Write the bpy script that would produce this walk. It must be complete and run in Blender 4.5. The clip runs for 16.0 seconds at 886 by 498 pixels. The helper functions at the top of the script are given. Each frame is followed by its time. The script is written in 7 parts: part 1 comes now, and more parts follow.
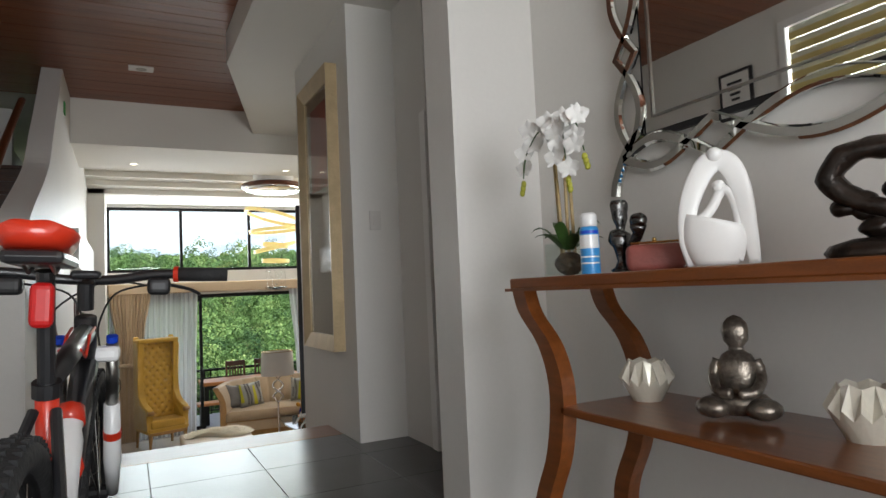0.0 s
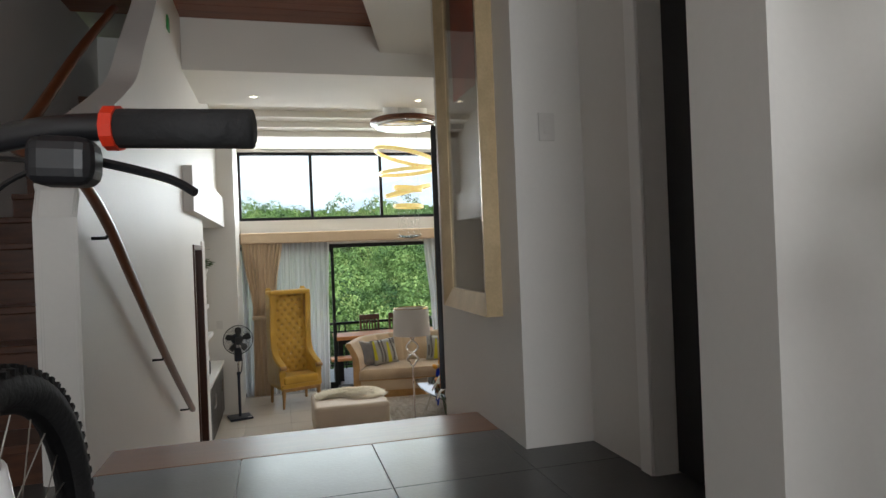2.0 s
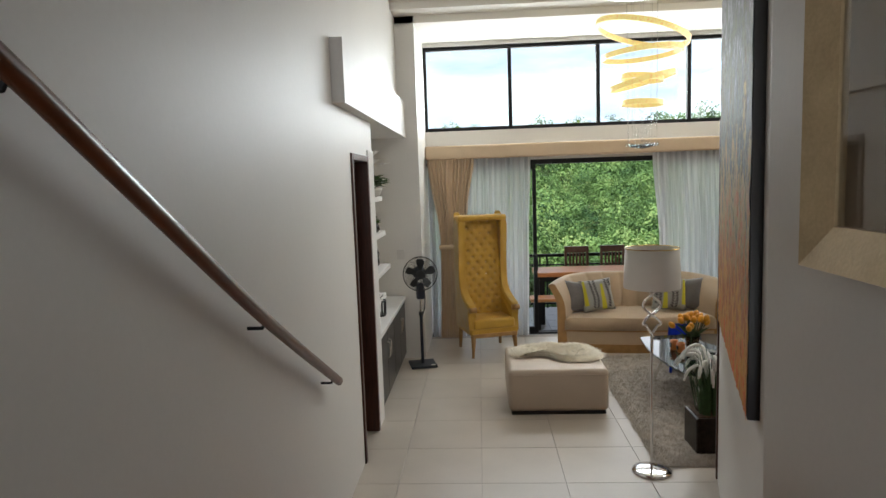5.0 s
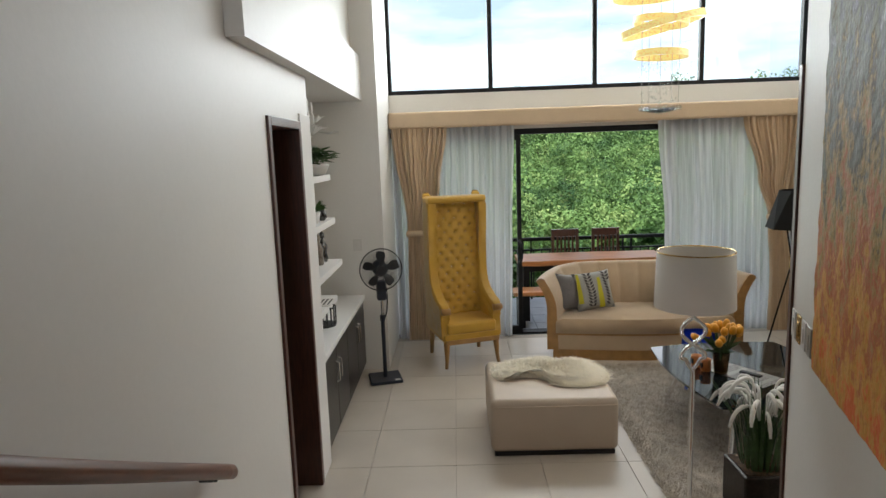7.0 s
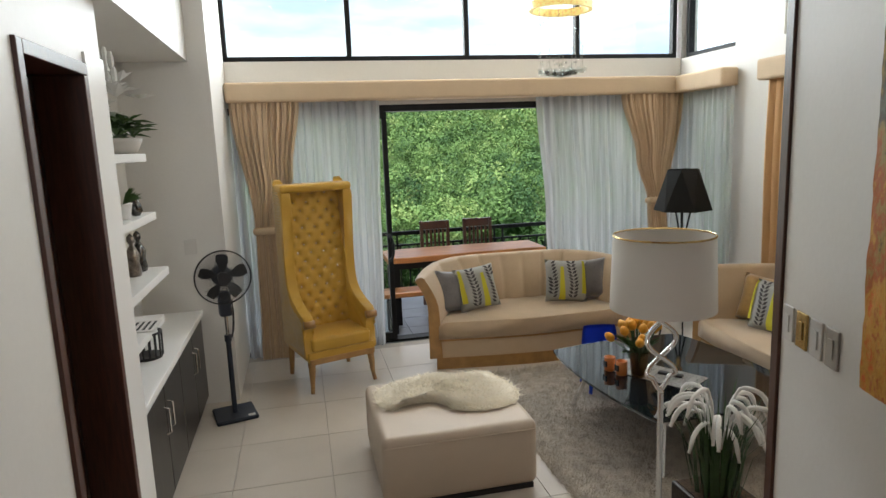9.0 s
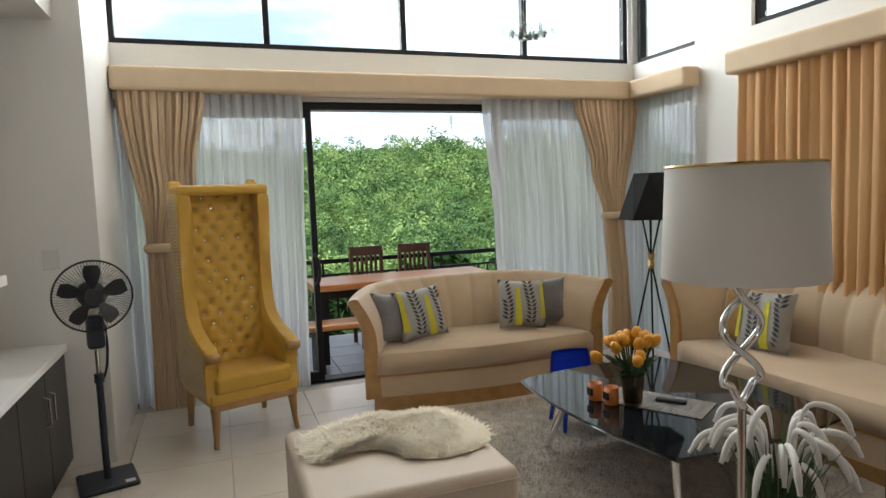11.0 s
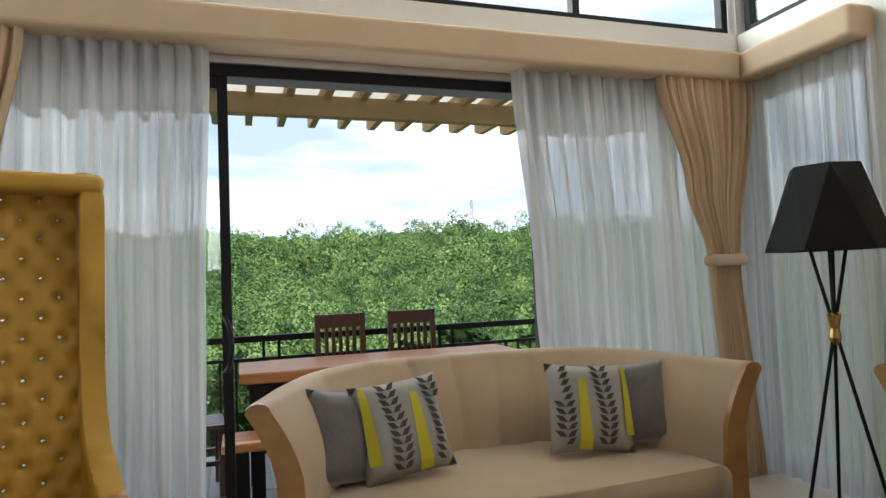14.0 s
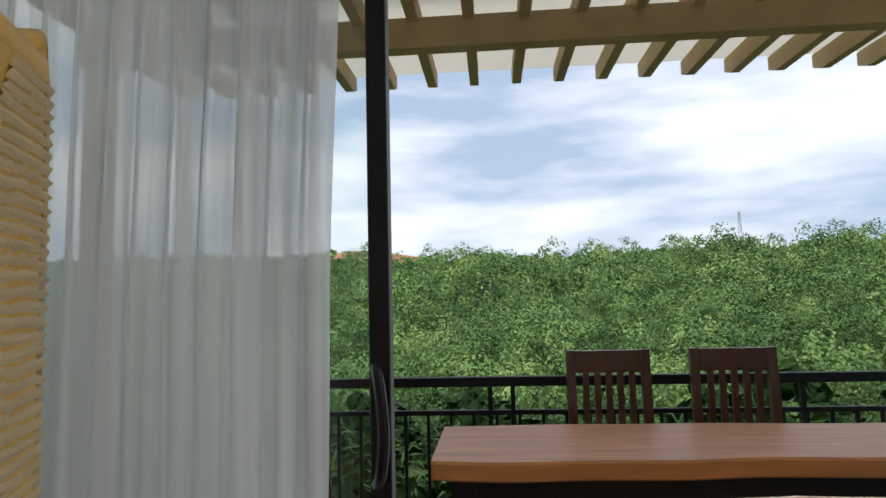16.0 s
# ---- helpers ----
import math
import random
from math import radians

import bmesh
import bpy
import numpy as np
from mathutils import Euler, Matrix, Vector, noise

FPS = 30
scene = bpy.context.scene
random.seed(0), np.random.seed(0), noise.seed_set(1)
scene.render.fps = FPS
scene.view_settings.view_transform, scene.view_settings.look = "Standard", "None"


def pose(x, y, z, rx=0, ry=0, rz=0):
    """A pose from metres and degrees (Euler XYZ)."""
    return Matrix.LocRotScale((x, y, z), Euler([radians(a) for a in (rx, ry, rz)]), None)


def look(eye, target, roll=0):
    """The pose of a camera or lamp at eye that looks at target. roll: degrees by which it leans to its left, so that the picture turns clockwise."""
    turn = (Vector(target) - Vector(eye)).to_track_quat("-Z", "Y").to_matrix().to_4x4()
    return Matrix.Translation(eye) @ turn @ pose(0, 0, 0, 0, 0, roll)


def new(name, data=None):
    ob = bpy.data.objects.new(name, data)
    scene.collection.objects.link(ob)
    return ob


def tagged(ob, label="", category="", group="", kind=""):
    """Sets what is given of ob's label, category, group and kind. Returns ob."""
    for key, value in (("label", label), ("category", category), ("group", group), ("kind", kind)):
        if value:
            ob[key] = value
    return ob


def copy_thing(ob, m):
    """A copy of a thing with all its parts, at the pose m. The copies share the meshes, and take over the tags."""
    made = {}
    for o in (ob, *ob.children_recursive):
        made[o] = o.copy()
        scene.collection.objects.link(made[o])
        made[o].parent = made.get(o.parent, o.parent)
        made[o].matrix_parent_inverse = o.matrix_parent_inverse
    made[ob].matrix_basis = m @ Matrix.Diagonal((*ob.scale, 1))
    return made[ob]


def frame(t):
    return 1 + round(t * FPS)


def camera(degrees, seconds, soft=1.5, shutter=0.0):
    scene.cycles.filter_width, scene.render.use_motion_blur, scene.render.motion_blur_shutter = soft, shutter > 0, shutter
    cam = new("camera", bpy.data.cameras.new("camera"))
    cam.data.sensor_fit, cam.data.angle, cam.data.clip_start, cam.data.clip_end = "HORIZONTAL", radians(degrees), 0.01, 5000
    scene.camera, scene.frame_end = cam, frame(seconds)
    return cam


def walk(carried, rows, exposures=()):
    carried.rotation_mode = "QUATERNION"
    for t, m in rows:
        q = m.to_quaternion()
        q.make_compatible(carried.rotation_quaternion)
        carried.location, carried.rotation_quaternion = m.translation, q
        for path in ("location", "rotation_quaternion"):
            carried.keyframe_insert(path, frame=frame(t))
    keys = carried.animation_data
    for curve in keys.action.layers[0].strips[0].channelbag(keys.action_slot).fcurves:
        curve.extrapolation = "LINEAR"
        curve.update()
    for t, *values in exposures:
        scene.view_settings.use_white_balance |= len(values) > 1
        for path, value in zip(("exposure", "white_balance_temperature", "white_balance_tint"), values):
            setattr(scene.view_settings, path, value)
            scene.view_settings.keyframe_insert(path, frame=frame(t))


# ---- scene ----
cam = camera(70.3, 16.0)
METRES, EYE, TILT, LEAN, TURN = 11.2, 2.31, 0.0, 0.0, -26.8
ROWS = [
    (0.0, 0.0, 0.0, 0.0, 0.17, 3.67, 2.6),
    (0.5, -0.0083, 0.029, -0.001, 0.31, 3.61, 2.59),
    (1.0, -0.015, 0.0594, 0.0015, 1.92, 3.56, 2.45),
    (1.5, -0.0212, 0.0916, 0.0039, 5.7, 3.25, 2.49),
    (2.0, -0.0298, 0.1177, -0.0053, 12.09, 0.06, 2.28),
    (2.5, -0.0331, 0.1448, -0.0029, 19.42, -1.3, 2.21),
    (3.0, -0.0401, 0.172, -0.0061, 26.71, -1.39, 1.97),
    (3.5, -0.0495, 0.2, -0.0150, 29.25, -1.51, 1.85),
    (4.0, -0.0677, 0.2271, -0.0154, 30.11, -3.65, 1.89),
    (6.5, -0.1446, 0.3675, -0.0082, 29.46, -7.5, 1.98),
    (7.0, -0.1547, 0.3942, -0.0118, 27.83, -8.7, 1.99),
    (7.5, -0.1651, 0.4155, -0.0124, 25.53, -9.18, 2.0),
    (8.0, -0.1784, 0.433, -0.0145, 23.18, -9.38, 1.94),
    (8.5, -0.1968, 0.4503, -0.0199, 16.77, -9.49, 2.15),
    (9.0, -0.2066, 0.4704, -0.0261, 13.8, -9.48, 2.2),
    (11.5, -0.2425, 0.5602, -0.0715, 6.18, -3.41, 2.13),
    (12.0, -0.2503, 0.5836, -0.0797, 6.23, -1.58, 2.12),
    (12.5, -0.2575, 0.6244, -0.0888, 6.3, 0.92, 2.18),
    (13.0, -0.2603, 0.6644, -0.0901, 6.36, 1.93, 2.17),
    (13.5, -0.2586, 0.7071, -0.0907, 6.53, 2.23, 2.23),
    (14.0, -0.2534, 0.746, -0.0919, 8.75, 2.72, 2.22),
    (14.5, -0.2499, 0.7854, -0.093, 15.9, 3.67, 2.15),
    (15.0, -0.2621, 0.8267, -0.092, 23.69, 4.41, 1.71),
    (15.5, -0.2872, 0.8695, -0.0928, 29.35, 4.9, 1.74),
    (16.0, -0.3111, 0.903, -0.0928, 31.34, 5.11, 1.34),
]
walk(cam, [(t, pose(0, 0, EYE, TILT, LEAN, TURN) @ pose(METRES * x, METRES * y, METRES * z, 90 + pitch, roll, yaw)) for t, x, y, z, yaw, pitch, roll in ROWS],
     [(0.0, 0.12), (1.5, 0.1), (2.6, -0.15), (4.0, 0.05), (7.0, 0.08), (9.0, 0.2), (11.5, 0.2), (13.0, 0.15), (14.0, -0.05), (15.0, -0.45), (16.0, -0.6)])

# ---- world and light ----
LAND = 1.325           # height of the foyer above the living room floor
world = bpy.data.worlds.new("world")
scene.world = world
world.use_nodes = True
wn, wl = world.node_tree.nodes, world.node_tree.links
wn.clear()
w_out, w_bg = wn.new("ShaderNodeOutputWorld"), wn.new("ShaderNodeBackground")
w_sky = wn.new("ShaderNodeTexSky")
w_sky.sky_type, w_sky.sun_disc = "NISHITA", False
w_sky.sun_elevation, w_sky.sun_rotation = radians(55), radians(200)
w_tc, w_map = wn.new("ShaderNodeTexCoord"), wn.new("ShaderNodeMapping")
w_map.inputs["Scale"].default_value = (1.6, 1.6, 7.0)
w_noise = wn.new("ShaderNodeTexNoise")
w_noise.inputs["Scale"].default_value, w_noise.inputs["Detail"].default_value = 1.7, 6
w_ramp = wn.new("ShaderNodeValToRGB")
w_ramp.color_ramp.elements[0].position, w_ramp.color_ramp.elements[0].color = 0.36, (5.2, 6.6, 8.8, 1)
w_ramp.color_ramp.elements[1].position, w_ramp.color_ramp.elements[1].color = 0.60, (12.0, 12.4, 13.0, 1)
w_mix = wn.new("ShaderNodeMixRGB")
w_mix.inputs["Fac"].default_value = 0.88
wl.new(w_tc.outputs["Generated"], w_map.inputs["Vector"])
wl.new(w_map.outputs["Vector"], w_noise.inputs["Vector"])
wl.new(w_noise.outputs["Fac"], w_ramp.inputs["Fac"])
wl.new(w_sky.outputs["Color"], w_mix.inputs["Color1"])
wl.new(w_ramp.outputs["Color"], w_mix.inputs["Color2"])
wl.new(w_mix.outputs["Color"], w_bg.inputs["Color"])
w_bg.inputs["Strength"].default_value = 0.15
wl.new(w_bg.outputs["Background"], w_out.inputs["Surface"])

sun = new("sun", bpy.data.lights.new("sun", "SUN"))
sun.data.energy, sun.data.angle, sun.data.color = 4.6, radians(4), (1.0, 0.96, 0.9)
sun.matrix_world = look((-12, -20, 40), (0, 8, 0))


def window_light(name, eye, target, sx, sy, watts, col=(0.93, 0.97, 1.0)):
    ob = new(name, bpy.data.lights.new(name, "AREA"))
    ob.data.shape, ob.data.size, ob.data.size_y = "RECTANGLE", sx, sy
    ob.data.energy, ob.data.color = watts, col
    ob.matrix_world = look(eye, target)
    return ob


window_light("sky_light_door", (2.05, 12.42, 1.25), (2.05, 8, 1.1), 4.4, 2.2, 30)
window_light("sky_light_clerestory", (2.05, 12.42, 3.4), (2.05, 8, 2.4), 4.5, 1.0, 145)
window_light("sky_light_side", (4.72, 9.0, 2.2), (0, 9.0, 1.4), 2.4, 3.4, 125, (1.0, 0.93, 0.82))
window_light("sky_light_foyer", (-1.58, 2.62, 4.0), (1.7, 2.62, 4.0), 1.2, 0.66, 42)
window_light("sky_light_entry", (0.3, -2.3, 2.7), (0.5, 4, 2.2), 1.7, 1.9, 110)

# ---- materials ----


def mat(name, col, rough=0.6, metal=0.0, var=0.12, scale=8.0, bump=0.05, fine=90.0, stretch=(1, 1, 1), col2=None, coat=0.0, spec=0.5, sheen=0.0, rand=0.0, emit=0.0, trans=0.0, space="Object"):
    m = bpy.data.materials.new(name)
    m.use_nodes = True
    n, l = m.node_tree.nodes, m.node_tree.links
    p = n["Principled BSDF"]
    tc, mp = n.new("ShaderNodeTexCoord"), n.new("ShaderNodeMapping")
    mp.inputs["Scale"].default_value = stretch
    l.new(tc.outputs[space], mp.inputs["Vector"])
    big, small = n.new("ShaderNodeTexNoise"), n.new("ShaderNodeTexNoise")
    big.inputs["Scale"].default_value, big.inputs["Detail"].default_value = scale, 4
    small.inputs["Scale"].default_value, small.inputs["Detail"].default_value = fine, 3
    l.new(mp.outputs["Vector"], big.inputs["Vector"])
    l.new(mp.outputs["Vector"], small.inputs["Vector"])
    mix = n.new("ShaderNodeMixRGB")
    c2 = col2 or tuple(max(0.0, c * (1 - var * 2)) for c in col)
    mix.inputs["Color1"].default_value, mix.inputs["Color2"].default_value = (*c2, 1), (*col, 1)
    ramp = n.new("ShaderNodeMapRange")
    ramp.inputs["From Min"].default_value, ramp.inputs["From Max"].default_value = 0.3, 0.7
    add = n.new("ShaderNodeMath")
    add.operation = "MULTIPLY_ADD"
    add.inputs[1].default_value = 0.35
    l.new(small.outputs["Fac"], add.inputs[0])
    sub = n.new("ShaderNodeMath")
    sub.operation = "MULTIPLY"
    sub.inputs[1].default_value = 0.65
    l.new(big.outputs["Fac"], sub.inputs[0])
    l.new(sub.outputs[0], add.inputs[2])
    l.new(add.outputs[0], ramp.inputs["Value"])
    l.new(ramp.outputs[0], mix.inputs["Fac"])
    out = mix.outputs["Color"]
    if rand:
        oi, hsv, mr = n.new("ShaderNodeObjectInfo"), n.new("ShaderNodeHueSaturation"), n.new("ShaderNodeMapRange")
        mr.inputs["To Min"].default_value, mr.inputs["To Max"].default_value = 1 - rand, 1 + rand
        l.new(oi.outputs["Random"], mr.inputs["Value"])
        l.new(mr.outputs[0], hsv.inputs["Value"])
        l.new(out, hsv.inputs["Color"])
        out = hsv.outputs["Color"]
    l.new(out, p.inputs["Base Color"])
    p.inputs["Roughness"].default_value, p.inputs["Metallic"].default_value = rough, metal
    p.inputs["Coat Weight"].default_value, p.inputs["Coat Roughness"].default_value = coat, 0.1
    p.inputs["Specular IOR Level"].default_value = spec
    p.inputs["Sheen Weight"].default_value = sheen
    p.inputs["Transmission Weight"].default_value = trans
    if emit:
        l.new(out, p.inputs["Emission Color"])
        p.inputs["Emission Strength"].default_value = emit
    if bump:
        b = n.new("ShaderNodeBump")
        b.inputs["Strength"].default_value, b.inputs["Distance"].default_value = bump, 0.01
        l.new(small.outputs["Fac"], b.inputs["Height"])
        l.new(b.outputs["Normal"], p.inputs["Normal"])
    return m


WALL = mat("wall_paint", (0.70, 0.68, 0.645), 0.5, var=0.03, scale=1.2, bump=0.06, fine=45)
TRIMW = mat("white_gloss_paint", (0.80, 0.79, 0.77), 0.3, var=0.02, scale=3, bump=0.03)
CEIL = mat("ceiling_paint", (0.78, 0.75, 0.69), 0.7, var=0.03, scale=1.0, bump=0.03)
TILE = mat("cream_tile", (0.56, 0.50, 0.43), 0.32, var=0.06, scale=3, bump=0.01, rand=0.03)
GROUT = mat("grout", (0.46, 0.415, 0.365), 0.85, bump=0.2)
DTILE = mat("dark_slate_tile", (0.070, 0.072, 0.075), 0.28, var=0.2, scale=4, bump=0.05, fine=60, rand=0.08)
WOOD_F = mat("stained_floor_wood", (0.25, 0.095, 0.032), 0.33, var=0.14, scale=3, stretch=(1.5, 14, 14), bump=0, coat=0)
WOOD_DK = mat("dark_stair_wood", (0.10, 0.033, 0.013), 0.3, var=0.3, scale=3, stretch=(2, 14, 14), bump=0.03, coat=0.3)
WOOD_C = mat("ceiling_wood", (0.27, 0.085, 0.035), 0.38, var=0.25, scale=2, stretch=(0.6, 10, 10), bump=0.05)
WOOD_T = mat("console_wood", (0.25, 0.075, 0.018), 0.28, var=0.25, scale=3, stretch=(12, 1.5, 12), bump=0.03, coat=0.4)
WOOD_R = mat("rail_wood", (0.15, 0.042, 0.013), 0.36, var=0.25, scale=4, stretch=(14, 2, 2), bump=0.02, coat=0.25)
WOOD_CH = mat("balcony_chair_wood", (0.10, 0.028, 0.016), 0.3, var=0.25, scale=5, stretch=(12, 12, 1.5), bump=0.05, coat=0.3)
WOOD_TOP = mat("live_edge_wood", (0.66, 0.27, 0.085), 0.42, var=0.25, scale=2.5, stretch=(1.2, 10, 10), bump=0.03)
WOOD_GOLD = mat("honey_wood", (0.46, 0.25, 0.085), 0.35, var=0.2, scale=4, stretch=(3, 3, 3), bump=0.02, coat=0.3)
BLACK = mat("black_aluminium", (0.010, 0.010, 0.011), 0.55, var=0.2, bump=0.02, spec=0.25)
CABDK = mat("dark_laminate", (0.035, 0.030, 0.028), 0.35, var=0.3, scale=4, stretch=(8, 8, 1), bump=0.02)
BLACKP = mat("black_plastic", (0.016, 0.016, 0.018), 0.45, var=0.2, bump=0.03)
BLUEDK = mat("navy_plastic", (0.018, 0.024, 0.04), 0.4, var=0.2, bump=0.03)
RUBBER = mat("tyre_rubber", (0.022, 0.022, 0.023), 0.8, var=0.2, scale=20, bump=0.3)
CHROME = mat("chrome", (0.80, 0.80, 0.80), 0.12, 1.0, var=0.03, bump=0)
STEEL = mat("brushed_steel", (0.45, 0.44, 0.41), 0.28, 1.0, var=0.1, bump=0.02)
PEWTER = mat("pewter", (0.20, 0.195, 0.19), 0.25, 1.0, var=0.5, scale=30, bump=0.2)
SILVERED = mat("silvered_glaze", (0.34, 0.29, 0.24), 0.30, 0.75, var=0.4, scale=25, bump=0.25)
GOLDF = mat("gold_frame", (0.60, 0.46, 0.27), 0.35, 0.35, var=0.15, scale=9, bump=0.1)
BRASS = mat("brass", (0.60, 0.42, 0.16), 0.25, 1.0, var=0.1, bump=0)
YELLOW = mat("mustard_leatherette", (0.60, 0.345, 0.04), 0.42, var=0.1, scale=6, bump=0.12, fine=160, sheen=0.15)
YELLOW_R = mat("ruched_gold_fabric", (0.56, 0.40, 0.18), 0.5, var=0.15, scale=9, stretch=(1, 1, 4), bump=0.2, fine=60, sheen=0.3)
CREAMF = mat("cream_sofa_fabric", (0.56, 0.42, 0.28), 0.8, var=0.08, scale=5, bump=0.15, fine=240, sheen=0.3)
OTTO = mat("ottoman_leatherette", (0.57, 0.47, 0.37), 0.5, var=0.05, scale=4, bump=0.08, fine=150)
FUR = mat("sheepskin", (0.88, 0.79, 0.62), 0.95, var=0.06, scale=22, bump=0.9, fine=70, sheen=0.5)
RUGM = mat("shag_pile", (0.52, 0.45, 0.37), 0.95, var=0.25, scale=14, bump=1.0, fine=80, sheen=0.3)
CURT = mat("beige_curtain", (0.64, 0.47, 0.31), 0.75, var=0.08, scale=8, stretch=(3, 3, 0.4), bump=0.1, fine=300, sheen=0.2)
CURT_O = mat("peach_curtain", (0.62, 0.36, 0.16), 0.7, var=0.06, scale=8, stretch=(3, 3, 0.4), bump=0.1, fine=300)
PELM = mat("pelmet_fabric", (0.62, 0.47, 0.32), 0.8, var=0.05, scale=6, bump=0.08, fine=250)
GREYF = mat("grey_velvet", (0.18, 0.17, 0.17), 0.75, var=0.2, scale=9, bump=0.1, sheen=0.5)
MUSTF = mat("mustard_velvet", (0.42, 0.23, 0.05), 0.7, var=0.2, scale=9, bump=0.1, sheen=0.4)
PRINTF = mat("pale_print_cotton", (0.40, 0.40, 0.375), 0.85, var=0.08, scale=10, bump=0.15, fine=300)
INKF = mat("brown_leaf_print", (0.075, 0.065, 0.07), 0.85, var=0.1, bump=0.1)
LIMEF = mat("lime_print", (0.60, 0.54, 0.04), 0.85, var=0.08, bump=0.1)
SHADE = mat("white_lampshade", (0.72, 0.68, 0.62), 0.8, var=0.03, scale=6, bump=0.1, fine=260)
BLKSHADE = mat("black_lampshade", (0.012, 0.012, 0.013), 0.6, var=0.2, bump=0.06)
WHITECER = mat("white_ceramic", (0.82, 0.81, 0.79), 0.4, var=0.02, bump=0.02)
PEARL = mat("pearl_glaze", (0.74, 0.69, 0.58), 0.22, 0.15, var=0.08, bump=0.02, coat=0.5)
BRONZE = mat("dark_bronze", (0.035, 0.024, 0.018), 0.3, 0.5, var=0.4, scale=30, bump=0.2)
RED = mat("red_paint", (0.62, 0.035, 0.012), 0.3, var=0.06, bump=0.01, coat=0.5)
WHITEP = mat("white_bike_paint", (0.78, 0.78, 0.78), 0.28, var=0.03, bump=0.01, coat=0.4)
BLUEP = mat("blue_plastic", (0.006, 0.055, 0.55), 0.4, var=0.08, bump=0.02)
SPRAYB = mat("spray_can_blue", (0.05, 0.32, 0.72), 0.3, var=0.1, bump=0.0)
LEATH = mat("rose_leather", (0.30, 0.085, 0.07), 0.4, var=0.15, scale=20, bump=0.2)
LEAF = mat("leaf_green", (0.055, 0.13, 0.025), 0.5, var=0.3, scale=20, bump=0.1)
GRASSB = mat("blade_green", (0.05, 0.12, 0.03), 0.5, var=0.35, scale=16, bump=0.1)
PETAL = mat("white_petal", (0.82, 0.81, 0.78), 0.6, var=0.05, scale=30, bump=0.1)
TULIP = mat("orange_tulip", (0.88, 0.40, 0.025), 0.5, var=0.2, scale=24, bump=0.1)
STEMB = mat("bamboo_stem", (0.42, 0.29, 0.11), 0.5, var=0.2, scale=20, bump=0.1)
MOSS = mat("moss", (0.13, 0.075, 0.035), 0.95, var=0.5, scale=50, bump=0.8)
ORANGE_C = mat("orange_candle_glass", (0.72, 0.24, 0.06), 0.35, var=0.1, bump=0)
PLATE = mat("switch_plate", (0.62, 0.60, 0.57), 0.4, var=0.03, bump=0)
PLATEG = mat("grey_metal_switch_plate", (0.42, 0.40, 0.37), 0.35, 0.4, var=0.05, bump=0)
PERG = mat("pergola_paint", (0.62, 0.44, 0.23), 0.7, var=0.12, scale=3, bump=0.1)
BALC = mat("balcony_tile", (0.36, 0.38, 0.42), 0.4, var=0.12, scale=3, bump=0.05)
BLINDY = mat("zebra_blind_band", (0.55, 0.44, 0.18), 0.8, var=0.06, bump=0.1)
LIGHTW = mat("downlight_lens", (1.0, 0.86, 0.62), 0.5, var=0.0, bump=0, emit=4.0)
RINGL = mat("chandelier_led", (1.0, 0.78, 0.28), 0.3, var=0.3, scale=70, bump=0.3, emit=0.75)
PAPER = mat("white_paper", (0.75, 0.73, 0.7), 0.7, var=0.03, bump=0.02)
INK = mat("black_ink", (0.02, 0.02, 0.02), 0.6, bump=0)
PICRED = mat("red_picture_field", (0.50, 0.07, 0.02), 0.6, var=0.3, scale=5, bump=0.2)
PICTAN = mat("tan_picture_field", (0.42, 0.34, 0.24), 0.6, var=0.15, scale=3, bump=0.1)
SOIL = mat("red_soil", (0.45, 0.20, 0.09), 0.95, var=0.2, scale=0.05, bump=0.1, fine=1)
GRASSM = mat("grass_ground", (0.085, 0.13, 0.03), 0.95, var=0.35, scale=0.08, bump=0.3, fine=3)


def glass_mat(name, tint=(1, 1, 1), clear=0.92, rough=0.0):
    m = bpy.data.materials.new(name)
    m.use_nodes = True
    n, l = m.node_tree.nodes, m.node_tree.links
    n.clear()
    o, mx, tr, gl, fr = (n.new("ShaderNode" + k) for k in ("OutputMaterial", "MixShader", "BsdfTransparent", "BsdfGlossy", "LayerWeight"))
    tr.inputs["Color"].default_value = (*tint, 1)
    gl.inputs["Roughness"].default_value = rough
    pw, mr = n.new("ShaderNodeMath"), n.new("ShaderNodeMapRange")
    pw.operation = "POWER"
    pw.inputs[1].default_value = 4.0
    mr.inputs["To Min"].default_value, mr.inputs["To Max"].default_value = 0.03, 0.6
    fr.inputs["Blend"].default_value = 0.5
    l.new(fr.outputs["Facing"], pw.inputs[0])
    l.new(pw.outputs[0], mr.inputs["Value"])
    l.new(mr.outputs[0], mx.inputs["Fac"])
    l.new(tr.outputs[0], mx.inputs[1])
    l.new(gl.outputs[0], mx.inputs[2])
    l.new(mx.outputs[0], o.inputs["Surface"])
    return m


GLASS = glass_mat("clear_glass", (0.95, 0.98, 0.97))
DGLASS = glass_mat("smoked_glass", (0.06, 0.07, 0.08))
PICGLASS = glass_mat("picture_glass", (0.9, 0.9, 0.9))
MIRROR = mat("mirror_silver", (0.82, 0.83, 0.80), 0.015, 1.0, var=0.0, bump=0)
CRYSTAL = glass_mat("crystal", (0.9, 0.92, 0.92), rough=0.05)


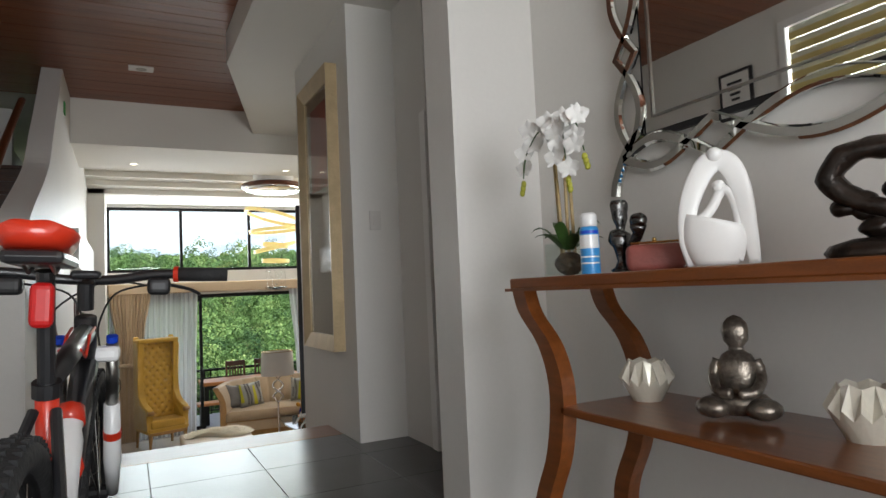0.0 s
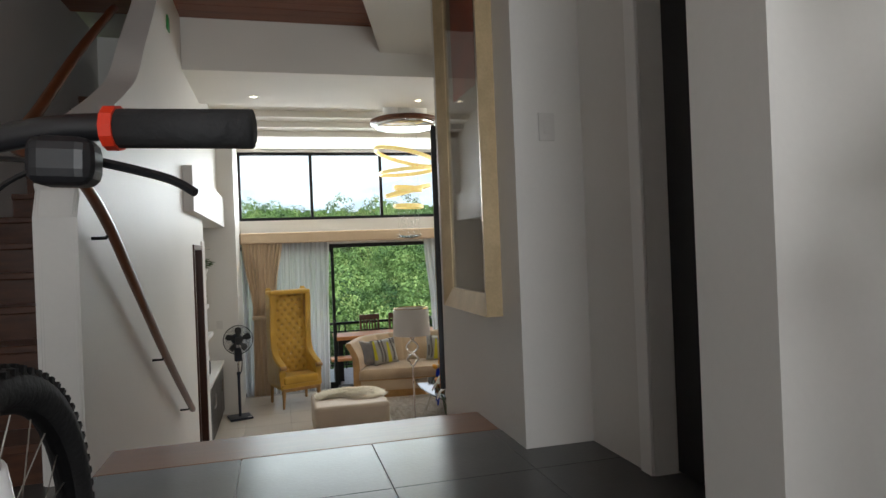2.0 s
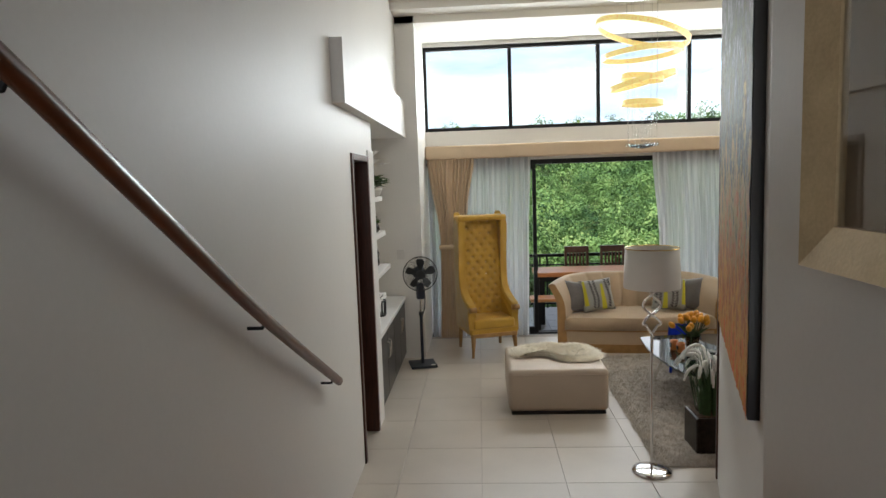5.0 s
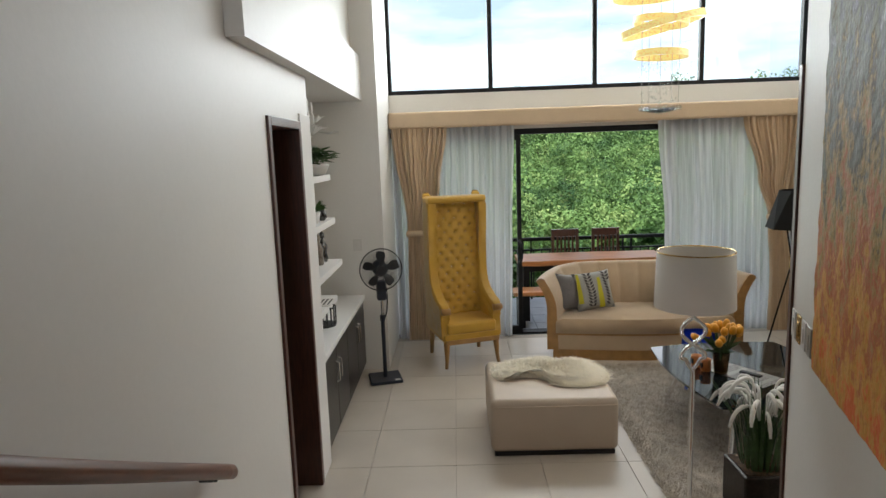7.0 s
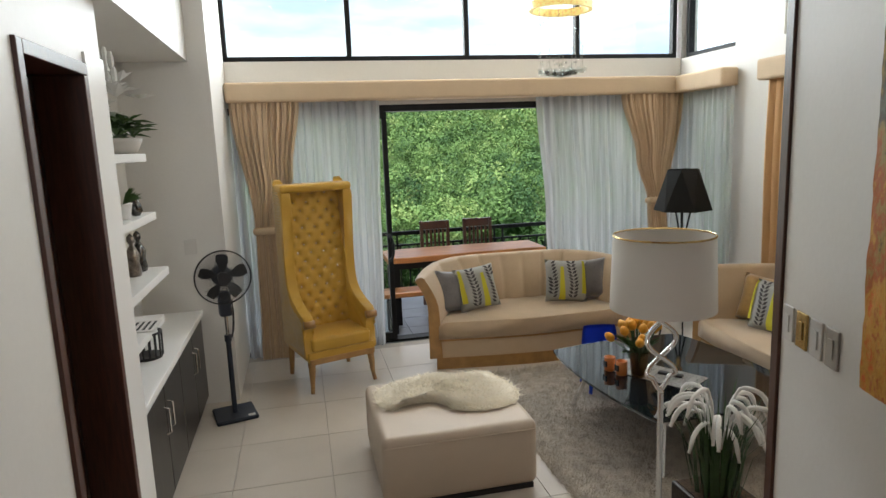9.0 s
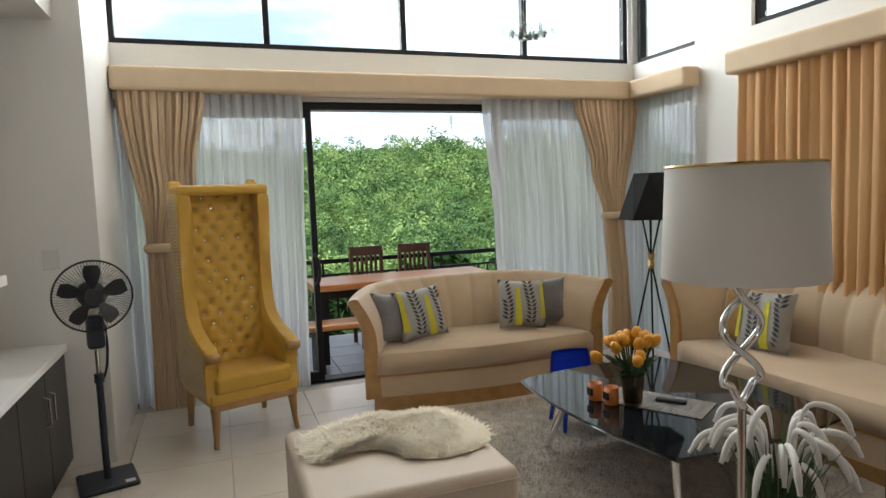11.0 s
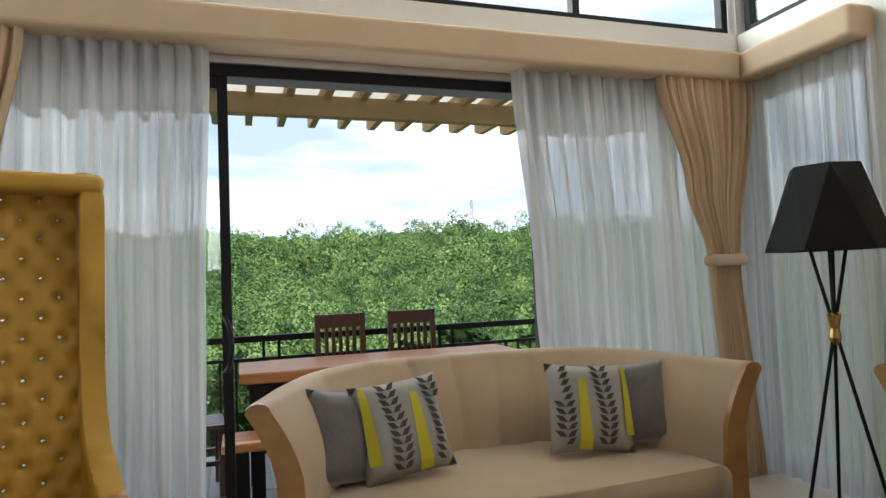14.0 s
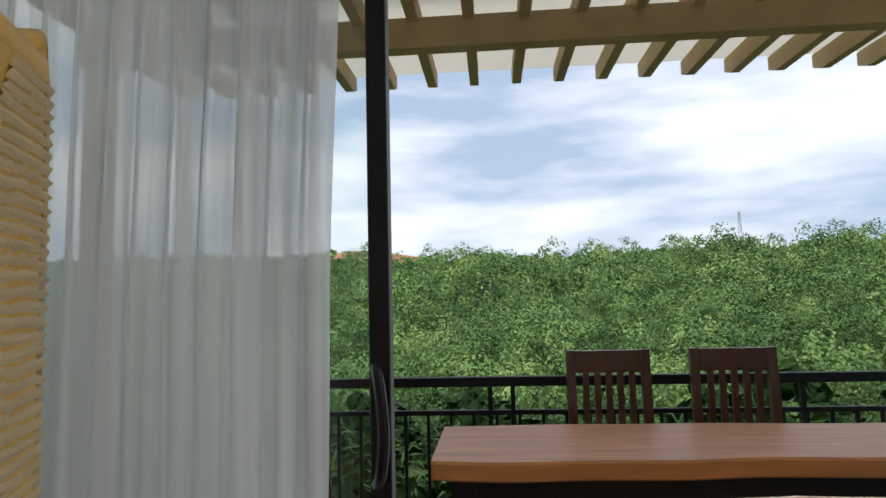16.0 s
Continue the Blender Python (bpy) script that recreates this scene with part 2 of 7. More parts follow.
def sheer_mat():
    m = bpy.data.materials.new("white_sheer")
    m.use_nodes = True
    n, l = m.node_tree.nodes, m.node_tree.links
    n.clear()
    o, mx, mx2, tr, df, tl = (n.new("ShaderNode" + k) for k in ("OutputMaterial", "MixShader", "MixShader", "BsdfTransparent", "BsdfDiffuse", "BsdfTranslucent"))
    nz, mr, tc, mp = (n.new("ShaderNode" + k) for k in ("TexNoise", "MapRange", "TexCoord", "Mapping"))
    mp.inputs["Scale"].default_value = (34, 12, 0.15)
    nz.inputs["Scale"].default_value = 1.0
    mr.inputs["From Min"].default_value, mr.inputs["From Max"].default_value = 0.3, 0.7
    mr.inputs["To Min"].default_value, mr.inputs["To Max"].default_value = 0.03, 0.30
    l.new(tc.outputs["Object"], mp.inputs["Vector"])
    l.new(mp.outputs["Vector"], nz.inputs["Vector"])
    l.new(nz.outputs["Fac"], mr.inputs["Value"])
    df.inputs["Color"].default_value = (0.76, 0.76, 0.77, 1)
    tl.inputs["Color"].default_value = (0.55, 0.56, 0.58, 1)
    mx2.inputs["Fac"].default_value = 0.45
    l.new(df.outputs[0], mx2.inputs[1])
    l.new(tl.outputs[0], mx2.inputs[2])
    l.new(mr.outputs[0], mx.inputs["Fac"])
    l.new(mx2.outputs[0], mx.inputs[1])
    l.new(tr.outputs[0], mx.inputs[2])
    l.new(mx.outputs[0], o.inputs["Surface"])
    return m


SHEER = sheer_mat()


def roof_mat():
    m = mat("white_translucent_roofing", (0.80, 0.78, 0.74), 0.6, var=0.04, bump=0.02)
    n, l = m.node_tree.nodes, m.node_tree.links
    tl, mx = n.new("ShaderNodeBsdfTranslucent"), n.new("ShaderNodeMixShader")
    tl.inputs["Color"].default_value = (0.85, 0.83, 0.78, 1)
    mx.inputs["Fac"].default_value = 0.65
    o = n["Material Output"]
    l.new(n["Principled BSDF"].outputs[0], mx.inputs[1])
    l.new(tl.outputs[0], mx.inputs[2])
    l.new(mx.outputs[0], o.inputs["Surface"])
    return m


ROOFT = roof_mat()


def abstract_paint():
    m = mat("abstract_oil_paint", (0.3, 0.2, 0.1), 0.62, bump=0.5, fine=25)
    n, l = m.node_tree.nodes, m.node_tree.links
    p = n["Principled BSDF"]
    tc, mp, nz, rp, sep, ad = (n.new("ShaderNode" + k) for k in ("TexCoord", "Mapping", "TexNoise", "ValToRGB", "SeparateXYZ", "Math"))
    mp.inputs["Scale"].default_value = (3.0, 4.5, 3.0)
    nz.inputs["Scale"].default_value, nz.inputs["Detail"].default_value, nz.inputs["Roughness"].default_value = 2.2, 9, 0.72
    l.new(tc.outputs["Object"], mp.inputs["Vector"])
    l.new(mp.outputs["Vector"], nz.inputs["Vector"])
    l.new(tc.outputs["Object"], sep.inputs[0])
    hgt = n.new("ShaderNodeMapRange")
    hgt.inputs["From Min"].default_value, hgt.inputs["From Max"].default_value = 1.35, 3.15
    hgt.inputs["To Min"].default_value, hgt.inputs["To Max"].default_value = -0.28, 0.30
    l.new(sep.outputs["Z"], hgt.inputs["Value"])
    l.new(nz.outputs["Fac"], ad.inputs[0])
    l.new(hgt.outputs[0], ad.inputs[1])
    cr = rp.color_ramp
    cr.elements[0].position, cr.elements[0].color = 0.16, (0.62, 0.12, 0.015, 1)
    cr.elements[1].position, cr.elements[1].color = 0.92, (0.42, 0.42, 0.42, 1)
    for pos, c in ((0.25, (0.55, 0.30, 0.04, 1)), (0.34, (0.42, 0.10, 0.02, 1)), (0.43, (0.36, 0.24, 0.06, 1)), (0.52, (0.09, 0.065, 0.03, 1)), (0.60, (0.15, 0.15, 0.09, 1)), (0.68, (0.10, 0.095, 0.085, 1)), (0.78, (0.30, 0.29, 0.28, 1)), (0.84, (0.09, 0.085, 0.08, 1))):
        e = cr.elements.new(pos)
        e.color = c
    l.new(ad.outputs[0], rp.inputs["Fac"])
    l.new(rp.outputs["Color"], p.inputs["Base Color"])
    return m


ABSTRACT = abstract_paint()

# ---- mesh helpers ----


def part(name, bm, material, parent=None, label="", smooth=False, m=None):
    me = bpy.data.meshes.new(name)
    bmesh.ops.recalc_face_normals(bm, faces=bm.faces)
    bm.to_mesh(me)
    bm.free()
    me.materials.append(material)
    if smooth:
        for f in me.polygons:
            f.use_smooth = True
    ob = new(name, me)
    if parent:
        ob.parent = parent
    if m is not None:
        ob.matrix_basis = m
    if label:
        ob["label"] = label
    return ob


def thing(name, label, category, m=None, group=""):
    ob = new(name)
    ob.empty_display_size = 0.1
    if m is not None:
        ob.matrix_basis = m
    return tagged(ob, label, category, group)


def structure(name, bm, material, label="", smooth=False):
    return tagged(part(name, bm, material, None, "", smooth), label, "", "", "structure")


def B(bm, x0, x1, y0, y1, z0, z1, bev=0.0, seg=2):
    r = bmesh.ops.create_cube(bm, size=1.0)
    vs = r["verts"]
    for v in vs:
        v.co = Vector(((x0 + x1) / 2 + v.co.x * (x1 - x0), (y0 + y1) / 2 + v.co.y * (y1 - y0), (z0 + z1) / 2 + v.co.z * (z1 - z0)))
    if bev:
        es = list({e for v in vs for e in v.link_edges})
        bmesh.ops.bevel(bm, geom=es, offset=bev, segments=seg, profile=0.5, affect="EDGES")
    return bm


def box(*a, **k):
    return B(bmesh.new(), *a, **k)


def grid_surface(bm, rows, close_u=False, caps=False):
    """rows of points joined into quads"""
    vs = [[bm.verts.new(p) for p in row] for row in rows]
    n = len(rows[0])
    for a, b in zip(vs, vs[1:]):
        for i in range(n if close_u else n - 1):
            j = (i + 1) % n
            bm.faces.new((a[i], a[j], b[j], b[i]))
    if caps:
        bm.faces.new(vs[0])
        bm.faces.new(vs[-1])
    return bm


def tube(bm, pts, r, n=8, closed=False, flat=1.0):
    pts = [Vector(p) for p in pts]
    rows, k = [], len(pts)
    up = Vector((0, 0, 1))
    prev = None
    for i, p in enumerate(pts):
        a = pts[(i - 1) % k] if closed or i else p
        b = pts[(i + 1) % k] if closed or i < k - 1 else p
        d = (b - a).normalized()
        if prev is None:
            s = d.cross(up if abs(d.z) < 0.95 else Vector((1, 0, 0))).normalized()
        else:
            s = (prev - d * prev.dot(d)).normalized()
        prev = s
        t = s.cross(d)
        rr = r[i] if isinstance(r, (list, tuple)) else r
        rows.append([p + s * rr * math.cos(2 * math.pi * j / n) + t * rr * flat * math.sin(2 * math.pi * j / n) for j in range(n)])
    if closed:
        rows.append(rows[0])
        vs = [[bm.verts.new(q) for q in row] for row in rows[:-1]]
        vs.append(vs[0])
        for a, b in zip(vs, vs[1:]):
            for i in range(n):
                j = (i + 1) % n
                bm.faces.new((a[i], a[j], b[j], b[i]))
        return bm
    return grid_surface(bm, rows, True, True)


def lathe(bm, prof, n=24, c=(0, 0, 0), sx=1.0, sy=1.0):
    rows = [[(c[0] + sx * r * math.cos(2 * math.pi * j / n), c[1] + sy * r * math.sin(2 * math.pi * j / n), c[2] + z) for j in range(n)] for r, z in prof]
    return grid_surface(bm, rows, True, True)


def prism(bm, poly, axis, a, b):
    """a polygon in the two other axes, carried along axis from a to b"""
    def p(u, v, w):
        return {"x": (w, u, v), "y": (u, w, v), "z": (u, v, w)}[axis]
    lo, hi = [bm.verts.new(p(u, v, a)) for u, v in poly], [bm.verts.new(p(u, v, b)) for u, v in poly]
    bm.faces.new(lo)
    bm.faces.new(hi[::-1])
    for i in range(len(poly)):
        j = (i + 1) % len(poly)
        bm.faces.new((lo[i], lo[j], hi[j], hi[i]))
    return bm


def ball(bm, c, rx, ry=None, rz=None, u=12, v=8):
    ry, rz = ry or rx, rz or rx
    rows = []
    for i in range(1, v):
        a = math.pi * i / v
        rows.append([(c[0] + rx * math.sin(a) * math.cos(2 * math.pi * j / u), c[1] + ry * math.sin(a) * math.sin(2 * math.pi * j / u), c[2] + rz * math.cos(a)) for j in range(u)])
    return grid_surface(bm, rows, True, True)


def spline(pts, n=8):
    """smooth line through points"""
    pts = [Vector(p) for p in pts]
    out = []
    for i in range(len(pts) - 1):
        p0, p1, p2, p3 = pts[max(i - 1, 0)], pts[i], pts[i + 1], pts[min(i + 2, len(pts) - 1)]
        for k in range(n):
            t = k / n
            out.append(0.5 * (2 * p1 + (p2 - p0) * t + (2 * p0 - 5 * p1 + 4 * p2 - p3) * t * t + (3 * p1 - p0 - 3 * p2 + p3) * t ** 3))
    return out + [pts[-1]]


def cushion(w, h, d, n=10):
    """a plump square pillow standing in the xz plane, thickness along y"""
    bm = bmesh.new()
    for s in (-1, 1):
        rows = []
        for i in range(n + 1):
            row = []
            for j in range(n + 1):
                u, v = 2 * i / n - 1, 2 * j / n - 1
                pin = 1 - 0.07 * (1 - u * u) * abs(v) - 0.0
                t = (max(0, 1 - u ** 4) * max(0, 1 - v ** 4)) ** 0.55
                row.append((u * w / 2 * (1 - 0.07 * (1 - v * v)), s * d / 2 * t, v * h / 2 * (1 - 0.07 * (1 - u * u))))
            rows.append(row)
        grid_surface(bm, rows)
    bmesh.ops.remove_doubles(bm, verts=bm.verts, dist=0.0005)
    return bm


def drape(bm, left, right, zs, y, waves, amp, cols=90, axis="x", seed=0.0):
    """a pleated cloth: left(z), right(z) are its edges"""
    rows = []
    for z in zs:
        a, b = left(z), right(z)
        row = []
        for i in range(cols + 1):
            u = i / cols
            ph = 2 * math.pi * waves * u + seed + 0.6 * math.sin(7 * u + seed)
            o = amp * (math.sin(ph) + 0.45 * math.sin(2.3 * ph + 1.1) + 0.2 * math.sin(5.1 * ph + 0.4)) * (0.75 + 0.25 * math.sin(3 * z + 9 * u))
            s = a + (b - a) * u + 0.25 * amp * math.cos(ph)
            row.append((s, y + o, z) if axis == "x" else (y + o, s, z))
        rows.append(row)
    return grid_surface(bm, rows)


def lerp(a, b, t):
    t = max(0.0, min(1.0, t))
    return a + (b - a) * t


def ease(keys):
    """a smooth function of z through (z, value) keys"""
    keys = sorted(keys)

    def f(z):
        for (z0, v0), (z1, v1) in zip(keys, keys[1:]):
            if z <= z1:
                t = max(0.0, min(1.0, (z - z0) / (z1 - z0)))
                return v0 + (v1 - v0) * (t * t * (3 - 2 * t))
        return keys[-1][1]
    return f


# ---- setting ----
XL, XR, YW, XS = -0.52, 1.36, 12.05, 4.45
H0 = 4.62

structure("floor", box(-1.4, 4.65, 4.53, 12.04, -0.14, -0.012), GROUT, "cream tiled living room floor")
structure("floor_landing", box(-1.5, 1.75, -2.5, 4.37, LAND - 0.25, LAND - 0.008), GROUT, "dark tiled foyer floor")
bm = box(-0.62, XR, 4.37, 4.75, LAND - 0.05, LAND, bev=0.008)
structure("floor_edge", bm, WOOD_F, "polished wooden edge of the foyer floor")

# left wall between the two flights: its end sweeps up with the upper stair
prof = [(4.30, -0.1), (4.30, 2.45)] + [(p.x, p.y) for p in spline([(4.32, 2.57, 0), (4.42, 2.73, 0), (4.6, 2.9, 0), (5.25, 3.2, 0), (5.65, 3.42, 0), (5.95, 3.72, 0), (6.3, 4.05, 0), (6.75, 4.5, 0), (6.87, H0, 0)], 5)] + [(8.0, H0), (8.0, -0.1)]
bm = prism(bmesh.new(), prof, "x", -0.69, XL)
bmesh.ops.bevel(bm, geom=[e for e in bm.edges if abs(e.verts[0].co.x - e.verts[1].co.x) < 1e-5 and min(e.verts[0].co.y, e.verts[1].co.y) < 6.9 and e.calc_length() > 0.0 and max(e.verts[0].co.z, e.verts[1].co.z) > 0 and not (e.verts[0].co.z > H0 - .01 and e.verts[1].co.z > H0 - .01)], offset=0.03, segments=3, profile=0.5, affect="EDGES")
structure("wall_stair", bm, WALL, "white wall beside the steps with a curved end")
bm = box(-0.69, XL, 8.0, 8.69, 2.40, H0)
B(bm, -0.69, XL, 8.69, 8.95, 0, H0)
B(bm, -1.0, XL, 8.95, 10.93, 2.70, H0)
B(bm, -1.15, -0.95, 8.75, 10.95, 0, 2.70)
B(bm, -0.95, -0.69, 8.75, 8.95, 0, 2.70)
structure("wall_west", bm, WALL, "white wall with a shelf niche")
structure("wall_column", box(-1.15, -0.29, 10.93, 12.3, 0, H0), WALL, "white column at the window corner")
bm = box(XL, XL + 0.085, 7.5, 10.93, 2.70, 3.12)
structure("wall_beam", bm, WALL, "white boxed panel over the niche")
structure("trim_niche", box(XL - 0.02, XL + 0.012, 8.69, 8.955, 0, 2.45, bev=0.004), TRIMW)

# right side: straight wall, angled wall, pillar, console wall
structure("wall_picture", box(XR, 1.75, 4.02, 5.45, 0, H0), WALL, "white wall carrying the gold picture")
ang = math.atan2(0.70, 2.28)
ANG = pose(XR, 5.45, 0, 0, 0, -math.degrees(ang))
AL = 2.36
bm = box(0, 0.16, 0, AL, 0, H0)
bm.transform(ANG)
structure("wall_angled", bm, WALL, "white angled wall beside the lower steps")
bm = box(-0.012, 0.18, AL, AL + 0.06, 0, 2.52, bev=0.004)
bm.transform(ANG)
structure("trim_door_casing", bm, mat("casing_wood", (0.085, 0.026, 0.014), 0.4, var=0.3, stretch=(10, 10, 1)), "dark brown wooden casing at the wall's end")
structure("wall_pillar", box(1.30, 1.95, 2.42, 2.68, LAND - 0.3, H0), WALL, "white pillar in the foyer")
bm = box(1.75, 1.95, -2.6, 2.42, LAND - 0.3, H0)
B(bm, 1.70, 1.95, 3.52, 4.02, LAND - 0.3, H0)
B(bm, 1.75, 1.95, 2.68, 3.52, LAND + 2.12, H0)
structure("wall_east_foyer", bm, WALL, "white foyer wall behind the console")
structure("trim_side_door", box(1.685, 1.70, 3.522, 3.60, LAND, LAND + 2.12, bev=0.004), TRIMW)
bm = box(-2.3, 2.0, -2.75, -2.6, LAND - 0.3, H0)
structure("wall_south", bm, WALL)
bm = box(-1.6, -1.45, -2.6, 1.95, LAND - 0.3, H0)
B(bm, -1.6, -1.45, 3.29, 12.3, -0.1, H0)
B(bm, -1.6, -1.45, 1.95, 3.29, LAND - 0.3, 3.6)
B(bm, -1.6, -1.45, 1.95, 3.29, 4.4, H0)
structure("wall_stairwell", bm, WALL, "white outer wall of foyer and stairwell")
structure("wall_backroom", box(-1.45, -1.16, 8.6, 8.75, 0, H0), WALL)

# window wall
bm = box(-0.29, XS + 0.2, YW, YW + 0.2, 2.42, 2.84)
B(bm, -0.29, XS + 0.2, YW, YW + 0.2, 3.97, H0)
B(bm, XS, XS + 0.2, YW, YW + 0.2, 0, 4.0)
structure("wall_north", bm, WALL, "white wall around the balcony door")
bm = box(XS, XS + 0.2, 6.0, 12.05, 3.97, H0)
B(bm, XS, XS + 0.2, 7.4, 10.55, 2.42, 2.83)
B(bm, XS, XS + 0.2, 11.17, 12.05, 2.42, 2.83)
B(bm, XS, XS + 0.2, 10.55, 11.17, 0, 3.97)
B(bm, XS, XS + 0.2, 5.0, 7.4, 0, 3.97)
structure("wall_side", bm, WALL, "white side wall with tall windows")
bm = box(2.1, XS + 0.2, 5.0, 5.15, 0, H0)
structure("wall_back_living", bm, WALL)

# ceilings
bm = box(-0.52, XS, 7.8, 9.1, 4.06, 4.3)
B(bm, -0.52, XS, 10.93, YW, 4.02, 4.3)
B(bm, -0.52, XS, 10.62, 10.93, 4.10, 4.3)
B(bm, -0.52, XS, 10.32, 10.62, 4.18, 4.3)
B(bm, -0.52, XS, 9.1, 10.32, 4.27, 4.4)
B(bm, -0.52, XS, 7.72, 7.8, 4.06, H0)
structure("ceiling", bm, CEIL, "cream plaster ceiling with a stepped tray")
structure("trim_tray", box(-0.52, XS, 9.1, 9.13, 4.075, 4.12), WOOD_C, "brown wooden strip along the ceiling tray")
bm = prism(bmesh.new(), [(0.78, -2.6), (0.78, 5.44), (1.39, 7.72), (4.45, 7.72), (4.45, 5.0), (2.0, 5.0), (2.0, -2.6)], "z", 4.3, 4.6)
structure("ceiling_foyer", bm, CEIL, "cream plaster ceiling beside the wood panel")
bm = bmesh.new()
y = -2.6
k = 0
while y < 7.72:
    B(bm, -1.6, 1.6, y, min(y + 0.15, 7.72), 4.56 + 0.001 * (k % 2), 4.62)
    y += 0.156
    k += 1
B(bm, -1.6, 1.6, -2.6, 7.72, 4.575, 4.66)
structure("ceiling_wood", bm, WOOD_C, "reddish brown tongue and groove wood ceiling")
structure("roof", box(-1.8, 4.8, -2.8, 12.5, 4.68, 4.85), CEIL)

# downlights
for x, y, z in ((0.1, 8.72, 4.06), (2.0, 8.72, 4.06), (0.05, 11.55, 4.02), (2.1, 11.55, 4.02)):
    dl = thing("downlight", "small round recessed ceiling downlight, switched on", "ceiling light", pose(x, y, z), "ceiling downlights")
    part("rim", lathe(bmesh.new(), [(0.035, -0.002), (0.055, -0.006), (0.06, 0.0), (0.035, 0.0)], 20), TRIMW, dl)
    part("lens", lathe(bmesh.new(), [(0.034, -0.004), (0.034, -0.001)], 16), LIGHTW, dl)
dl = thing("downlight", "square recessed ceiling spot with a white rim, off", "ceiling light", pose(0.15, 6.55, 4.56))
bm = box(-0.11, 0.11, -0.07, 0.07, -0.012, 0.0, bev=0.004)
part("rim", bm, TRIMW, dl)
part("lens", lathe(bmesh.new(), [(0.04, -0.018), (0.05, -0.013)], 16), STEEL, dl)

# ---- steps down and up ----
flight = tagged(new("staircase"), "dark polished wooden steps down to the living room", "stairs", "", "structure")
for i in range(7):
    z = LAND - (i + 1) * LAND / 8
    y = 4.75 + i * 0.27
    part("tread", box(XL, XR + 0.02 * i, y - 0.02, y + 0.27, z - 0.04, z, bev=0.006), WOOD_F, flight)
    part("riser", box(XL, XR + 0.02 * i, y - 0.015, y, z, z + LAND / 8 - 0.04), WOOD_F, flight)
part("riser", box(XL, XR + 0.2, 6.625, 6.64, 0, LAND / 8 - 0.04), WOOD_F, flight)
up = tagged(new("staircase_up"), "dark brown wooden staircase climbing beside a white wall", "stairs", "", "structure")
for i in range(14):
    z, y = LAND + (i + 1) * 0.178, 4.36 + i * 0.27
    if z < 4.4:
        part("tread", box(-1.45, -0.69, y - 0.025, y + 0.275, z - 0.04, z, bev=0.006), WOOD_DK, up)
        part("riser", box(-1.45, -0.69, y, y + 0.02, z - 0.178, z - 0.04), WOOD_DK, up)

rail = thing("handrail", "curved polished brown wooden handrail on black brackets", "handrail")
pts = spline([(-0.78, 6.31, 4.09), (-0.78, 5.4, 3.49), (-0.77, 4.67, 2.98), (-0.74, 4.32, 2.80), (-0.66, 4.08, 2.71), (-0.55, 3.98, 2.655), (-0.46, 4.08, 2.605), (-0.44, 4.42, 2.445), (-0.44, 4.95, 2.13), (-0.44, 5.6, 1.74), (-0.44, 6.2, 1.405), (-0.44, 6.94, 1.01)], 8)
part("rail", tube(bmesh.new(), pts, 0.029, 12, flat=0.85), WOOD_R, rail, "", True)
for y, z in ((4.50, 2.40), (5.78, 1.64), (6.84, 1.065)):
    bm = tube(bmesh.new(), [(XL + 0.0, y, z - 0.035), (-0.46, y, z - 0.035), (-0.44, y, z)], 0.008, 8)
    part("bracket", bm, BLACK, rail)

# ---- windows and balcony door ----


def window(name, axis, at, a0, a1, z0, z1, mull, thick=0.05, depth=0.07):
    w = tagged(new(name), "black aluminium framed fixed window", "window", "", "structure")

    def bx(u0, u1, v0, v1, d0, d1):
        return box(u0, u1, at + d0, at + d1, v0, v1, bev=0.003, seg=1) if axis == "x" else box(at + d0, at + d1, u0, u1, v0, v1, bev=0.003, seg=1)
    for u0, u1, v0, v1 in ((a0, a1, z0, z0 + thick), (a0, a1, z1 - thick, z1), (a0, a0 + thick, z0 + thick, z1 - thick), (a1 - thick, a1, z0 + thick, z1 - thick)):
        part("frame_bar", bx(u0, u1, v0, v1, 0, depth), BLACK, w)
    for m in mull:
        part("mullion", bx(m - thick / 2, m + thick / 2, z0 + thick, z1 - thick, 0, depth), BLACK, w)
    stops = [a0 + thick] + [v for m in mull for v in (m - thick / 2, m + thick / 2)] + [a1 - thick]
    for u0, u1 in zip(stops[::2], stops[1::2]):
        p = part("pane", bx(u0, u1, z0 + thick, z1 - thick, depth * 0.4, depth * 0.4 + 0.006), GLASS, w)
        p.visible_shadow = False
    return w


window("window_1", "x", YW + 0.04, -0.30, 4.42, 2.84, 3.97, (0.88, 2.06, 3.26))
window("window_2", "y", XS + 0.04, 11.17, 12.02, 2.83, 3.97, ())
window("window_3", "y", XS + 0.04, 7.4, 10.55, 2.83, 3.97, (8.45, 9.5))
window("window_4", "y", XS + 0.04, 11.17, 12.02, 0.0, 2.42, ())
window("window_5", "y", XS + 0.04, 7.4, 10.55, 0.0, 2.42, (8.45, 9.5))

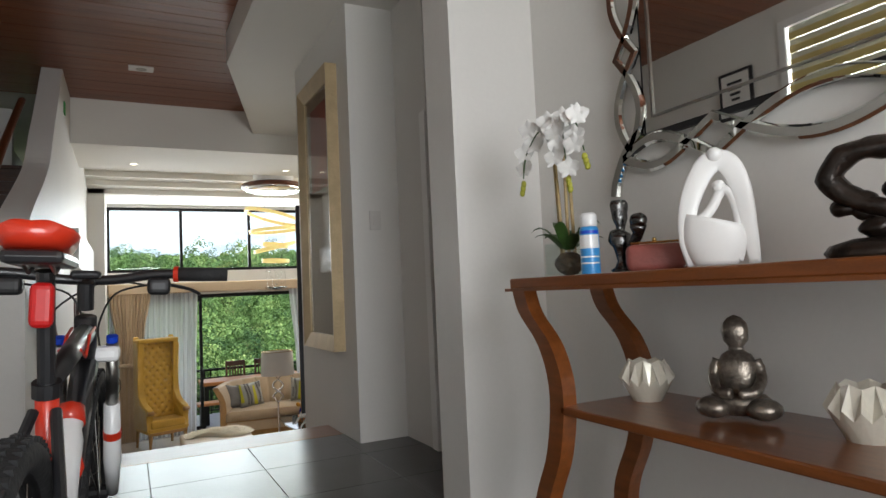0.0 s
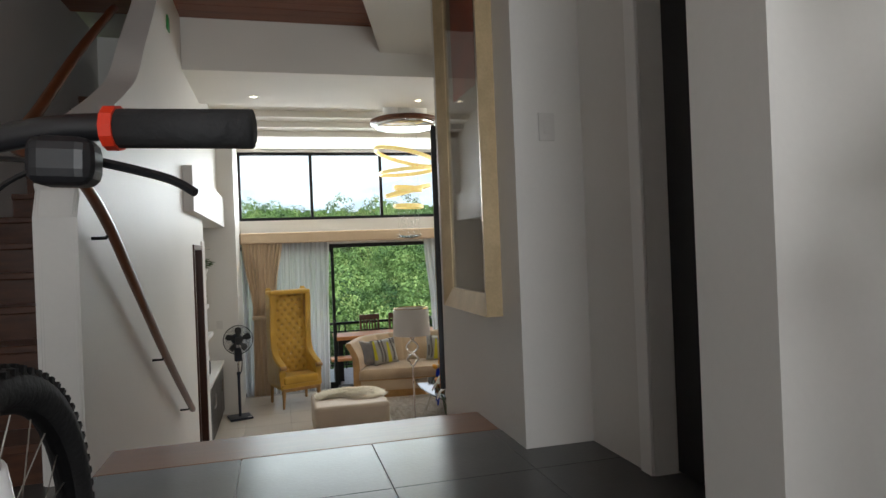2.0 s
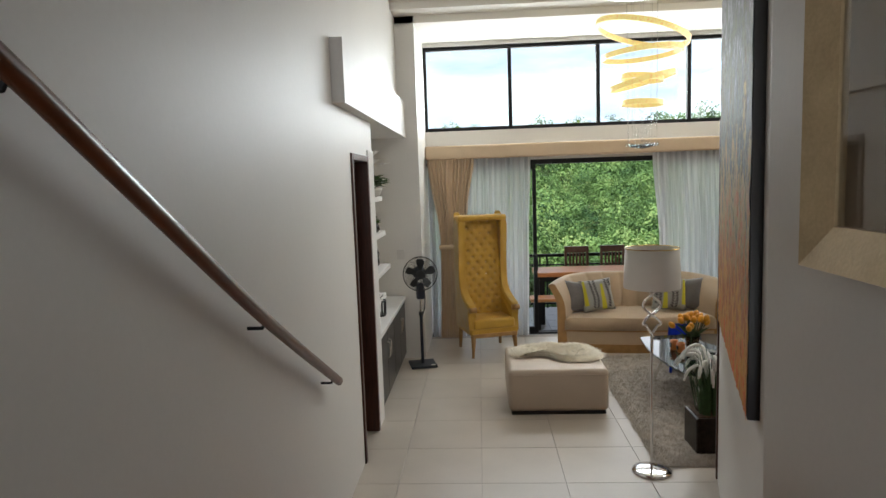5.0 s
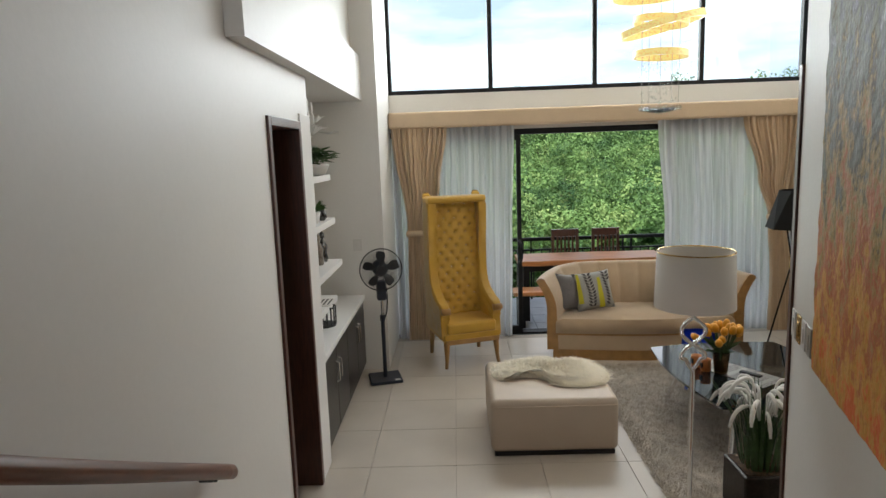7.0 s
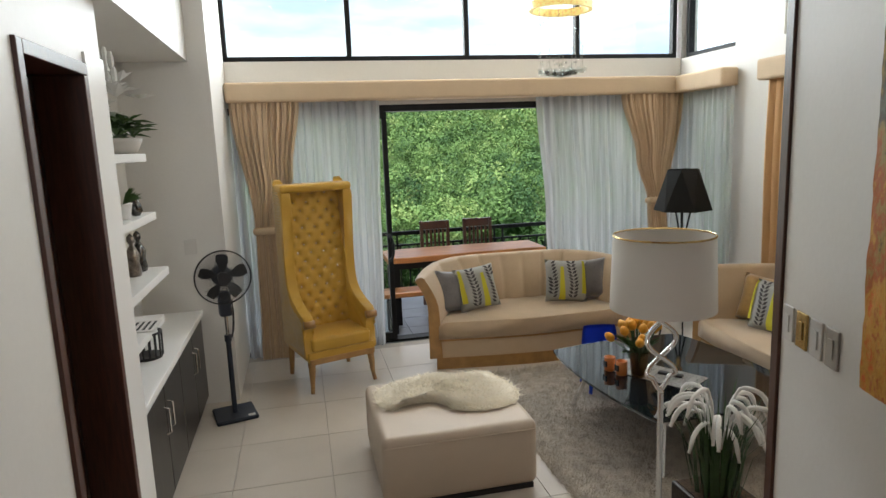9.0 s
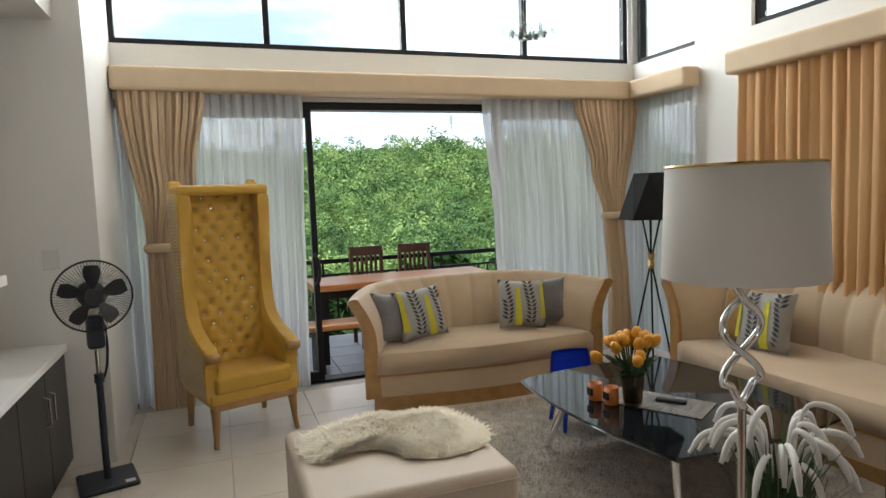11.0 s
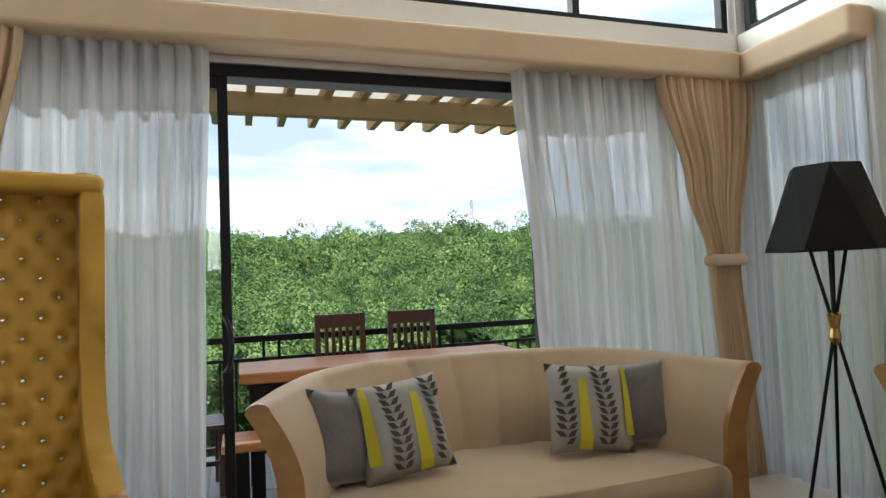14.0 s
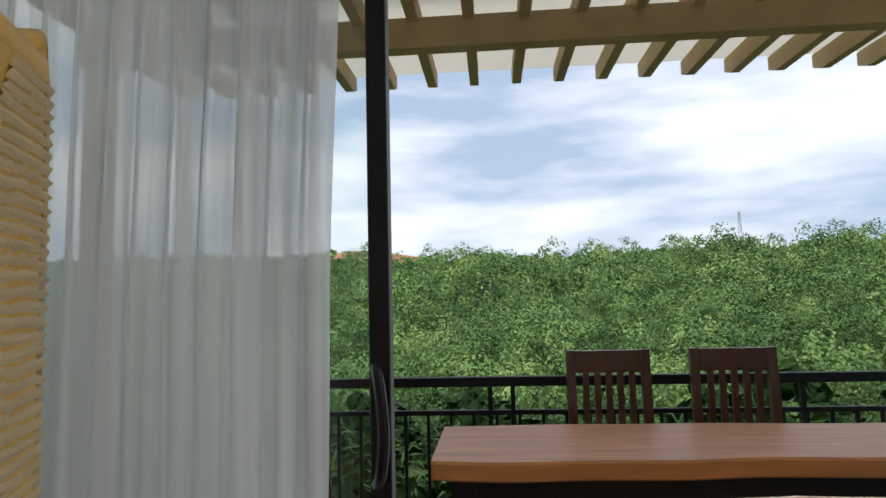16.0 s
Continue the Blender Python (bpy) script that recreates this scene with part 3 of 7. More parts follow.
door = tagged(new("door_1"), "open black aluminium sliding glass door to the balcony", "door", "", "structure")
part("header", box(-0.29, XS, YW + 0.02, YW + 0.16, 2.355, 2.42, bev=0.004), BLACK, door)
part("sill", box(-0.29, XS, YW + 0.02, YW + 0.16, -0.01, 0.012), BLACK, door)
for x0, x1, dy in ((-0.27, 1.205, 0.03), (2.90, 4.40, 0.03)):
    leaf = part("leaf", box(x0, x0 + 0.055, YW + dy, YW + dy + 0.05, 0.012, 2.355, bev=0.003, seg=1), BLACK, door)
    part("stile", box(x1 - 0.05, x1, YW + dy - 0.002, YW + dy + 0.052, 0.012, 2.355, bev=0.003, seg=1), BLACK, leaf)
    part("rail", box(x0 + 0.055, x1 - 0.05, YW + dy, YW + dy + 0.05, 0.012, 0.09), BLACK, leaf)
    part("rail", box(x0 + 0.055, x1 - 0.05, YW + dy, YW + dy + 0.05, 2.29, 2.355), BLACK, leaf)
    p = part("pane", box(x0 + 0.055, x1 - 0.05, YW + dy + 0.02, YW + dy + 0.026, 0.09, 2.29), GLASS, leaf)
    p.visible_shadow = False
bm = tube(bmesh.new(), spline([(1.17, YW + 0.03, 1.13), (1.19, YW - 0.03, 1.08), (1.20, YW - 0.045, 0.99), (1.19, YW - 0.03, 0.90), (1.17, YW + 0.03, 0.86)], 5), 0.014, 8)
part("handle", bm, BLACK, door)

BLINDS = mat("zebra_blind_net", (0.55, 0.55, 0.46), 0.85, var=0.08, bump=0.2, fine=300)
# foyer window with banded blind, seen in the mirror
w = tagged(new("window_6"), "foyer window behind a yellow and sheer banded blind", "window", "", "structure")
for y0, y1, z0, z1 in ((1.95, 3.29, 3.6, 3.66), (1.95, 3.29, 4.34, 4.4), (1.95, 2.01, 3.66, 4.34), (3.23, 3.29, 3.66, 4.34)):
    part("frame_bar", box(-1.52, -1.44, y0, y1, z0, z1), TRIMW, w)
for i in range(6):
    part("blind_band", box(-1.475, -1.47, 2.02, 3.22, 3.67 + i * 0.112, 3.73 + i * 0.112), BLINDY, w)
    p = part("blind_sheer", box(-1.480, -1.478, 2.02, 3.22, 3.73 + i * 0.112, 3.782 + i * 0.112), BLINDS, w)

# black side door, a little open
door = tagged(new("door_2"), "nearly black wooden door in the foyer, slightly ajar", "door", "", "structure")
leaf = part("leaf", box(1.80, 1.845, 2.69, 3.515, LAND + 0.01, LAND + 2.1, bev=0.004), BLACKP, door)
part("leaf", box(1.76, 1.80, 2.69, 2.80, LAND + 0.01, LAND + 2.1, bev=0.004), BLACKP, door)
for z in (0.25, 0.95, 1.25, 1.85):
    part("hinge", box(1.745, 1.76, 2.805, 2.83, LAND + z, LAND + z + 0.09, bev=0.003), STEEL, door)
structure("wall_side_room", box(1.95, 2.0, 2.5, 3.6, LAND - 0.2, H0), WALL)

# dark door opening at the foot of the steps
door = tagged(new("door_3"), "dark brown wooden door and frame standing open to a dim room", "door", "", "structure")
CAS = bpy.data.materials["casing_wood"]
part("jamb", box(-0.70, XL + 0.015, 8.0, 8.05, 0, 2.40, bev=0.004), CAS, door)
part("jamb", box(-0.70, XL + 0.015, 8.64, 8.69, 0, 2.35, bev=0.004), CAS, door)
part("head", box(-0.70, XL + 0.015, 8.05, 8.69, 2.35, 2.40, bev=0.004), CAS, door)
lf = part("leaf", box(-1.25, -0.70, 8.58, 8.62, 0.01, 2.34, bev=0.004), CAS, door)
for z in (0.5, 0.9, 1.3, 1.7, 2.05):
    part("hinge", box(-0.715, -0.695, 8.555, 8.58, z, z + 0.1), STEEL, door)

# ---- pelmets, curtains, sheers ----
pel = thing("curtain_pelmet", "padded beige fabric pelmet over the balcony door", "curtain")
part("board", box(-0.285, 4.26, 11.83, 12.05, 2.455, 2.635, bev=0.025, seg=3), PELM, pel)
part("board", box(4.26, XS, 11.10, 12.05, 2.457, 2.633, bev=0.025, seg=3), PELM, pel)
pel = thing("curtain_pelmet", "padded beige fabric pelmet over the side window", "curtain")
part("board", box(4.24, XS, 7.3, 10.62, 2.455, 2.635, bev=0.025, seg=3), PELM, pel)

zs = [0.01 + 2.445 * i / 44 for i in range(45)]


def curtain(label, l, r, y, waves, amp, axis, material, tie=None, seed=0.0, group="curtains"):
    c = thing("curtain", label, "curtain", None, group)
    part("cloth", drape(bmesh.new(), l, r, zs, y, waves, amp, 200, axis, seed), material, c, "", True)
    if tie:
        x0, x1, z = tie
        part("tieback", box(x0, x1, y - 0.07, y + 0.05, z - 0.035, z + 0.035, bev=0.03, seg=3), PELM, c)
    return c


curtain("beige pleated curtain gathered by a tieback", ease([(0, -0.16), (0.6, -0.14), (1.26, -0.12), (2.47, -0.27)]), ease([(0, 0.14), (0.6, 0.12), (1.26, 0.08), (1.8, 0.26), (2.47, 0.36)]), 11.885, 11, 0.026, "x", CURT, (-0.14, 0.10, 1.27))
curtain("beige pleated curtain gathered by a tieback", ease([(0, 4.02), (0.6, 4.03), (1.32, 3.98), (1.8, 3.84), (2.47, 3.66)]), ease([(0, 4.30), (0.6, 4.26), (1.32, 4.20), (2.47, 4.40)]), 11.885, 11, 0.026, "x", CURT, (3.96, 4.22, 1.33), 1.0)
flat = lambda v: (lambda z: v)
curtain("white translucent sheer curtain hanging in soft folds", flat(-0.28), ease([(0, 1.06), (1.2, 1.08), (2.47, 1.12)]), 11.965, 17, 0.036, "x", SHEER, None, 0.3, "sheer curtains")
curtain("white translucent sheer curtain hanging in soft folds", ease([(0, 2.95), (1.2, 2.85), (2.47, 2.76)]), flat(4.42), 11.965, 17, 0.034, "x", SHEER, None, 2.3, "sheer curtains")
curtain("white translucent sheer curtain in the corner window", flat(11.06), flat(11.95), 4.38, 9, 0.02, "y", SHEER, None, 4.0, "sheer curtains")
curtain("peach pleated curtain drawn across the side window", flat(7.4), flat(10.58), 4.34, 34, 0.03, "y", CURT_O, None, 0.5)

# ---- tall tufted chair ----
tc = thing("wing_chair", "tall mustard yellow tufted wing chair with wooden legs", "chair", pose(0.465, 11.27, 0, 0, 0, 18) @ Matrix.Diagonal((1, 1, 0.985, 1)))
bm = box(-0.30, 0.30, -0.34, 0.22, 0.27, 0.36, bev=0.012)
part("seat_frame", bm, YELLOW, tc)
bm = box(-0.265, 0.265, -0.35, 0.20, 0.352, 0.475, bev=0.03, seg=4)
part("seat", bm, YELLOW, tc, "", True)
# tufted back
cols_n, rows_n = 40, 96
bw, z0, z1 = 0.235, 0.46, 1.70


def tuft(u, v):
    px, pz = 0.118, 0.150
    d = 9.0
    for s in (0, 0.5):
        a = (u / px + s) % 1.0 - 0.5
        b = (v / pz + s) % 1.0 - 0.5
        d = min(d, math.hypot(a * px, b * pz))
    q = abs(((u / px + v / pz) % 1.0) - 0.5), abs(((u / px - v / pz) % 1.0) - 0.5)
    crease = max(max(0, 0.06 - (0.5 - q[0])) / 0.06, max(0, 0.06 - (0.5 - q[1])) / 0.06)
    return 0.026 * math.exp(-(d / 0.022) ** 2) + 0.006 * crease


rows = []
for i in range(rows_n + 1):
    v = i / rows_n * (z1 - z0)
    row = []
    for j in range(cols_n + 1):
        u = (2 * j / cols_n - 1) * bw
        row.append((u, 0.05 + 0.085 * v + tuft(u, v), z0 + v))
    rows.append(row)
part("backrest", grid_surface(bmesh.new(), rows), YELLOW, tc, "diamond-tufted front", True)
bm = prism(bmesh.new(), [(-0.30, 0.27), (0.30, 0.27), (0.30, 1.74), (-0.30, 1.74)], "y", 0.215, 0.27)
part("back_panel", bm, YELLOW_R, tc, "gathered gold fabric back")
part("top_rail", box(-0.321, 0.321, 0.012, 0.268, 1.68, 1.752, bev=0.028, seg=4), YELLOW, tc, "", True)
btn = ball(bmesh.new(), (0, 0, 0), 0.011, 0.008, 0.011, 8, 5)
first = part("crystal_button", btn, CHROME, tc, "crystal stud", True, Matrix.Translation((0, 0.17, 0.55)))
k = 0
for s in (0, 1):
    v = 0.075 + (0.075 if s else 0.0)
    while v < z1 - z0 - 0.02:
        u = -0.236 if s else -0.177
        while u < 0.225:
            if abs(u) < 0.22:
                o = bpy.data.objects.new("crystal_button", first.data)
                scene.collection.objects.link(o)
                o.parent = tc
                o.matrix_basis = Matrix.Translation((u, 0.05 + 0.085 * v + 0.014, z0 + v))
            u += 0.118
        v += 0.150
for s in (-1, 1):
    # wing: tall side that swells into a scrolled arm
    outline = [(p.x, p.y) for p in spline([(0.262, 0.30, 0), (0.262, 1.68, 0), (0.20, 1.715, 0), (0.06, 1.71, 0), (0.02, 1.62, 0), (0.05, 1.2, 0), (0.04, 0.92, 0), (-0.04, 0.78, 0), (-0.20, 0.70, 0), (-0.335, 0.655, 0), (-0.36, 0.60, 0), (-0.335, 0.56, 0), (-0.31, 0.50, 0), (-0.33, 0.30, 0)], 5)]
    bm = prism(bmesh.new(), outline, "x", s * 0.235, s * 0.318)
    bmesh.ops.bevel(bm, geom=[e for e in bm.edges if abs(e.verts[0].co.x - e.verts[1].co.x) < 1e-5], offset=0.018, segments=3, profile=0.5, affect="EDGES")
    part("wing", bm, YELLOW, tc, "", True)
    side = [(0.268, 0.32), (0.268, 1.69), (0.20, 1.715), (0.09, 1.70), (0.05, 1.62), (0.08, 1.2), (0.07, 0.9), (0.0, 0.74), (-0.3, 0.63), (-0.3, 0.32)]
    rows = []
    for i in range(161):
        z = 0.33 + 1.36 * i / 160
        front = ease([(0.33, -0.30), (0.60, -0.29), (0.74, 0.0), (0.92, 0.075), (1.2, 0.085), (1.58, 0.055), (1.70, 0.10)])(z)
        row = []
        for j in range(9):
            y = front + (0.264 - front) * j / 8
            wave = math.sin(2 * math.pi * z / 0.024 + 2.4 * noise.noise(Vector((y * 9, z * 5, s))) + 1.5 * noise.noise(Vector((y * 30, z * 16, 4))))
            row.append((s * (0.3205 + 0.006 * wave), y, z))
        rows.append(row)
    part("side_panel", grid_surface(bmesh.new(), rows), YELLOW_R, tc, "gathered gold fabric side", True)
    part("arm_scroll", tube(bmesh.new(), [(s * 0.232, -0.345, 0.607), (s * 0.321, -0.345, 0.607)], 0.034, 14), WOOD_GOLD, tc, "", True)
    part("leg", tube(bmesh.new(), spline([(s * 0.265, -0.30, 0.28), (s * 0.27, -0.315, 0.18), (s * 0.275, -0.32, 0.08), (s * 0.285, -0.335, 0.0)], 4), [0.034, 0.034, 0.032, 0.03, 0.028, 0.026, 0.024, 0.022, 0.02, 0.019, 0.018, 0.018, 0.018], 8), WOOD_GOLD, tc, "", True)
    part("leg", tube(bmesh.new(), [(s * 0.27, 0.22, 0.28), (s * 0.275, 0.25, 0.0)], [0.03, 0.02], 8), WOOD_GOLD, tc, "", True)
part("apron", box(-0.29, 0.29, -0.352, -0.335, 0.25, 0.30, bev=0.006), WOOD_GOLD, tc)

# ---- ottoman and sheepskin ----
ot = thing("ottoman", "large square cream leatherette ottoman on a dark plinth", "ottoman", pose(1.10, 9.41, 0))
bm = box(-0.455, 0.455, -0.44, 0.44, 0.03, 0.425, bev=0.045, seg=5)
part("body", bm, OTTO, ot, "", True)
part("plinth", box(-0.43, 0.43, -0.42, 0.42, 0, 0.03), BLACKP, ot)
part("seam", tube(bmesh.new(), [(-0.44, -0.442, 0.375), (0.44, -0.442, 0.375)], 0.004, 6), OTTO, ot)
rng = random.Random(3)
outl = spline([(-0.42, -0.02, 0), (-0.40, 0.16, 0), (-0.22, 0.24, 0), (-0.02, 0.29, 0), (0.12, 0.21, 0), (0.30, 0.23, 0), (0.40, 0.10, 0), (0.43, -0.08, 0), (0.36, -0.22, 0), (0.18, -0.27, 0), (0.02, -0.23, 0), (-0.08, -0.10, 0), (-0.25, -0.08, 0), (-0.36, -0.12, 0), (-0.42, -0.02, 0)], 8)
rows = []
for k in range(11):
    f = 1 - k / 10
    rows.append([((p.x) * f, (p.y) * f, 0.03 * math.sin(math.pi / 2 * min(1, (1 - f) * 4)) + 0.006) for p in outl[:-1]])
bm = grid_surface(bmesh.new(), rows, True)
fur = thing("sheepskin", "shaggy cream sheepskin thrown over the ottoman", "throw", pose(1.13, 9.50, 0.425) @ Matrix.Diagonal((1.06, 1.2, 1.25, 1)))
part("hide", bm, FUR, fur, "", True)
verts, faces = [], []
n = len(outl) - 1
for i in range(5200):
    p = outl[rng.randrange(n)]
    f = math.sqrt(rng.random())
    x, y = p.x * f, p.y * f
    h = 0.03 * min(1, (1 - f) * 4) + 0.004
    a, L = rng.random() * 6.28, 0.022 + rng.random() * 0.022
    dx, dy = math.cos(a) * L * (0.5 + f * 0.7), math.sin(a) * L * (0.5 + f * 0.7)
    wx, wy = -math.sin(a) * 0.006, math.cos(a) * 0.006
    b = len(verts)
    verts += [(x - wx, y - wy, h), (x + wx, y + wy, h), (x + dx, y + dy, h + L * 0.55 * (1 - 0.5 * f))]
    faces.append((b, b + 1, b + 2))
me = bpy.data.meshes.new("tufts")
me.from_pydata(verts, [], faces)
me.materials.append(FUR)
o = tagged(new("tufts", me), "", "", "", "stuff")
o.parent = fur

# ---- rug ----
rug = thing("rug", "shaggy grey-beige rug under the coffee table", "rug", pose(2.72, 9.35, 0))
rows = []
NX, NY = 60, 78
for i in range(NY + 1):
    row = []
    for j in range(NX + 1):
        u, v = j / NX, i / NY
        ed = min(u, 1 - u, v, 1 - v)
        x = -1.02 + 2.04 * u + 0.012 * rng.uniform(-1, 1)
        y = -1.45 + 2.9 * v + 0.012 * rng.uniform(-1, 1)
        row.append((x, y, 0.004 + 0.02 * min(1, ed * 20) * (0.7 + 0.6 * rng.random())))
    rows.append(row)
part("pile", grid_surface(bmesh.new(), rows), RUGM, rug, "", True)
verts, faces = [], []
for i in range(42000):
    x, y = rng.uniform(-1.03, 1.03), rng.uniform(-1.46, 1.46)
    a = 3 * noise.noise(Vector((x * 3, y * 3, 0))) + rng.random() * 2.5
    L = 0.03 + 0.02 * rng.random()
    wx, wy = -math.sin(a) * 0.005, math.cos(a) * 0.005
    b = len(verts)
    verts += [(x - wx, y - wy, 0.012), (x + wx, y + wy, 0.012), (x + math.cos(a) * L, y + math.sin(a) * L, 0.02 + 0.025 * rng.random())]
    faces.append((b, b + 1, b + 2))
me = bpy.data.meshes.new("shag")
me.from_pydata(verts, [], faces)
me.materials.append(RUGM)
o = tagged(new("shag", me), "", "", "", "stuff")
o.parent = rug

# ---- sofas ----


def sofa(label, length, depth, m):
    """curved-back sofa; its front looks towards -y, its base stands on z 0"""
    s = thing("sofa", label, "sofa", m, "matching cream sofas")
    hl = length / 2
    # plan of the seat: a straight front with swept ends
    n = 28

    def back_line(u, grow):
        a = -1 + 2 * u
        x = a * (hl + grow)
        y = depth * 0.5 - (depth * 0.95) * abs(a) ** 5 + grow * (1 - abs(a) ** 5)
        return x, y
    # base
    front = [(-hl + 0.06, -depth / 2 + 0.02), (0, -depth / 2 - 0.06), (hl - 0.06, -depth / 2 + 0.02)]
    fr = [(p.x, p.y) for p in spline([(x, y, 0) for x, y in front], 8)]
    bk = [back_line(1 - i / n, -0.05) for i in range(n + 1)]
    part("plinth", prism(bmesh.new(), fr + [q for q in bk if q[1] > -depth / 2 + 0.05], "z", 0.0, 0.11), WOOD_GOLD, s, "honey wood plinth")
    part("base", prism(bmesh.new(), [(x * 0.995, y + 0.006) for x, y in fr] + [q for q in bk if q[1] > -depth / 2 + 0.05], "z", 0.11, 0.27), CREAMF, s)
    part("trim", prism(bmesh.new(), [(x, y - 0.004) for x, y in fr] + [q for q in bk if q[1] > -depth / 2 + 0.05], "z", 0.27, 0.29), WOOD_GOLD, s)
    inner = [q for q in (back_line(1 - i / n, -0.10) for i in range(n + 1)) if q[1] > -depth / 2 + 0.06]
    bm = prism(bmesh.new(), [(x * 0.97, y - 0.012) for x, y in fr] + inner, "z", 0.29, 0.45)
    bmesh.ops.bevel(bm, geom=[e for e in bm.edges if e.verts[0].co.z > 0.44 and e.verts[1].co.z > 0.44], offset=0.05, segments=4, profile=0.5, affect="EDGES")
    part("seat", bm, CREAMF, s, "", True)
    # channelled back that flares at the ends into arms
    rows_f, rows_b = [], []
    chan = 9
    N = 120
    zsn = 12
    for k in range(zsn + 1):
        t = k / zsn
        z = 0.11 + (0.77) * t
        rf, rb = [], []
        for i in range(N + 1):
            u = i / N
            a = abs(-1 + 2 * u)
            flare = 0.10 * max(0.0, t - 0.62) ** 1.7 / 0.38 ** 1.7
            top = 1.0 - 0.035 * a ** 3
            puff = 0.032 * abs(math.sin(math.pi * chan * u)) ** 0.5
            x0, y0 = back_line(u, -0.115 + flare + 0.03 * t - puff)
            x1, y1 = back_line(u, flare * 1.05 + 0.0)
            zz = 0.11 + (z - 0.11) * top
            rf.append((x0, y0, zz))
            rb.append((x1, y1, zz))
        rows_f.append(rf)
        rows_b.append(rb)
    # rolled top
    cap = []
    for k in range(1, 6):
        ang_ = math.pi * k / 6
        row = []
        for p, q in zip(rows_f[-1], rows_b[-1]):
            c = (Vector(p) + Vector(q)) / 2
            h = (Vector(p) - Vector(q)) / 2
            row.append(tuple(c + h * math.cos(ang_) + Vector((0, 0, 0.035 * math.sin(ang_)))))
        cap.append(row)
    part("backrest", grid_surface(bmesh.new(), rows_f + cap + rows_b[::-1]), CREAMF, s, "vertically channelled curved back", True)
    for e in (0, N):
        prof = [rows_f[k][e] for k in range(zsn + 1)] + [r[e] for r in cap] + [rows_b[k][e] for k in range(zsn, -1, -1)]
        sg = -1 if e == 0 else 1
        bm = bmesh.new()
        lo = [bm.verts.new(Vector(p) + Vector((0, -0.028, 0))) for p in prof]
        hi = [bm.verts.new(Vector(p) + Vector((0, 0.004, 0))) for p in prof]
        bm.faces.new(lo)
        for i in range(len(lo)):
            j = (i + 1) % len(lo)
            bm.faces.new((lo[i], lo[j], hi[j], hi[i]))
        part("arm_front", bm, WOOD_GOLD, s, "curved honey wood arm front")
    return s


sofa("curved cream sofa with honey wood arms, before the balcony door", 1.98, 0.80, pose(2.36, 11.42, 0, 0, 0, -3) @ Matrix.Diagonal((1, 1, 0.972, 1)))
sofa("curved cream sofa with honey wood arms, along the side window", 1.98, 0.80, pose(3.95, 9.48, 0, 0, 0, -92))


def leaf_cushion(m, label, flip=1):
    c = thing("cushion", label, "cushion", m, "printed cushions")
    part("cover", cushion(0.42, 0.42, 0.15), PRINTF, c, "", True)

    def on(u, v):
        t = (max(0, 1 - (u / 0.21) ** 4) * max(0, 1 - (v / 0.21) ** 4)) ** 0.55
        return -0.075 * t - 0.004
    for cx in (-0.05 * flip, 0.15 * flip):
        bm = bmesh.new()
        for k in range(11):
            z = -0.17 + k * 0.033
            for sd in (-1, 1):
                cx2 = cx + 0.012 * math.sin(k * 0.5)
                if abs(cx2 + sd * 0.05) > 0.195:
                    continue
                q = [(cx2, z), (cx2 + sd * 0.03, z + 0.004), (cx2 + sd * 0.048, z + 0.034), (cx2 + sd * 0.018, z + 0.026)]
                bm.faces.new([bm.verts.new((x, on(x, y), y)) for x, y in q])
        part("leaf_print", bm, INKF, c)
    for cx, w, za, zb in ((0.055 * flip, 0.032, -0.19, 0.13), (-0.165 * flip, 0.025, -0.13, 0.19)):
        N = 9
        bm = bmesh.new()
        for k in range(N):
            a0, a1 = za + (zb - za) * k / N, za + (zb - za) * (k + 1) / N
            w0, w1 = w * (1 - 0.5 * k / N), w * (1 - 0.5 * (k + 1) / N)
            q = [(cx - w0, a0), (cx + w0, a0), (cx + w1, a1), (cx - w1, a1)]
            bm.faces.new([bm.verts.new((x, on(x, y) - 0.001, y)) for x, y in q])
        part("lime_print", bm, LIMEF, c)
    return c


def plain_cushion(m, label, material):
    c = thing("cushion", label, "cushion", m, "plain cushions")
    part("cover", cushion(0.40, 0.40, 0.15), material, c, "", True)
    return c


plain_cushion(pose(1.67, 11.44, 0.63, -16, 8, 24), "grey velvet cushion on the cream sofa", GREYF)
leaf_cushion(pose(1.90, 11.43, 0.645, -18, -5, 8), "pale cushion with dark leaf and lime print", 1)
leaf_cushion(pose(2.80, 11.39, 0.645, -18, 4, -8), "pale cushion with dark leaf and lime print", -1)
plain_cushion(pose(3.04, 11.40, 0.64, -16, -6, -22), "grey velvet cushion on the cream sofa", GREYF)
plain_cushion(pose(3.98, 10.10, 0.64, -16, 4, -70), "mustard velvet cushion on the side sofa", MUSTF)
leaf_cushion(pose(3.90, 9.88, 0.645, -18, -4, -84), "pale cushion with dark leaf and lime print", 1)

# ---- outdoors: balcony, hills ----
balc = tagged(new("balcony"), "grey tiled balcony with a black metal railing", "balcony", "", "structure")
part("slab", box(-0.6, 5.2, 12.26, 14.15, -0.35, -0.06), BALC, balc)
tile_me = box(-0.195, 0.195, -0.195, 0.195, 0, 0.012, bev=0.002, seg=1)
first = part("tile", tile_me, BALC, balc, "", False, Matrix.Translation((-0.38, 12.48, -0.06)))
for i in range(14):
    for j in range(4):
        if i or j:
            o = bpy.data.objects.new("tile", first.data)
            scene.collection.objects.link(o)
            o.parent = balc
            o.matrix_basis = Matrix.Translation((-0.38 + i * 0.4, 12.48 + j * 0.4, -0.06))

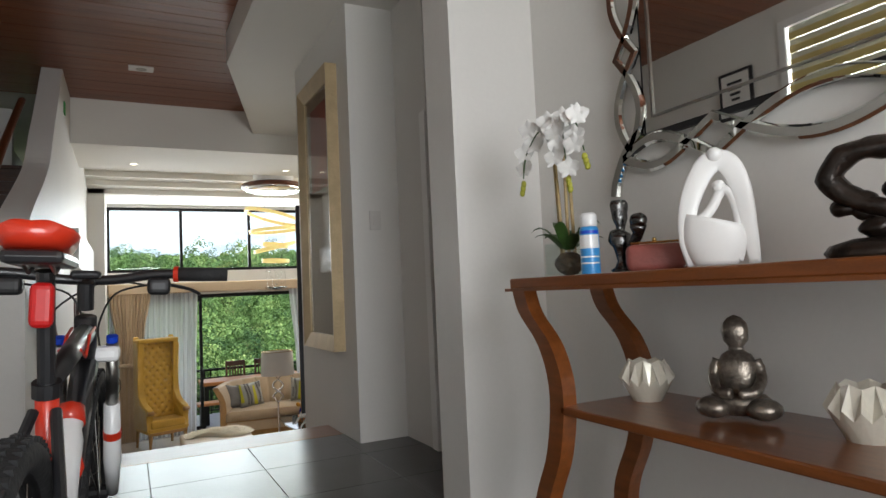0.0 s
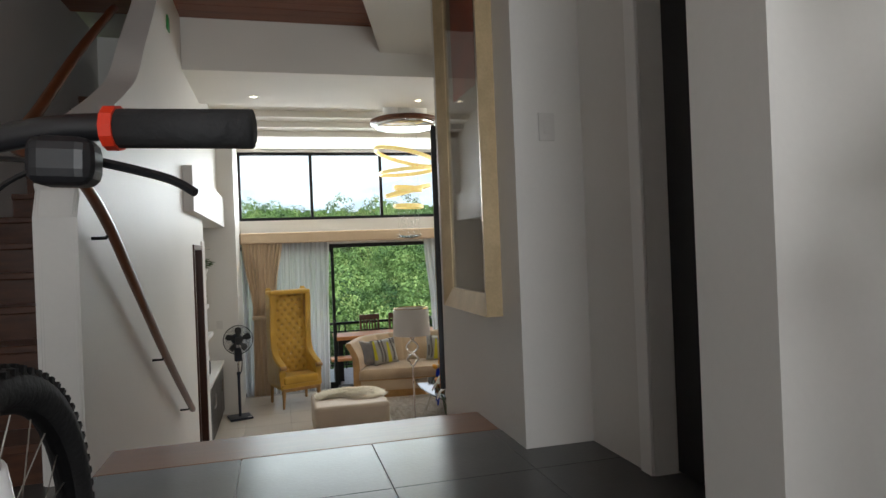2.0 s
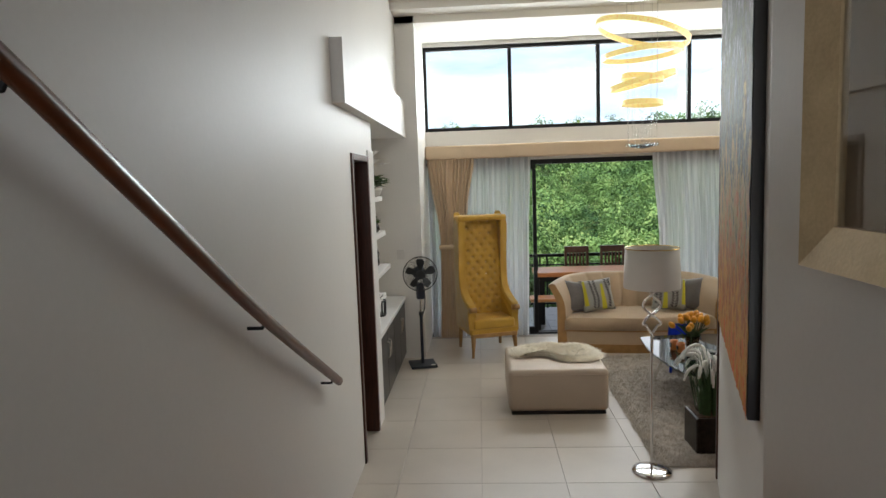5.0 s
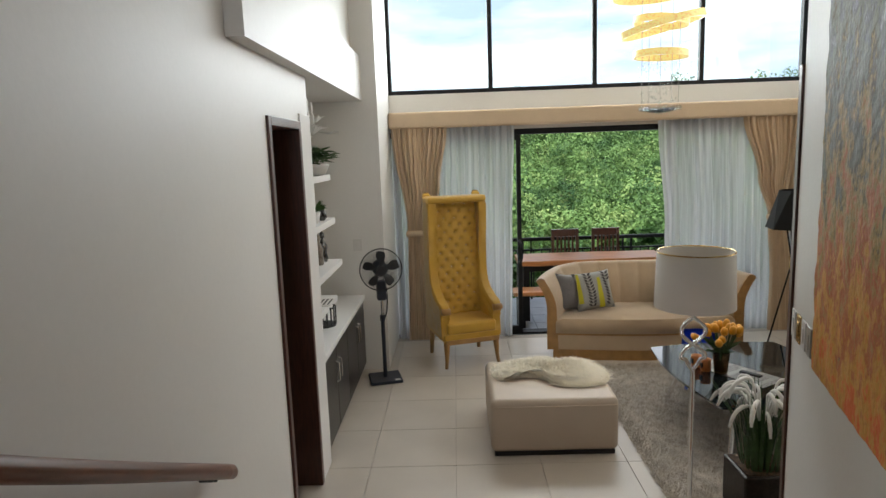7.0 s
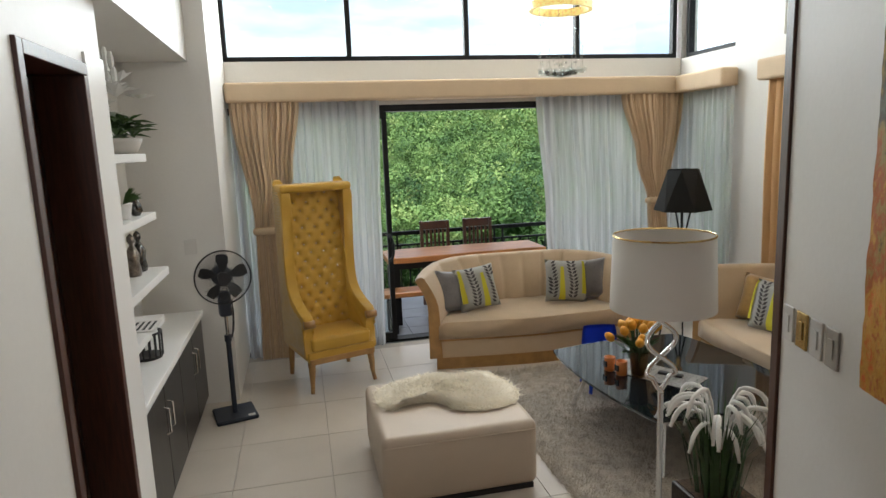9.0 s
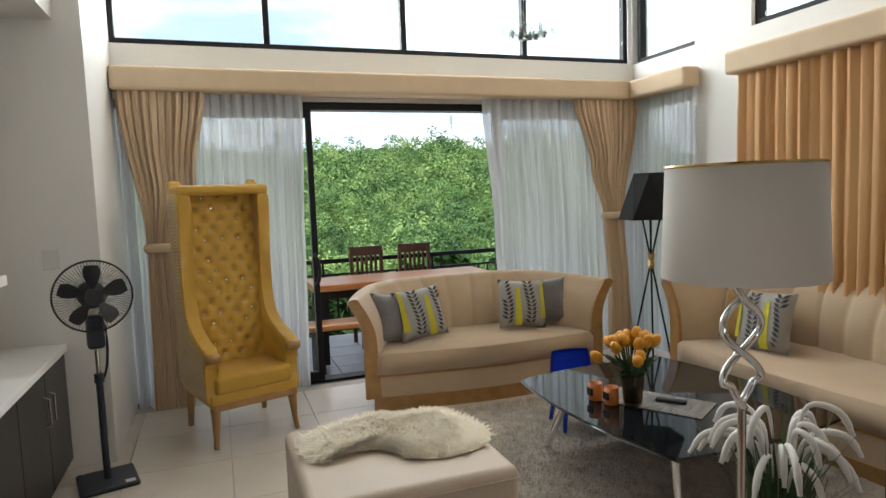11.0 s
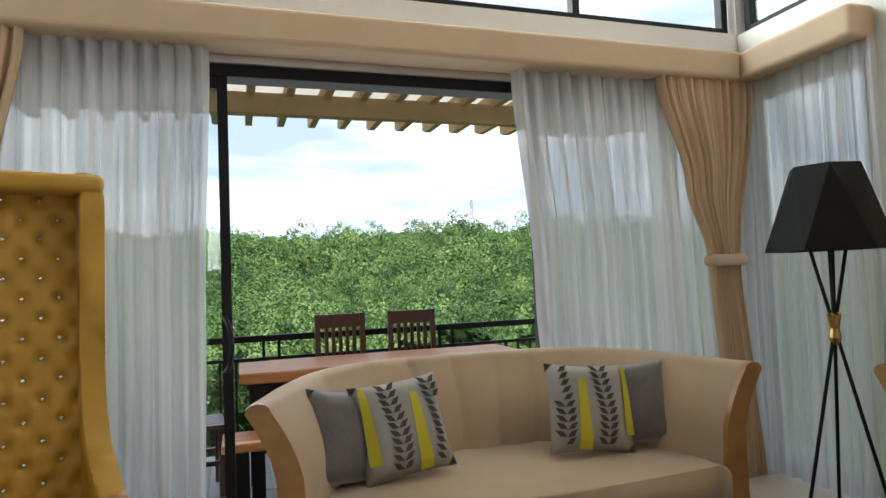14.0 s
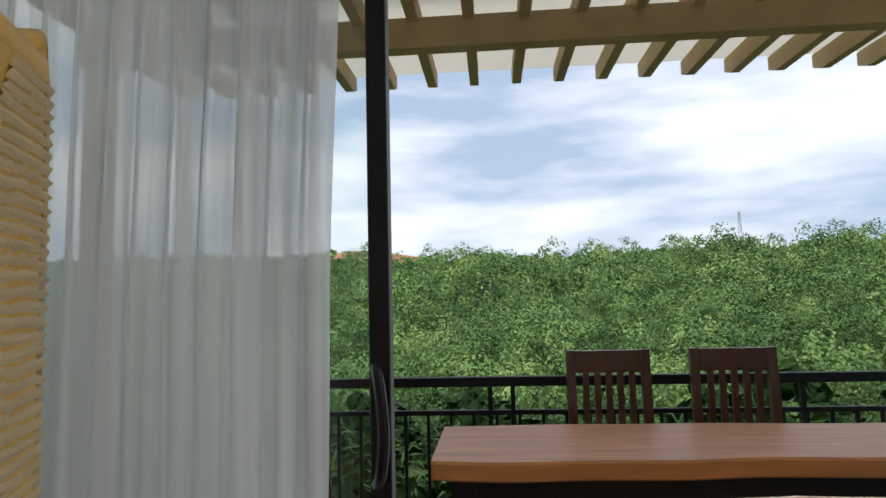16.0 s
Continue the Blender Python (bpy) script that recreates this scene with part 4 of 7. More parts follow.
rl = thing("balcony_railing", "black painted metal balcony railing with square balusters", "railing")
RY = 14.02
part("top_rail", box(-0.6, 5.2, RY - 0.03, RY + 0.03, 0.835, 0.885, bev=0.006), BLACK, rl)
part("mid_rail", box(-0.6, 5.2, RY - 0.015, RY + 0.015, 0.685, 0.71), BLACK, rl)
part("low_rail", box(-0.6, 5.2, RY - 0.015, RY + 0.015, 0.02, 0.045), BLACK, rl)
bal_me = box(-0.008, 0.008, -0.008, 0.008, 0.045, 0.685)
b0 = part("baluster", bal_me, BLACK, rl, "", False, Matrix.Translation((-0.5, RY, 0)))
for i in range(1, 47):
    o = bpy.data.objects.new("baluster", b0.data)
    scene.collection.objects.link(o)
    o.parent = rl
    o.matrix_basis = Matrix.Translation((-0.5 + i * 0.122, RY, 0))
for x in (0.05, 1.42, 1.54, 2.9, 3.02, 4.4):
    part("post", box(x - 0.012, x + 0.012, RY - 0.012, RY + 0.012, -0.05, 0.835), BLACK, rl)

pg = thing("pergola", "cream painted timber pergola under white roofing", "pergola")
part("beam", box(-0.8, 5.4, 13.80, 13.90, 2.63, 2.80, bev=0.006), PERG, pg)
raf = bmesh.new()
prism(raf, [(12.26, 2.735), (14.9, 2.80), (15.0, 2.84), (15.0, 2.93), (12.26, 2.85)], "x", -0.03, 0.03)
r0 = part("rafter", raf, PERG, pg, "", False, Matrix.Translation((-0.7, 0, 0)))
for i in range(1, 21):
    o = bpy.data.objects.new("rafter", r0.data)
    scene.collection.objects.link(o)
    o.parent = pg
    o.matrix_basis = Matrix.Translation((-0.7 + i * 0.295, 0, 0))
part("roofing", prism(bmesh.new(), [(12.26, 2.854), (14.98, 2.934), (14.98, 2.944), (12.26, 2.864)], "x", -0.9, 5.5), ROOFT, pg, "white translucent roof sheet")
part("post", box(-0.75, -0.63, 13.79, 13.91, -0.06, 2.63), PERG, pg)
part("post", box(5.2, 5.32, 13.79, 13.91, -0.06, 2.63), PERG, pg)

dt = thing("balcony_table", "live-edge varnished wood slab table on black legs", "table", pose(2.18, 13.03, -0.048))
rows_t = []
for z, g in ((0.742, 0.0), (0.75, 0.012), (0.80, 0.016), (0.808, 0.006)):
    ring = []
    for i in range(41):
        x = -0.95 + 1.9 * i / 40
        ring.append((x, -0.30 - g + 0.022 * math.sin(3.1 * x + 0.4) + 0.008 * math.sin(11 * x), z))
    for i in range(41):
        x = 0.95 - 1.9 * i / 40
        ring.append((x, 0.28 + g + 0.018 * math.sin(2.6 * x + 2) + 0.006 * math.sin(9 * x), z))
    rows_t.append(ring)
part("tabletop", grid_surface(bmesh.new(), rows_t, True, True), WOOD_TOP, dt)
for s in (-1, 1):
    part("leg", box(s * 0.85 - 0.04, s * 0.85 + 0.04, -0.26, -0.18, 0, 0.742), BLACK, dt)
    part("leg", box(s * 0.85 - 0.04, s * 0.85 + 0.04, 0.16, 0.24, 0, 0.742), BLACK, dt)
part("apron", box(-0.81, 0.81, -0.25, -0.21, 0.66, 0.742), BLACK, dt)

bn = thing("bench", "varnished wooden bench with black legs on the balcony", "bench", pose(1.75, 12.56, -0.048))
part("seat", box(-0.62, 0.62, -0.16, 0.16, 0.42, 0.47, bev=0.012, seg=3), WOOD_TOP, bn)
for s in (-1, 1):
    part("leg", box(s * 0.52 - 0.045, s * 0.52 + 0.045, -0.12, 0.12, 0, 0.42), BLACK, bn)


def slat_chair(m):
    c = thing("balcony_chair", "dark reddish wooden slat-back chair on the balcony", "chair", m, "balcony chairs")
    for s in (-1, 1):
        part("back_post", prism(bmesh.new(), [(0.17, 0), (0.21, 0), (0.215, 0.45), (0.25, 1.09), (0.215, 1.09), (0.175, 0.45)], "x", s * 0.155, s * 0.195), WOOD_CH, c)
        part("leg", box(s * 0.175 - 0.02, s * 0.175 + 0.02, -0.20, -0.16, 0, 0.43), WOOD_CH, c)
    part("top_rail", box(-0.155, 0.155, 0.212, 0.245, 0.985, 1.088, bev=0.004), WOOD_CH, c)
    part("low_rail", box(-0.155, 0.155, 0.19, 0.22, 0.56, 0.61), WOOD_CH, c)
    for k in range(5):
        x = -0.108 + k * 0.054
        part("back_slat", box(x - 0.014, x + 0.014, 0.208, 0.226, 0.61, 0.985), WOOD_CH, c)
    for k in range(6):
        x = -0.165 + k * 0.066
        part("seat_slat", box(x - 0.026, x + 0.026, -0.21, 0.18, 0.43, 0.455, bev=0.003), WOOD_CH, c)
    for s in (-1, 1):
        part("stretcher", box(s * 0.175 - 0.012, s * 0.175 + 0.012, -0.16, 0.17, 0.2, 0.23), WOOD_CH, c)
    return c


ch = slat_chair(pose(1.99, 13.44, -0.048, 0, 0, 2))
copy_thing(ch, pose(2.555, 13.46, -0.048, 0, 0, -2))
copy_thing(ch, pose(0.92, 13.22, -0.048, 0, 0, 96))

# terrain: a valley below the house and wooded hills behind it


def hill(x, y):
    """height of the ground"""
    d = math.hypot(x * 0.55, y - 5)
    base = -1.6 - 17 * (1 - math.exp(-max(0, y - 18) / 26.0))
    ridge = 27.2 * (1 / (1 + math.exp(-(y - 165 - 0.10 * x) / 34.0)))
    far = 26 * (1 / (1 + math.exp(-(y - 330) / 40.0)))
    tilt = 0.036 * max(-160, min(200, x)) * (1 / (1 + math.exp(-(y - 110) / 30.0)))
    far_left = 30 / (1 + math.exp((x + 40) / 40.0)) / (1 + math.exp(-(y - 380) / 40.0))
    wob = 3.0 * noise.noise(Vector((x / 38.0, y / 38.0, 0.3))) + 1.2 * noise.noise(Vector((x / 13.0, y / 13.0, 2.1)))
    return base + ridge + tilt + far * 0.25 + far_left + wob * min(1, max(0, (y - 25) / 40))


xs_ = [-2600, -1200, -600] + [-420 + 14 * i for i in range(61)] + [600, 1200, 2600]
ys_ = [-2500, -900, -200, -60, -20, 0, 14.3] + [17 + 7 * i for i in range(70)] + [600, 900, 1500, 2600]
rows = []
for y in ys_:
    rows.append([(x, y, (hill(x, min(y, 620)) if y > 14 else -1.6)) for x in xs_])
structure("ground", grid_surface(bmesh.new(), rows), GRASSM, "grassy valley and hillside", True)


def leaf_material(name, dark, light, yellow):
    m = bpy.data.materials.new(name)
    m.use_nodes = True
    n, l = m.node_tree.nodes, m.node_tree.links
    p = n["Principled BSDF"]
    geo, rp, tc, nz, ad = (n.new("ShaderNode" + k) for k in ("NewGeometry", "ValToRGB", "TexCoord", "TexNoise", "Math"))
    nz.inputs["Scale"].default_value, nz.inputs["Detail"].default_value = 0.13, 5
    l.new(tc.outputs["Object"], nz.inputs["Vector"])
    ad.operation = "MULTIPLY_ADD"
    ad.inputs[1].default_value = 0.12
    l.new(geo.outputs["Random Per Island"], ad.inputs[0])
    sc = n.new("ShaderNodeMapRange")
    sc.inputs["From Min"].default_value, sc.inputs["From Max"].default_value = 0.36, 0.66
    sc.inputs["To Max"].default_value = 0.8
    l.new(nz.outputs["Fac"], sc.inputs["Value"])
    l.new(sc.outputs[0], ad.inputs[2])
    rp.color_ramp.elements[0].color, rp.color_ramp.elements[1].color = (*dark, 1), (*yellow, 1)
    e = rp.color_ramp.elements.new(0.55)
    e.color = (*light, 1)
    l.new(ad.outputs[0], rp.inputs["Fac"])
    l.new(rp.outputs["Color"], p.inputs["Base Color"])
    p.inputs["Roughness"].default_value = 0.7
    p.inputs["Specular IOR Level"].default_value = 0.25
    return m


FOREST = leaf_material("forest_leaves", (0.030, 0.080, 0.028), (0.14, 0.25, 0.07), (0.32, 0.42, 0.15))
BARK = mat("bark", (0.16, 0.13, 0.10), 0.9, var=0.3, scale=2, bump=0.4)


def leaves(name, crowns, per, size, seed, material, label, category):
    """crowns: rows of x, y, z, rx, rz; leaf clumps as small tilted quads on lumpy crowns"""
    g = np.random.default_rng(seed)
    c = np.array(crowns, float)
    k = len(c)
    idx = np.repeat(np.arange(k), per)
    n_ = len(idx)
    d = g.normal(size=(n_, 3))
    d /= np.linalg.norm(d, axis=1)[:, None]
    d[:, 2] = np.abs(d[:, 2]) * 1.1 - 0.25
    # each crown is a heap of smaller rounded lobes, open between them
    lobes = 24
    ld = g.normal(size=(k, lobes, 3))
    ld /= np.linalg.norm(ld, axis=2)[:, :, None]
    ld[:, :, 2] = np.abs(ld[:, :, 2]) * 1.2 - 0.35
    ls = 0.15 + 0.17 * g.random((k, lobes))
    pick = g.integers(0, lobes, n_)
    centre = ld[idx, pick] * 0.80
    off = centre + d * (ls[idx, pick] * (0.86 + 0.2 * g.random(n_)))[:, None]
    pos = c[idx, :3] + off * np.stack([c[idx, 3], c[idx, 3], c[idx, 4]], 1)
    nor = d + 0.35 * centre + 0.55 * g.normal(size=(n_, 3))
    nor[:, 2] += 0.25
    nor /= np.linalg.norm(nor, axis=1)[:, None]
    t = np.cross(nor, g.normal(size=(n_, 3)))
    t /= np.linalg.norm(t, axis=1)[:, None]
    b = np.cross(nor, t)
    s = (size * c[idx, 3] * (0.6 + 0.8 * g.random(n_)))[:, None]
    q = np.stack([pos - t * s - b * s * 0.5, pos + t * s * 0.3 - b * s * 0.7, pos + t * s + b * s * 0.4, pos - t * s * 0.2 + b * s * 0.8], 1).reshape(-1, 3)
    me = bpy.data.meshes.new(name)
    me.vertices.add(len(q))
    me.vertices.foreach_set("co", q.ravel())
    me.loops.add(len(q))
    me.loops.foreach_set("vertex_index", np.arange(len(q), dtype=np.int32))
    me.polygons.add(n_)
    me.polygons.foreach_set("loop_start", np.arange(0, len(q), 4, dtype=np.int32))
    me.update(calc_edges=True)
    me.materials.append(material)
    return tagged(new(name, me), label, category, "", "stuff")


g = np.random.default_rng(11)
near, mid = [], []
for i in range(6000):
    y = 75 + 185 * g.random() ** 1.1
    x = (g.random() * 2 - 1) * (28 + 0.62 * y) + 0.06 * y
    clear = noise.noise(Vector((x / 30.0, y / 30.0, 7.7)))
    if clear > 0.36 and y > 80:
        continue
    r = (2.3 + 4.0 * g.random() ** 1.5) * (1.0 if y < 150 else 1.15)
    h = r * (0.9 + 0.7 * g.random())
    (near if y < 150 else mid).append((x, y, hill(x, y) + h * 0.9, r, h))
near, mid = near[:1000], mid[:1400]
leaves("forest_near", near, 1200, 0.032, 5, FOREST, "dense green broadleaf trees in the valley", "forest")
leaves("forest_hillside", mid, 560, 0.045, 6, FOREST, "dense green woods covering the hillside", "forest")
far = []
for i in range(1500):
    y = 240 + 200 * g.random()
    x = (g.random() * 2 - 1) * (0.75 * y)
    r = 2.4 + 2.5 * g.random()
    far.append((x, y, hill(x, y) + r, r, r * 1.3))
leaves("forest_far", far, 80, 0.24, 7, FOREST, "distant wooded ridge", "forest")
bm = bmesh.new()
for x, y, z, r, h in near[:300]:
    b = hill(x, y)
    tube(bm, [(x, y, b - 0.5), (x + 0.2, y, b + h * 0.5), (x + 0.3, y + 0.1, z)], [0.22, 0.16, 0.08], 5)
ob = part("forest_trunks", bm, BARK)
tagged(ob, "grey-brown tree trunks in the valley", "forest", "", "stuff")

# hedge and bamboo just past the railing
hedge = []
for i in range(150):
    x = -5 + 13 * g.random()
    y = 14.7 + 2.2 * g.random()
    r = 0.28 + 0.2 * g.random()
    hedge.append((x, y, -1.5 + 1.75 * g.random(), r, r * 1.2))
leaves("hedge", hedge, 260, 0.16, 8, leaf_material("hedge_leaves", (0.02, 0.06, 0.012), (0.06, 0.14, 0.025), (0.20, 0.28, 0.05)), "leafy green hedge outside the balcony railing", "hedge")
verts, faces = [], []
rng = random.Random(21)
for i in range(2600):
    x, y, z = rng.uniform(-4, 8), rng.uniform(14.5, 16.8), rng.uniform(-0.3, 0.42)
    a, L, w = rng.random() * 6.28, rng.uniform(0.14, 0.34), rng.uniform(0.008, 0.016)
    dz = rng.uniform(-0.1, 0.22)
    dx, dy = math.cos(a) * L, math.sin(a) * L
    b = len(verts)
    verts += [(x, y, z), (x + dx * 0.5 - math.sin(a) * w, y + dy * 0.5 + math.cos(a) * w, z + dz * 0.7), (x + dx, y + dy, z + dz * 0.6), (x + dx * 0.5 + math.sin(a) * w, y + dy * 0.5 - math.cos(a) * w, z + dz * 0.7)]
    faces.append((b, b + 1, b + 2, b + 3))
me = bpy.data.meshes.new("bamboo_leaves")
me.from_pydata(verts, [], faces)
me.materials.append(leaf_material("bamboo_leaf", (0.05, 0.12, 0.025), (0.13, 0.24, 0.05), (0.28, 0.38, 0.12)))
tagged(new("bamboo_leaves", me), "narrow bright green bamboo leaves above the hedge", "plant", "", "stuff")

# bare red soil on the far hilltop and a lattice mast
rows = []
for i in range(9):
    row = []
    for j in range(14):
        x, y = -150 + j * 11, 395 + i * 12
        row.append((x, y, hill(x, y) + 5.5 + 2.5 * math.sin(j / 13 * math.pi) - 4.5 * (abs(j - 6.5) / 6.5) ** 3))
    rows.append(row)
structure("ground_bare", grid_surface(bmesh.new(), rows), SOIL, "bare red earth on the far hilltop", True)
mast = thing("lattice_mast", "thin lattice radio mast on the hilltop", "mast", pose(98, 262, hill(98, 262)))
for sx in (-1, 1):
    for sy in (-1, 1):
        part("leg", tube(bmesh.new(), [(sx * 1.2, sy * 1.2, -3), (sx * 0.25, sy * 0.25, 24)], 0.10, 5), STEEL, mast)
for k in range(9):
    z = 1 + k * 2.4
    w = 1.2 - 0.95 * (z + 3) / 27
    part("brace", tube(bmesh.new(), [(-w, -w, z), (w, -w, z + 2.0)], 0.06, 4), STEEL, mast)

# ---- niche shelves, cabinet and ornaments ----
for z, d in ((2.03, 0.0), (1.66, 0.02), (1.30, 0.06), (0.98, 0.0)):
    sh = thing("wall_shelf", "thick white floating shelf in the niche", "shelf", pose(-0.95, 8.95, z), "niche shelves")
    part("board", box(0.0, 0.33 + d, 0.0, 1.15, -0.05, 0.0, bev=0.004), TRIMW, sh)
cab = thing("cabinet", "low dark cabinet with steel handles under a white top", "cabinet", pose(-0.95, 8.95, 0))
part("body", box(0.0, 0.40, 0.0, 1.98, 0.06, 0.74), CABDK, cab)
part("kick", box(0.0, 0.37, 0.0, 1.98, 0, 0.06), BLACKP, cab)
for k in range(4):
    d = part("door", box(0.402, 0.422, 0.005 + k * 0.495, 0.49 + k * 0.495, 0.07, 0.735, bev=0.003), CABDK, cab)
    yy = 0.44 + k * 0.495 if k % 2 == 0 else 0.05 + k * 0.495
    part("handle", tube(bmesh.new(), [(0.425, yy, 0.45), (0.45, yy, 0.46), (0.45, yy, 0.60), (0.425, yy, 0.61)], 0.006, 6), CHROME, d)
top = thing("counter_slab", "white counter slab on the dark cabinet", "counter", pose(-0.95, 8.95, 0.74))
part("slab", box(0.0, 0.44, 0.0, 1.98, 0.0, 0.045, bev=0.005), TRIMW, top)


def petals(bm, c, r, n, tilt, rng, width=0.35):
    for k in range(n):
        a = 2 * math.pi * k / n + rng.uniform(-0.2, 0.2)
        d = Vector((math.cos(a), math.sin(a), tilt)).normalized()
        s = Vector((-math.sin(a), math.cos(a), 0)) * r * width
        c = Vector(c)
        up = Vector((0, 0, r * 0.12))
        vs = [bm.verts.new(c), bm.verts.new(c + d * r * 0.5 + s + up), bm.verts.new(c + d * r), bm.verts.new(c + d * r * 0.5 - s + up)]
        bm.faces.new((vs[0], vs[1], vs[2]))
        bm.faces.new((vs[0], vs[2], vs[3]))


rng = random.Random(5)
pl = thing("lily_arrangement", "white artificial lilies in a pale bowl on a shelf", "flowers", pose(-0.70, 9.80, 2.03))
part("bowl", lathe(bmesh.new(), [(0.06, 0), (0.10, 0.01), (0.13, 0.07), (0.135, 0.09), (0.12, 0.085), (0.0, 0.07)], 20), PLATE, pl, "", True)
bm = bmesh.new()
for i in range(26):
    petals(bm, (rng.uniform(-0.1, 0.1), rng.uniform(-0.14, 0.14), 0.10 + 0.10 * rng.random()), 0.12, 4, rng.uniform(-0.2, 0.5), rng, 0.2)
part("leaves", bm, LEAF, pl)
for i in range(11):
    bm = bmesh.new()
    petals(bm, (rng.uniform(-0.08, 0.13), rng.uniform(-0.17, 0.17), 0.17 + 0.26 * rng.random()), 0.095, 6, rng.uniform(0.1, 0.7), rng, 0.3)
    part("lily", bm, PETAL, pl)
bm = bmesh.new()
for i in range(5):
    x, y = rng.uniform(-0.05, 0.05), rng.uniform(-0.08, 0.05)
    ball(bm, (x, y, 0.44 + 0.03 * i), 0.018, 0.018, 0.06, 6, 5)
part("buds", bm, PETAL, pl)

pl = thing("potted_grass", "small green plant in a white pot on a shelf", "plant", pose(-0.68, 9.66, 1.66))
part("pot", lathe(bmesh.new(), [(0.035, 0), (0.05, 0.08), (0.053, 0.09), (0.045, 0.085), (0.0, 0.08)], 16), WHITECER, pl, "", True)
bm = bmesh.new()
for i in range(40):
    petals(bm, (0, 0, 0.085), rng.uniform(0.08, 0.13), 1, rng.uniform(0.3, 2.0), rng, 0.12)
part("blades", bm, LEAF, pl)
pt = thing("metal_jug", "small dark metal jug on a shelf", "ornament", pose(-0.66, 9.86, 1.66))
part("body", lathe(bmesh.new(), [(0.02, 0), (0.04, 0.03), (0.03, 0.07), (0.02, 0.09), (0.03, 0.11), (0.0, 0.11)], 14), PEWTER, pt, "", True)
part("handle", tube(bmesh.new(), spline([(0.0, 0.025, 0.09), (0.0, 0.065, 0.085), (0.0, 0.04, 0.03)], 4), 0.005, 6), PEWTER, pt)

for dy, mt, lab in ((0.30, BRONZE, "dark bronze figurine on a shelf"), (0.62, SILVERED, "brown and white glazed figurine on a shelf"), (0.78, PEWTER, "grey glazed figurine on a shelf")):
    bm = lathe(bmesh.new(), [(0.05, 0), (0.055, 0.02), (0.045, 0.08), (0.05, 0.13), (0.03, 0.17), (0.015, 0.19), (0.028, 0.21), (0.025, 0.24), (0.0, 0.26)], 12, (0, 0, 0), 0.8, 1.1)
    for v in bm.verts:
        v.co += 0.008 * Vector((noise.noise(v.co * 30), noise.noise(v.co * 30 + Vector((5, 0, 0))), 0))
    tagged(part("figurine", bm, mt, None, "", True, pose(-0.70, 9.20 + dy, 1.30)), lab, "figurine", "shelf figurines")
fr = thing("photo_frame", "small dark standing photo frame on a shelf", "picture frame", pose(-0.66, 9.34, 1.30, 0, 0, 60))
part("frame", box(-0.05, 0.05, -0.01, 0.01, 0, 0.20, bev=0.003), BLACKP, fr)
part("picture", box(-0.04, 0.04, -0.013, -0.0105, 0.012, 0.188), CABDK, fr)
bk = thing("paper_booklet", "white printed booklet lying on a shelf", "paper", pose(-0.68, 9.80, 0.98))
part("page", box(-0.08, 0.08, -0.13, 0.13, 0, 0.008), PAPER, bk)
for k in range(4):
    part("text_bar", box(-0.06 + k * 0.035, -0.045 + k * 0.035, -0.1, 0.1, 0.0082, 0.009), INK, bk)
bt = thing("black_bottle", "small black bottle on a shelf", "bottle", pose(-0.68, 9.50, 0.98))
part("body", lathe(bmesh.new(), [(0.03, 0), (0.032, 0.01), (0.032, 0.09), (0.012, 0.12), (0.012, 0.14), (0.0, 0.14)], 14), BLACKP, bt, "", True)
bs = thing("wire_basket", "round black slotted basket on the counter", "basket", pose(-0.68, 9.80, 0.785))
part("base", lathe(bmesh.new(), [(0.0, 0), (0.09, 0), (0.095, 0.02), (0.0, 0.02)], 20), BLACKP, bs)
part("rim", tube(bmesh.new(), [(0.095 * math.cos(a * math.pi / 10), 0.095 * math.sin(a * math.pi / 10), 0.16) for a in range(20)], 0.007, 6, True), BLACKP, bs)
for k in range(16):
    a = k * math.pi / 8
    part("slat", tube(bmesh.new(), [(0.092 * math.cos(a), 0.092 * math.sin(a), 0.015), (0.095 * math.cos(a), 0.095 * math.sin(a), 0.16)], 0.006, 5), BLACKP, bs)

# ---- pedestal fan ----
fn = thing("pedestal_fan", "black pedestal fan with five blades, switched off", "fan", pose(-0.30, 10.62, 0, 0, 0, 14))
bm = box(-0.20, 0.20, -0.20, 0.20, 0, 0.03, bev=0.018, seg=3)
for v in bm.verts:
    v.co.xy *= 1.0 - 0.25 * (abs(v.co.x * v.co.y) / 0.04)
part("base", bm, BLUEDK, fn)
part("base_label", box(0.08, 0.13, -0.14, -0.10, 0.031, 0.0325), PAPER, fn)
part("pole", tube(bmesh.new(), [(0, 0, 0.03), (0, 0, 0.62)], 0.019, 12), BLUEDK, fn)
part("upper_pole", tube(bmesh.new(), [(0, 0, 0.62), (0, 0, 0.80)], 0.012, 12), CHROME, fn)
part("collar", lathe(bmesh.new(), [(0.026, 0.60), (0.026, 0.65), (0.0, 0.655)], 14), BLUEDK, fn)
part("control_box", box(-0.045, 0.045, -0.05, 0.05, 0.80, 0.99, bev=0.02, seg=3), BLUEDK, fn)
part("motor", tube(bmesh.new(), [(0, 0.14, 1.106), (0, 0.10, 1.106), (0, -0.02, 1.106)], [0.05, 0.075, 0.075], 16), BLUEDK, fn, "", True)
FC = Vector((0, -0.06, 1.106))
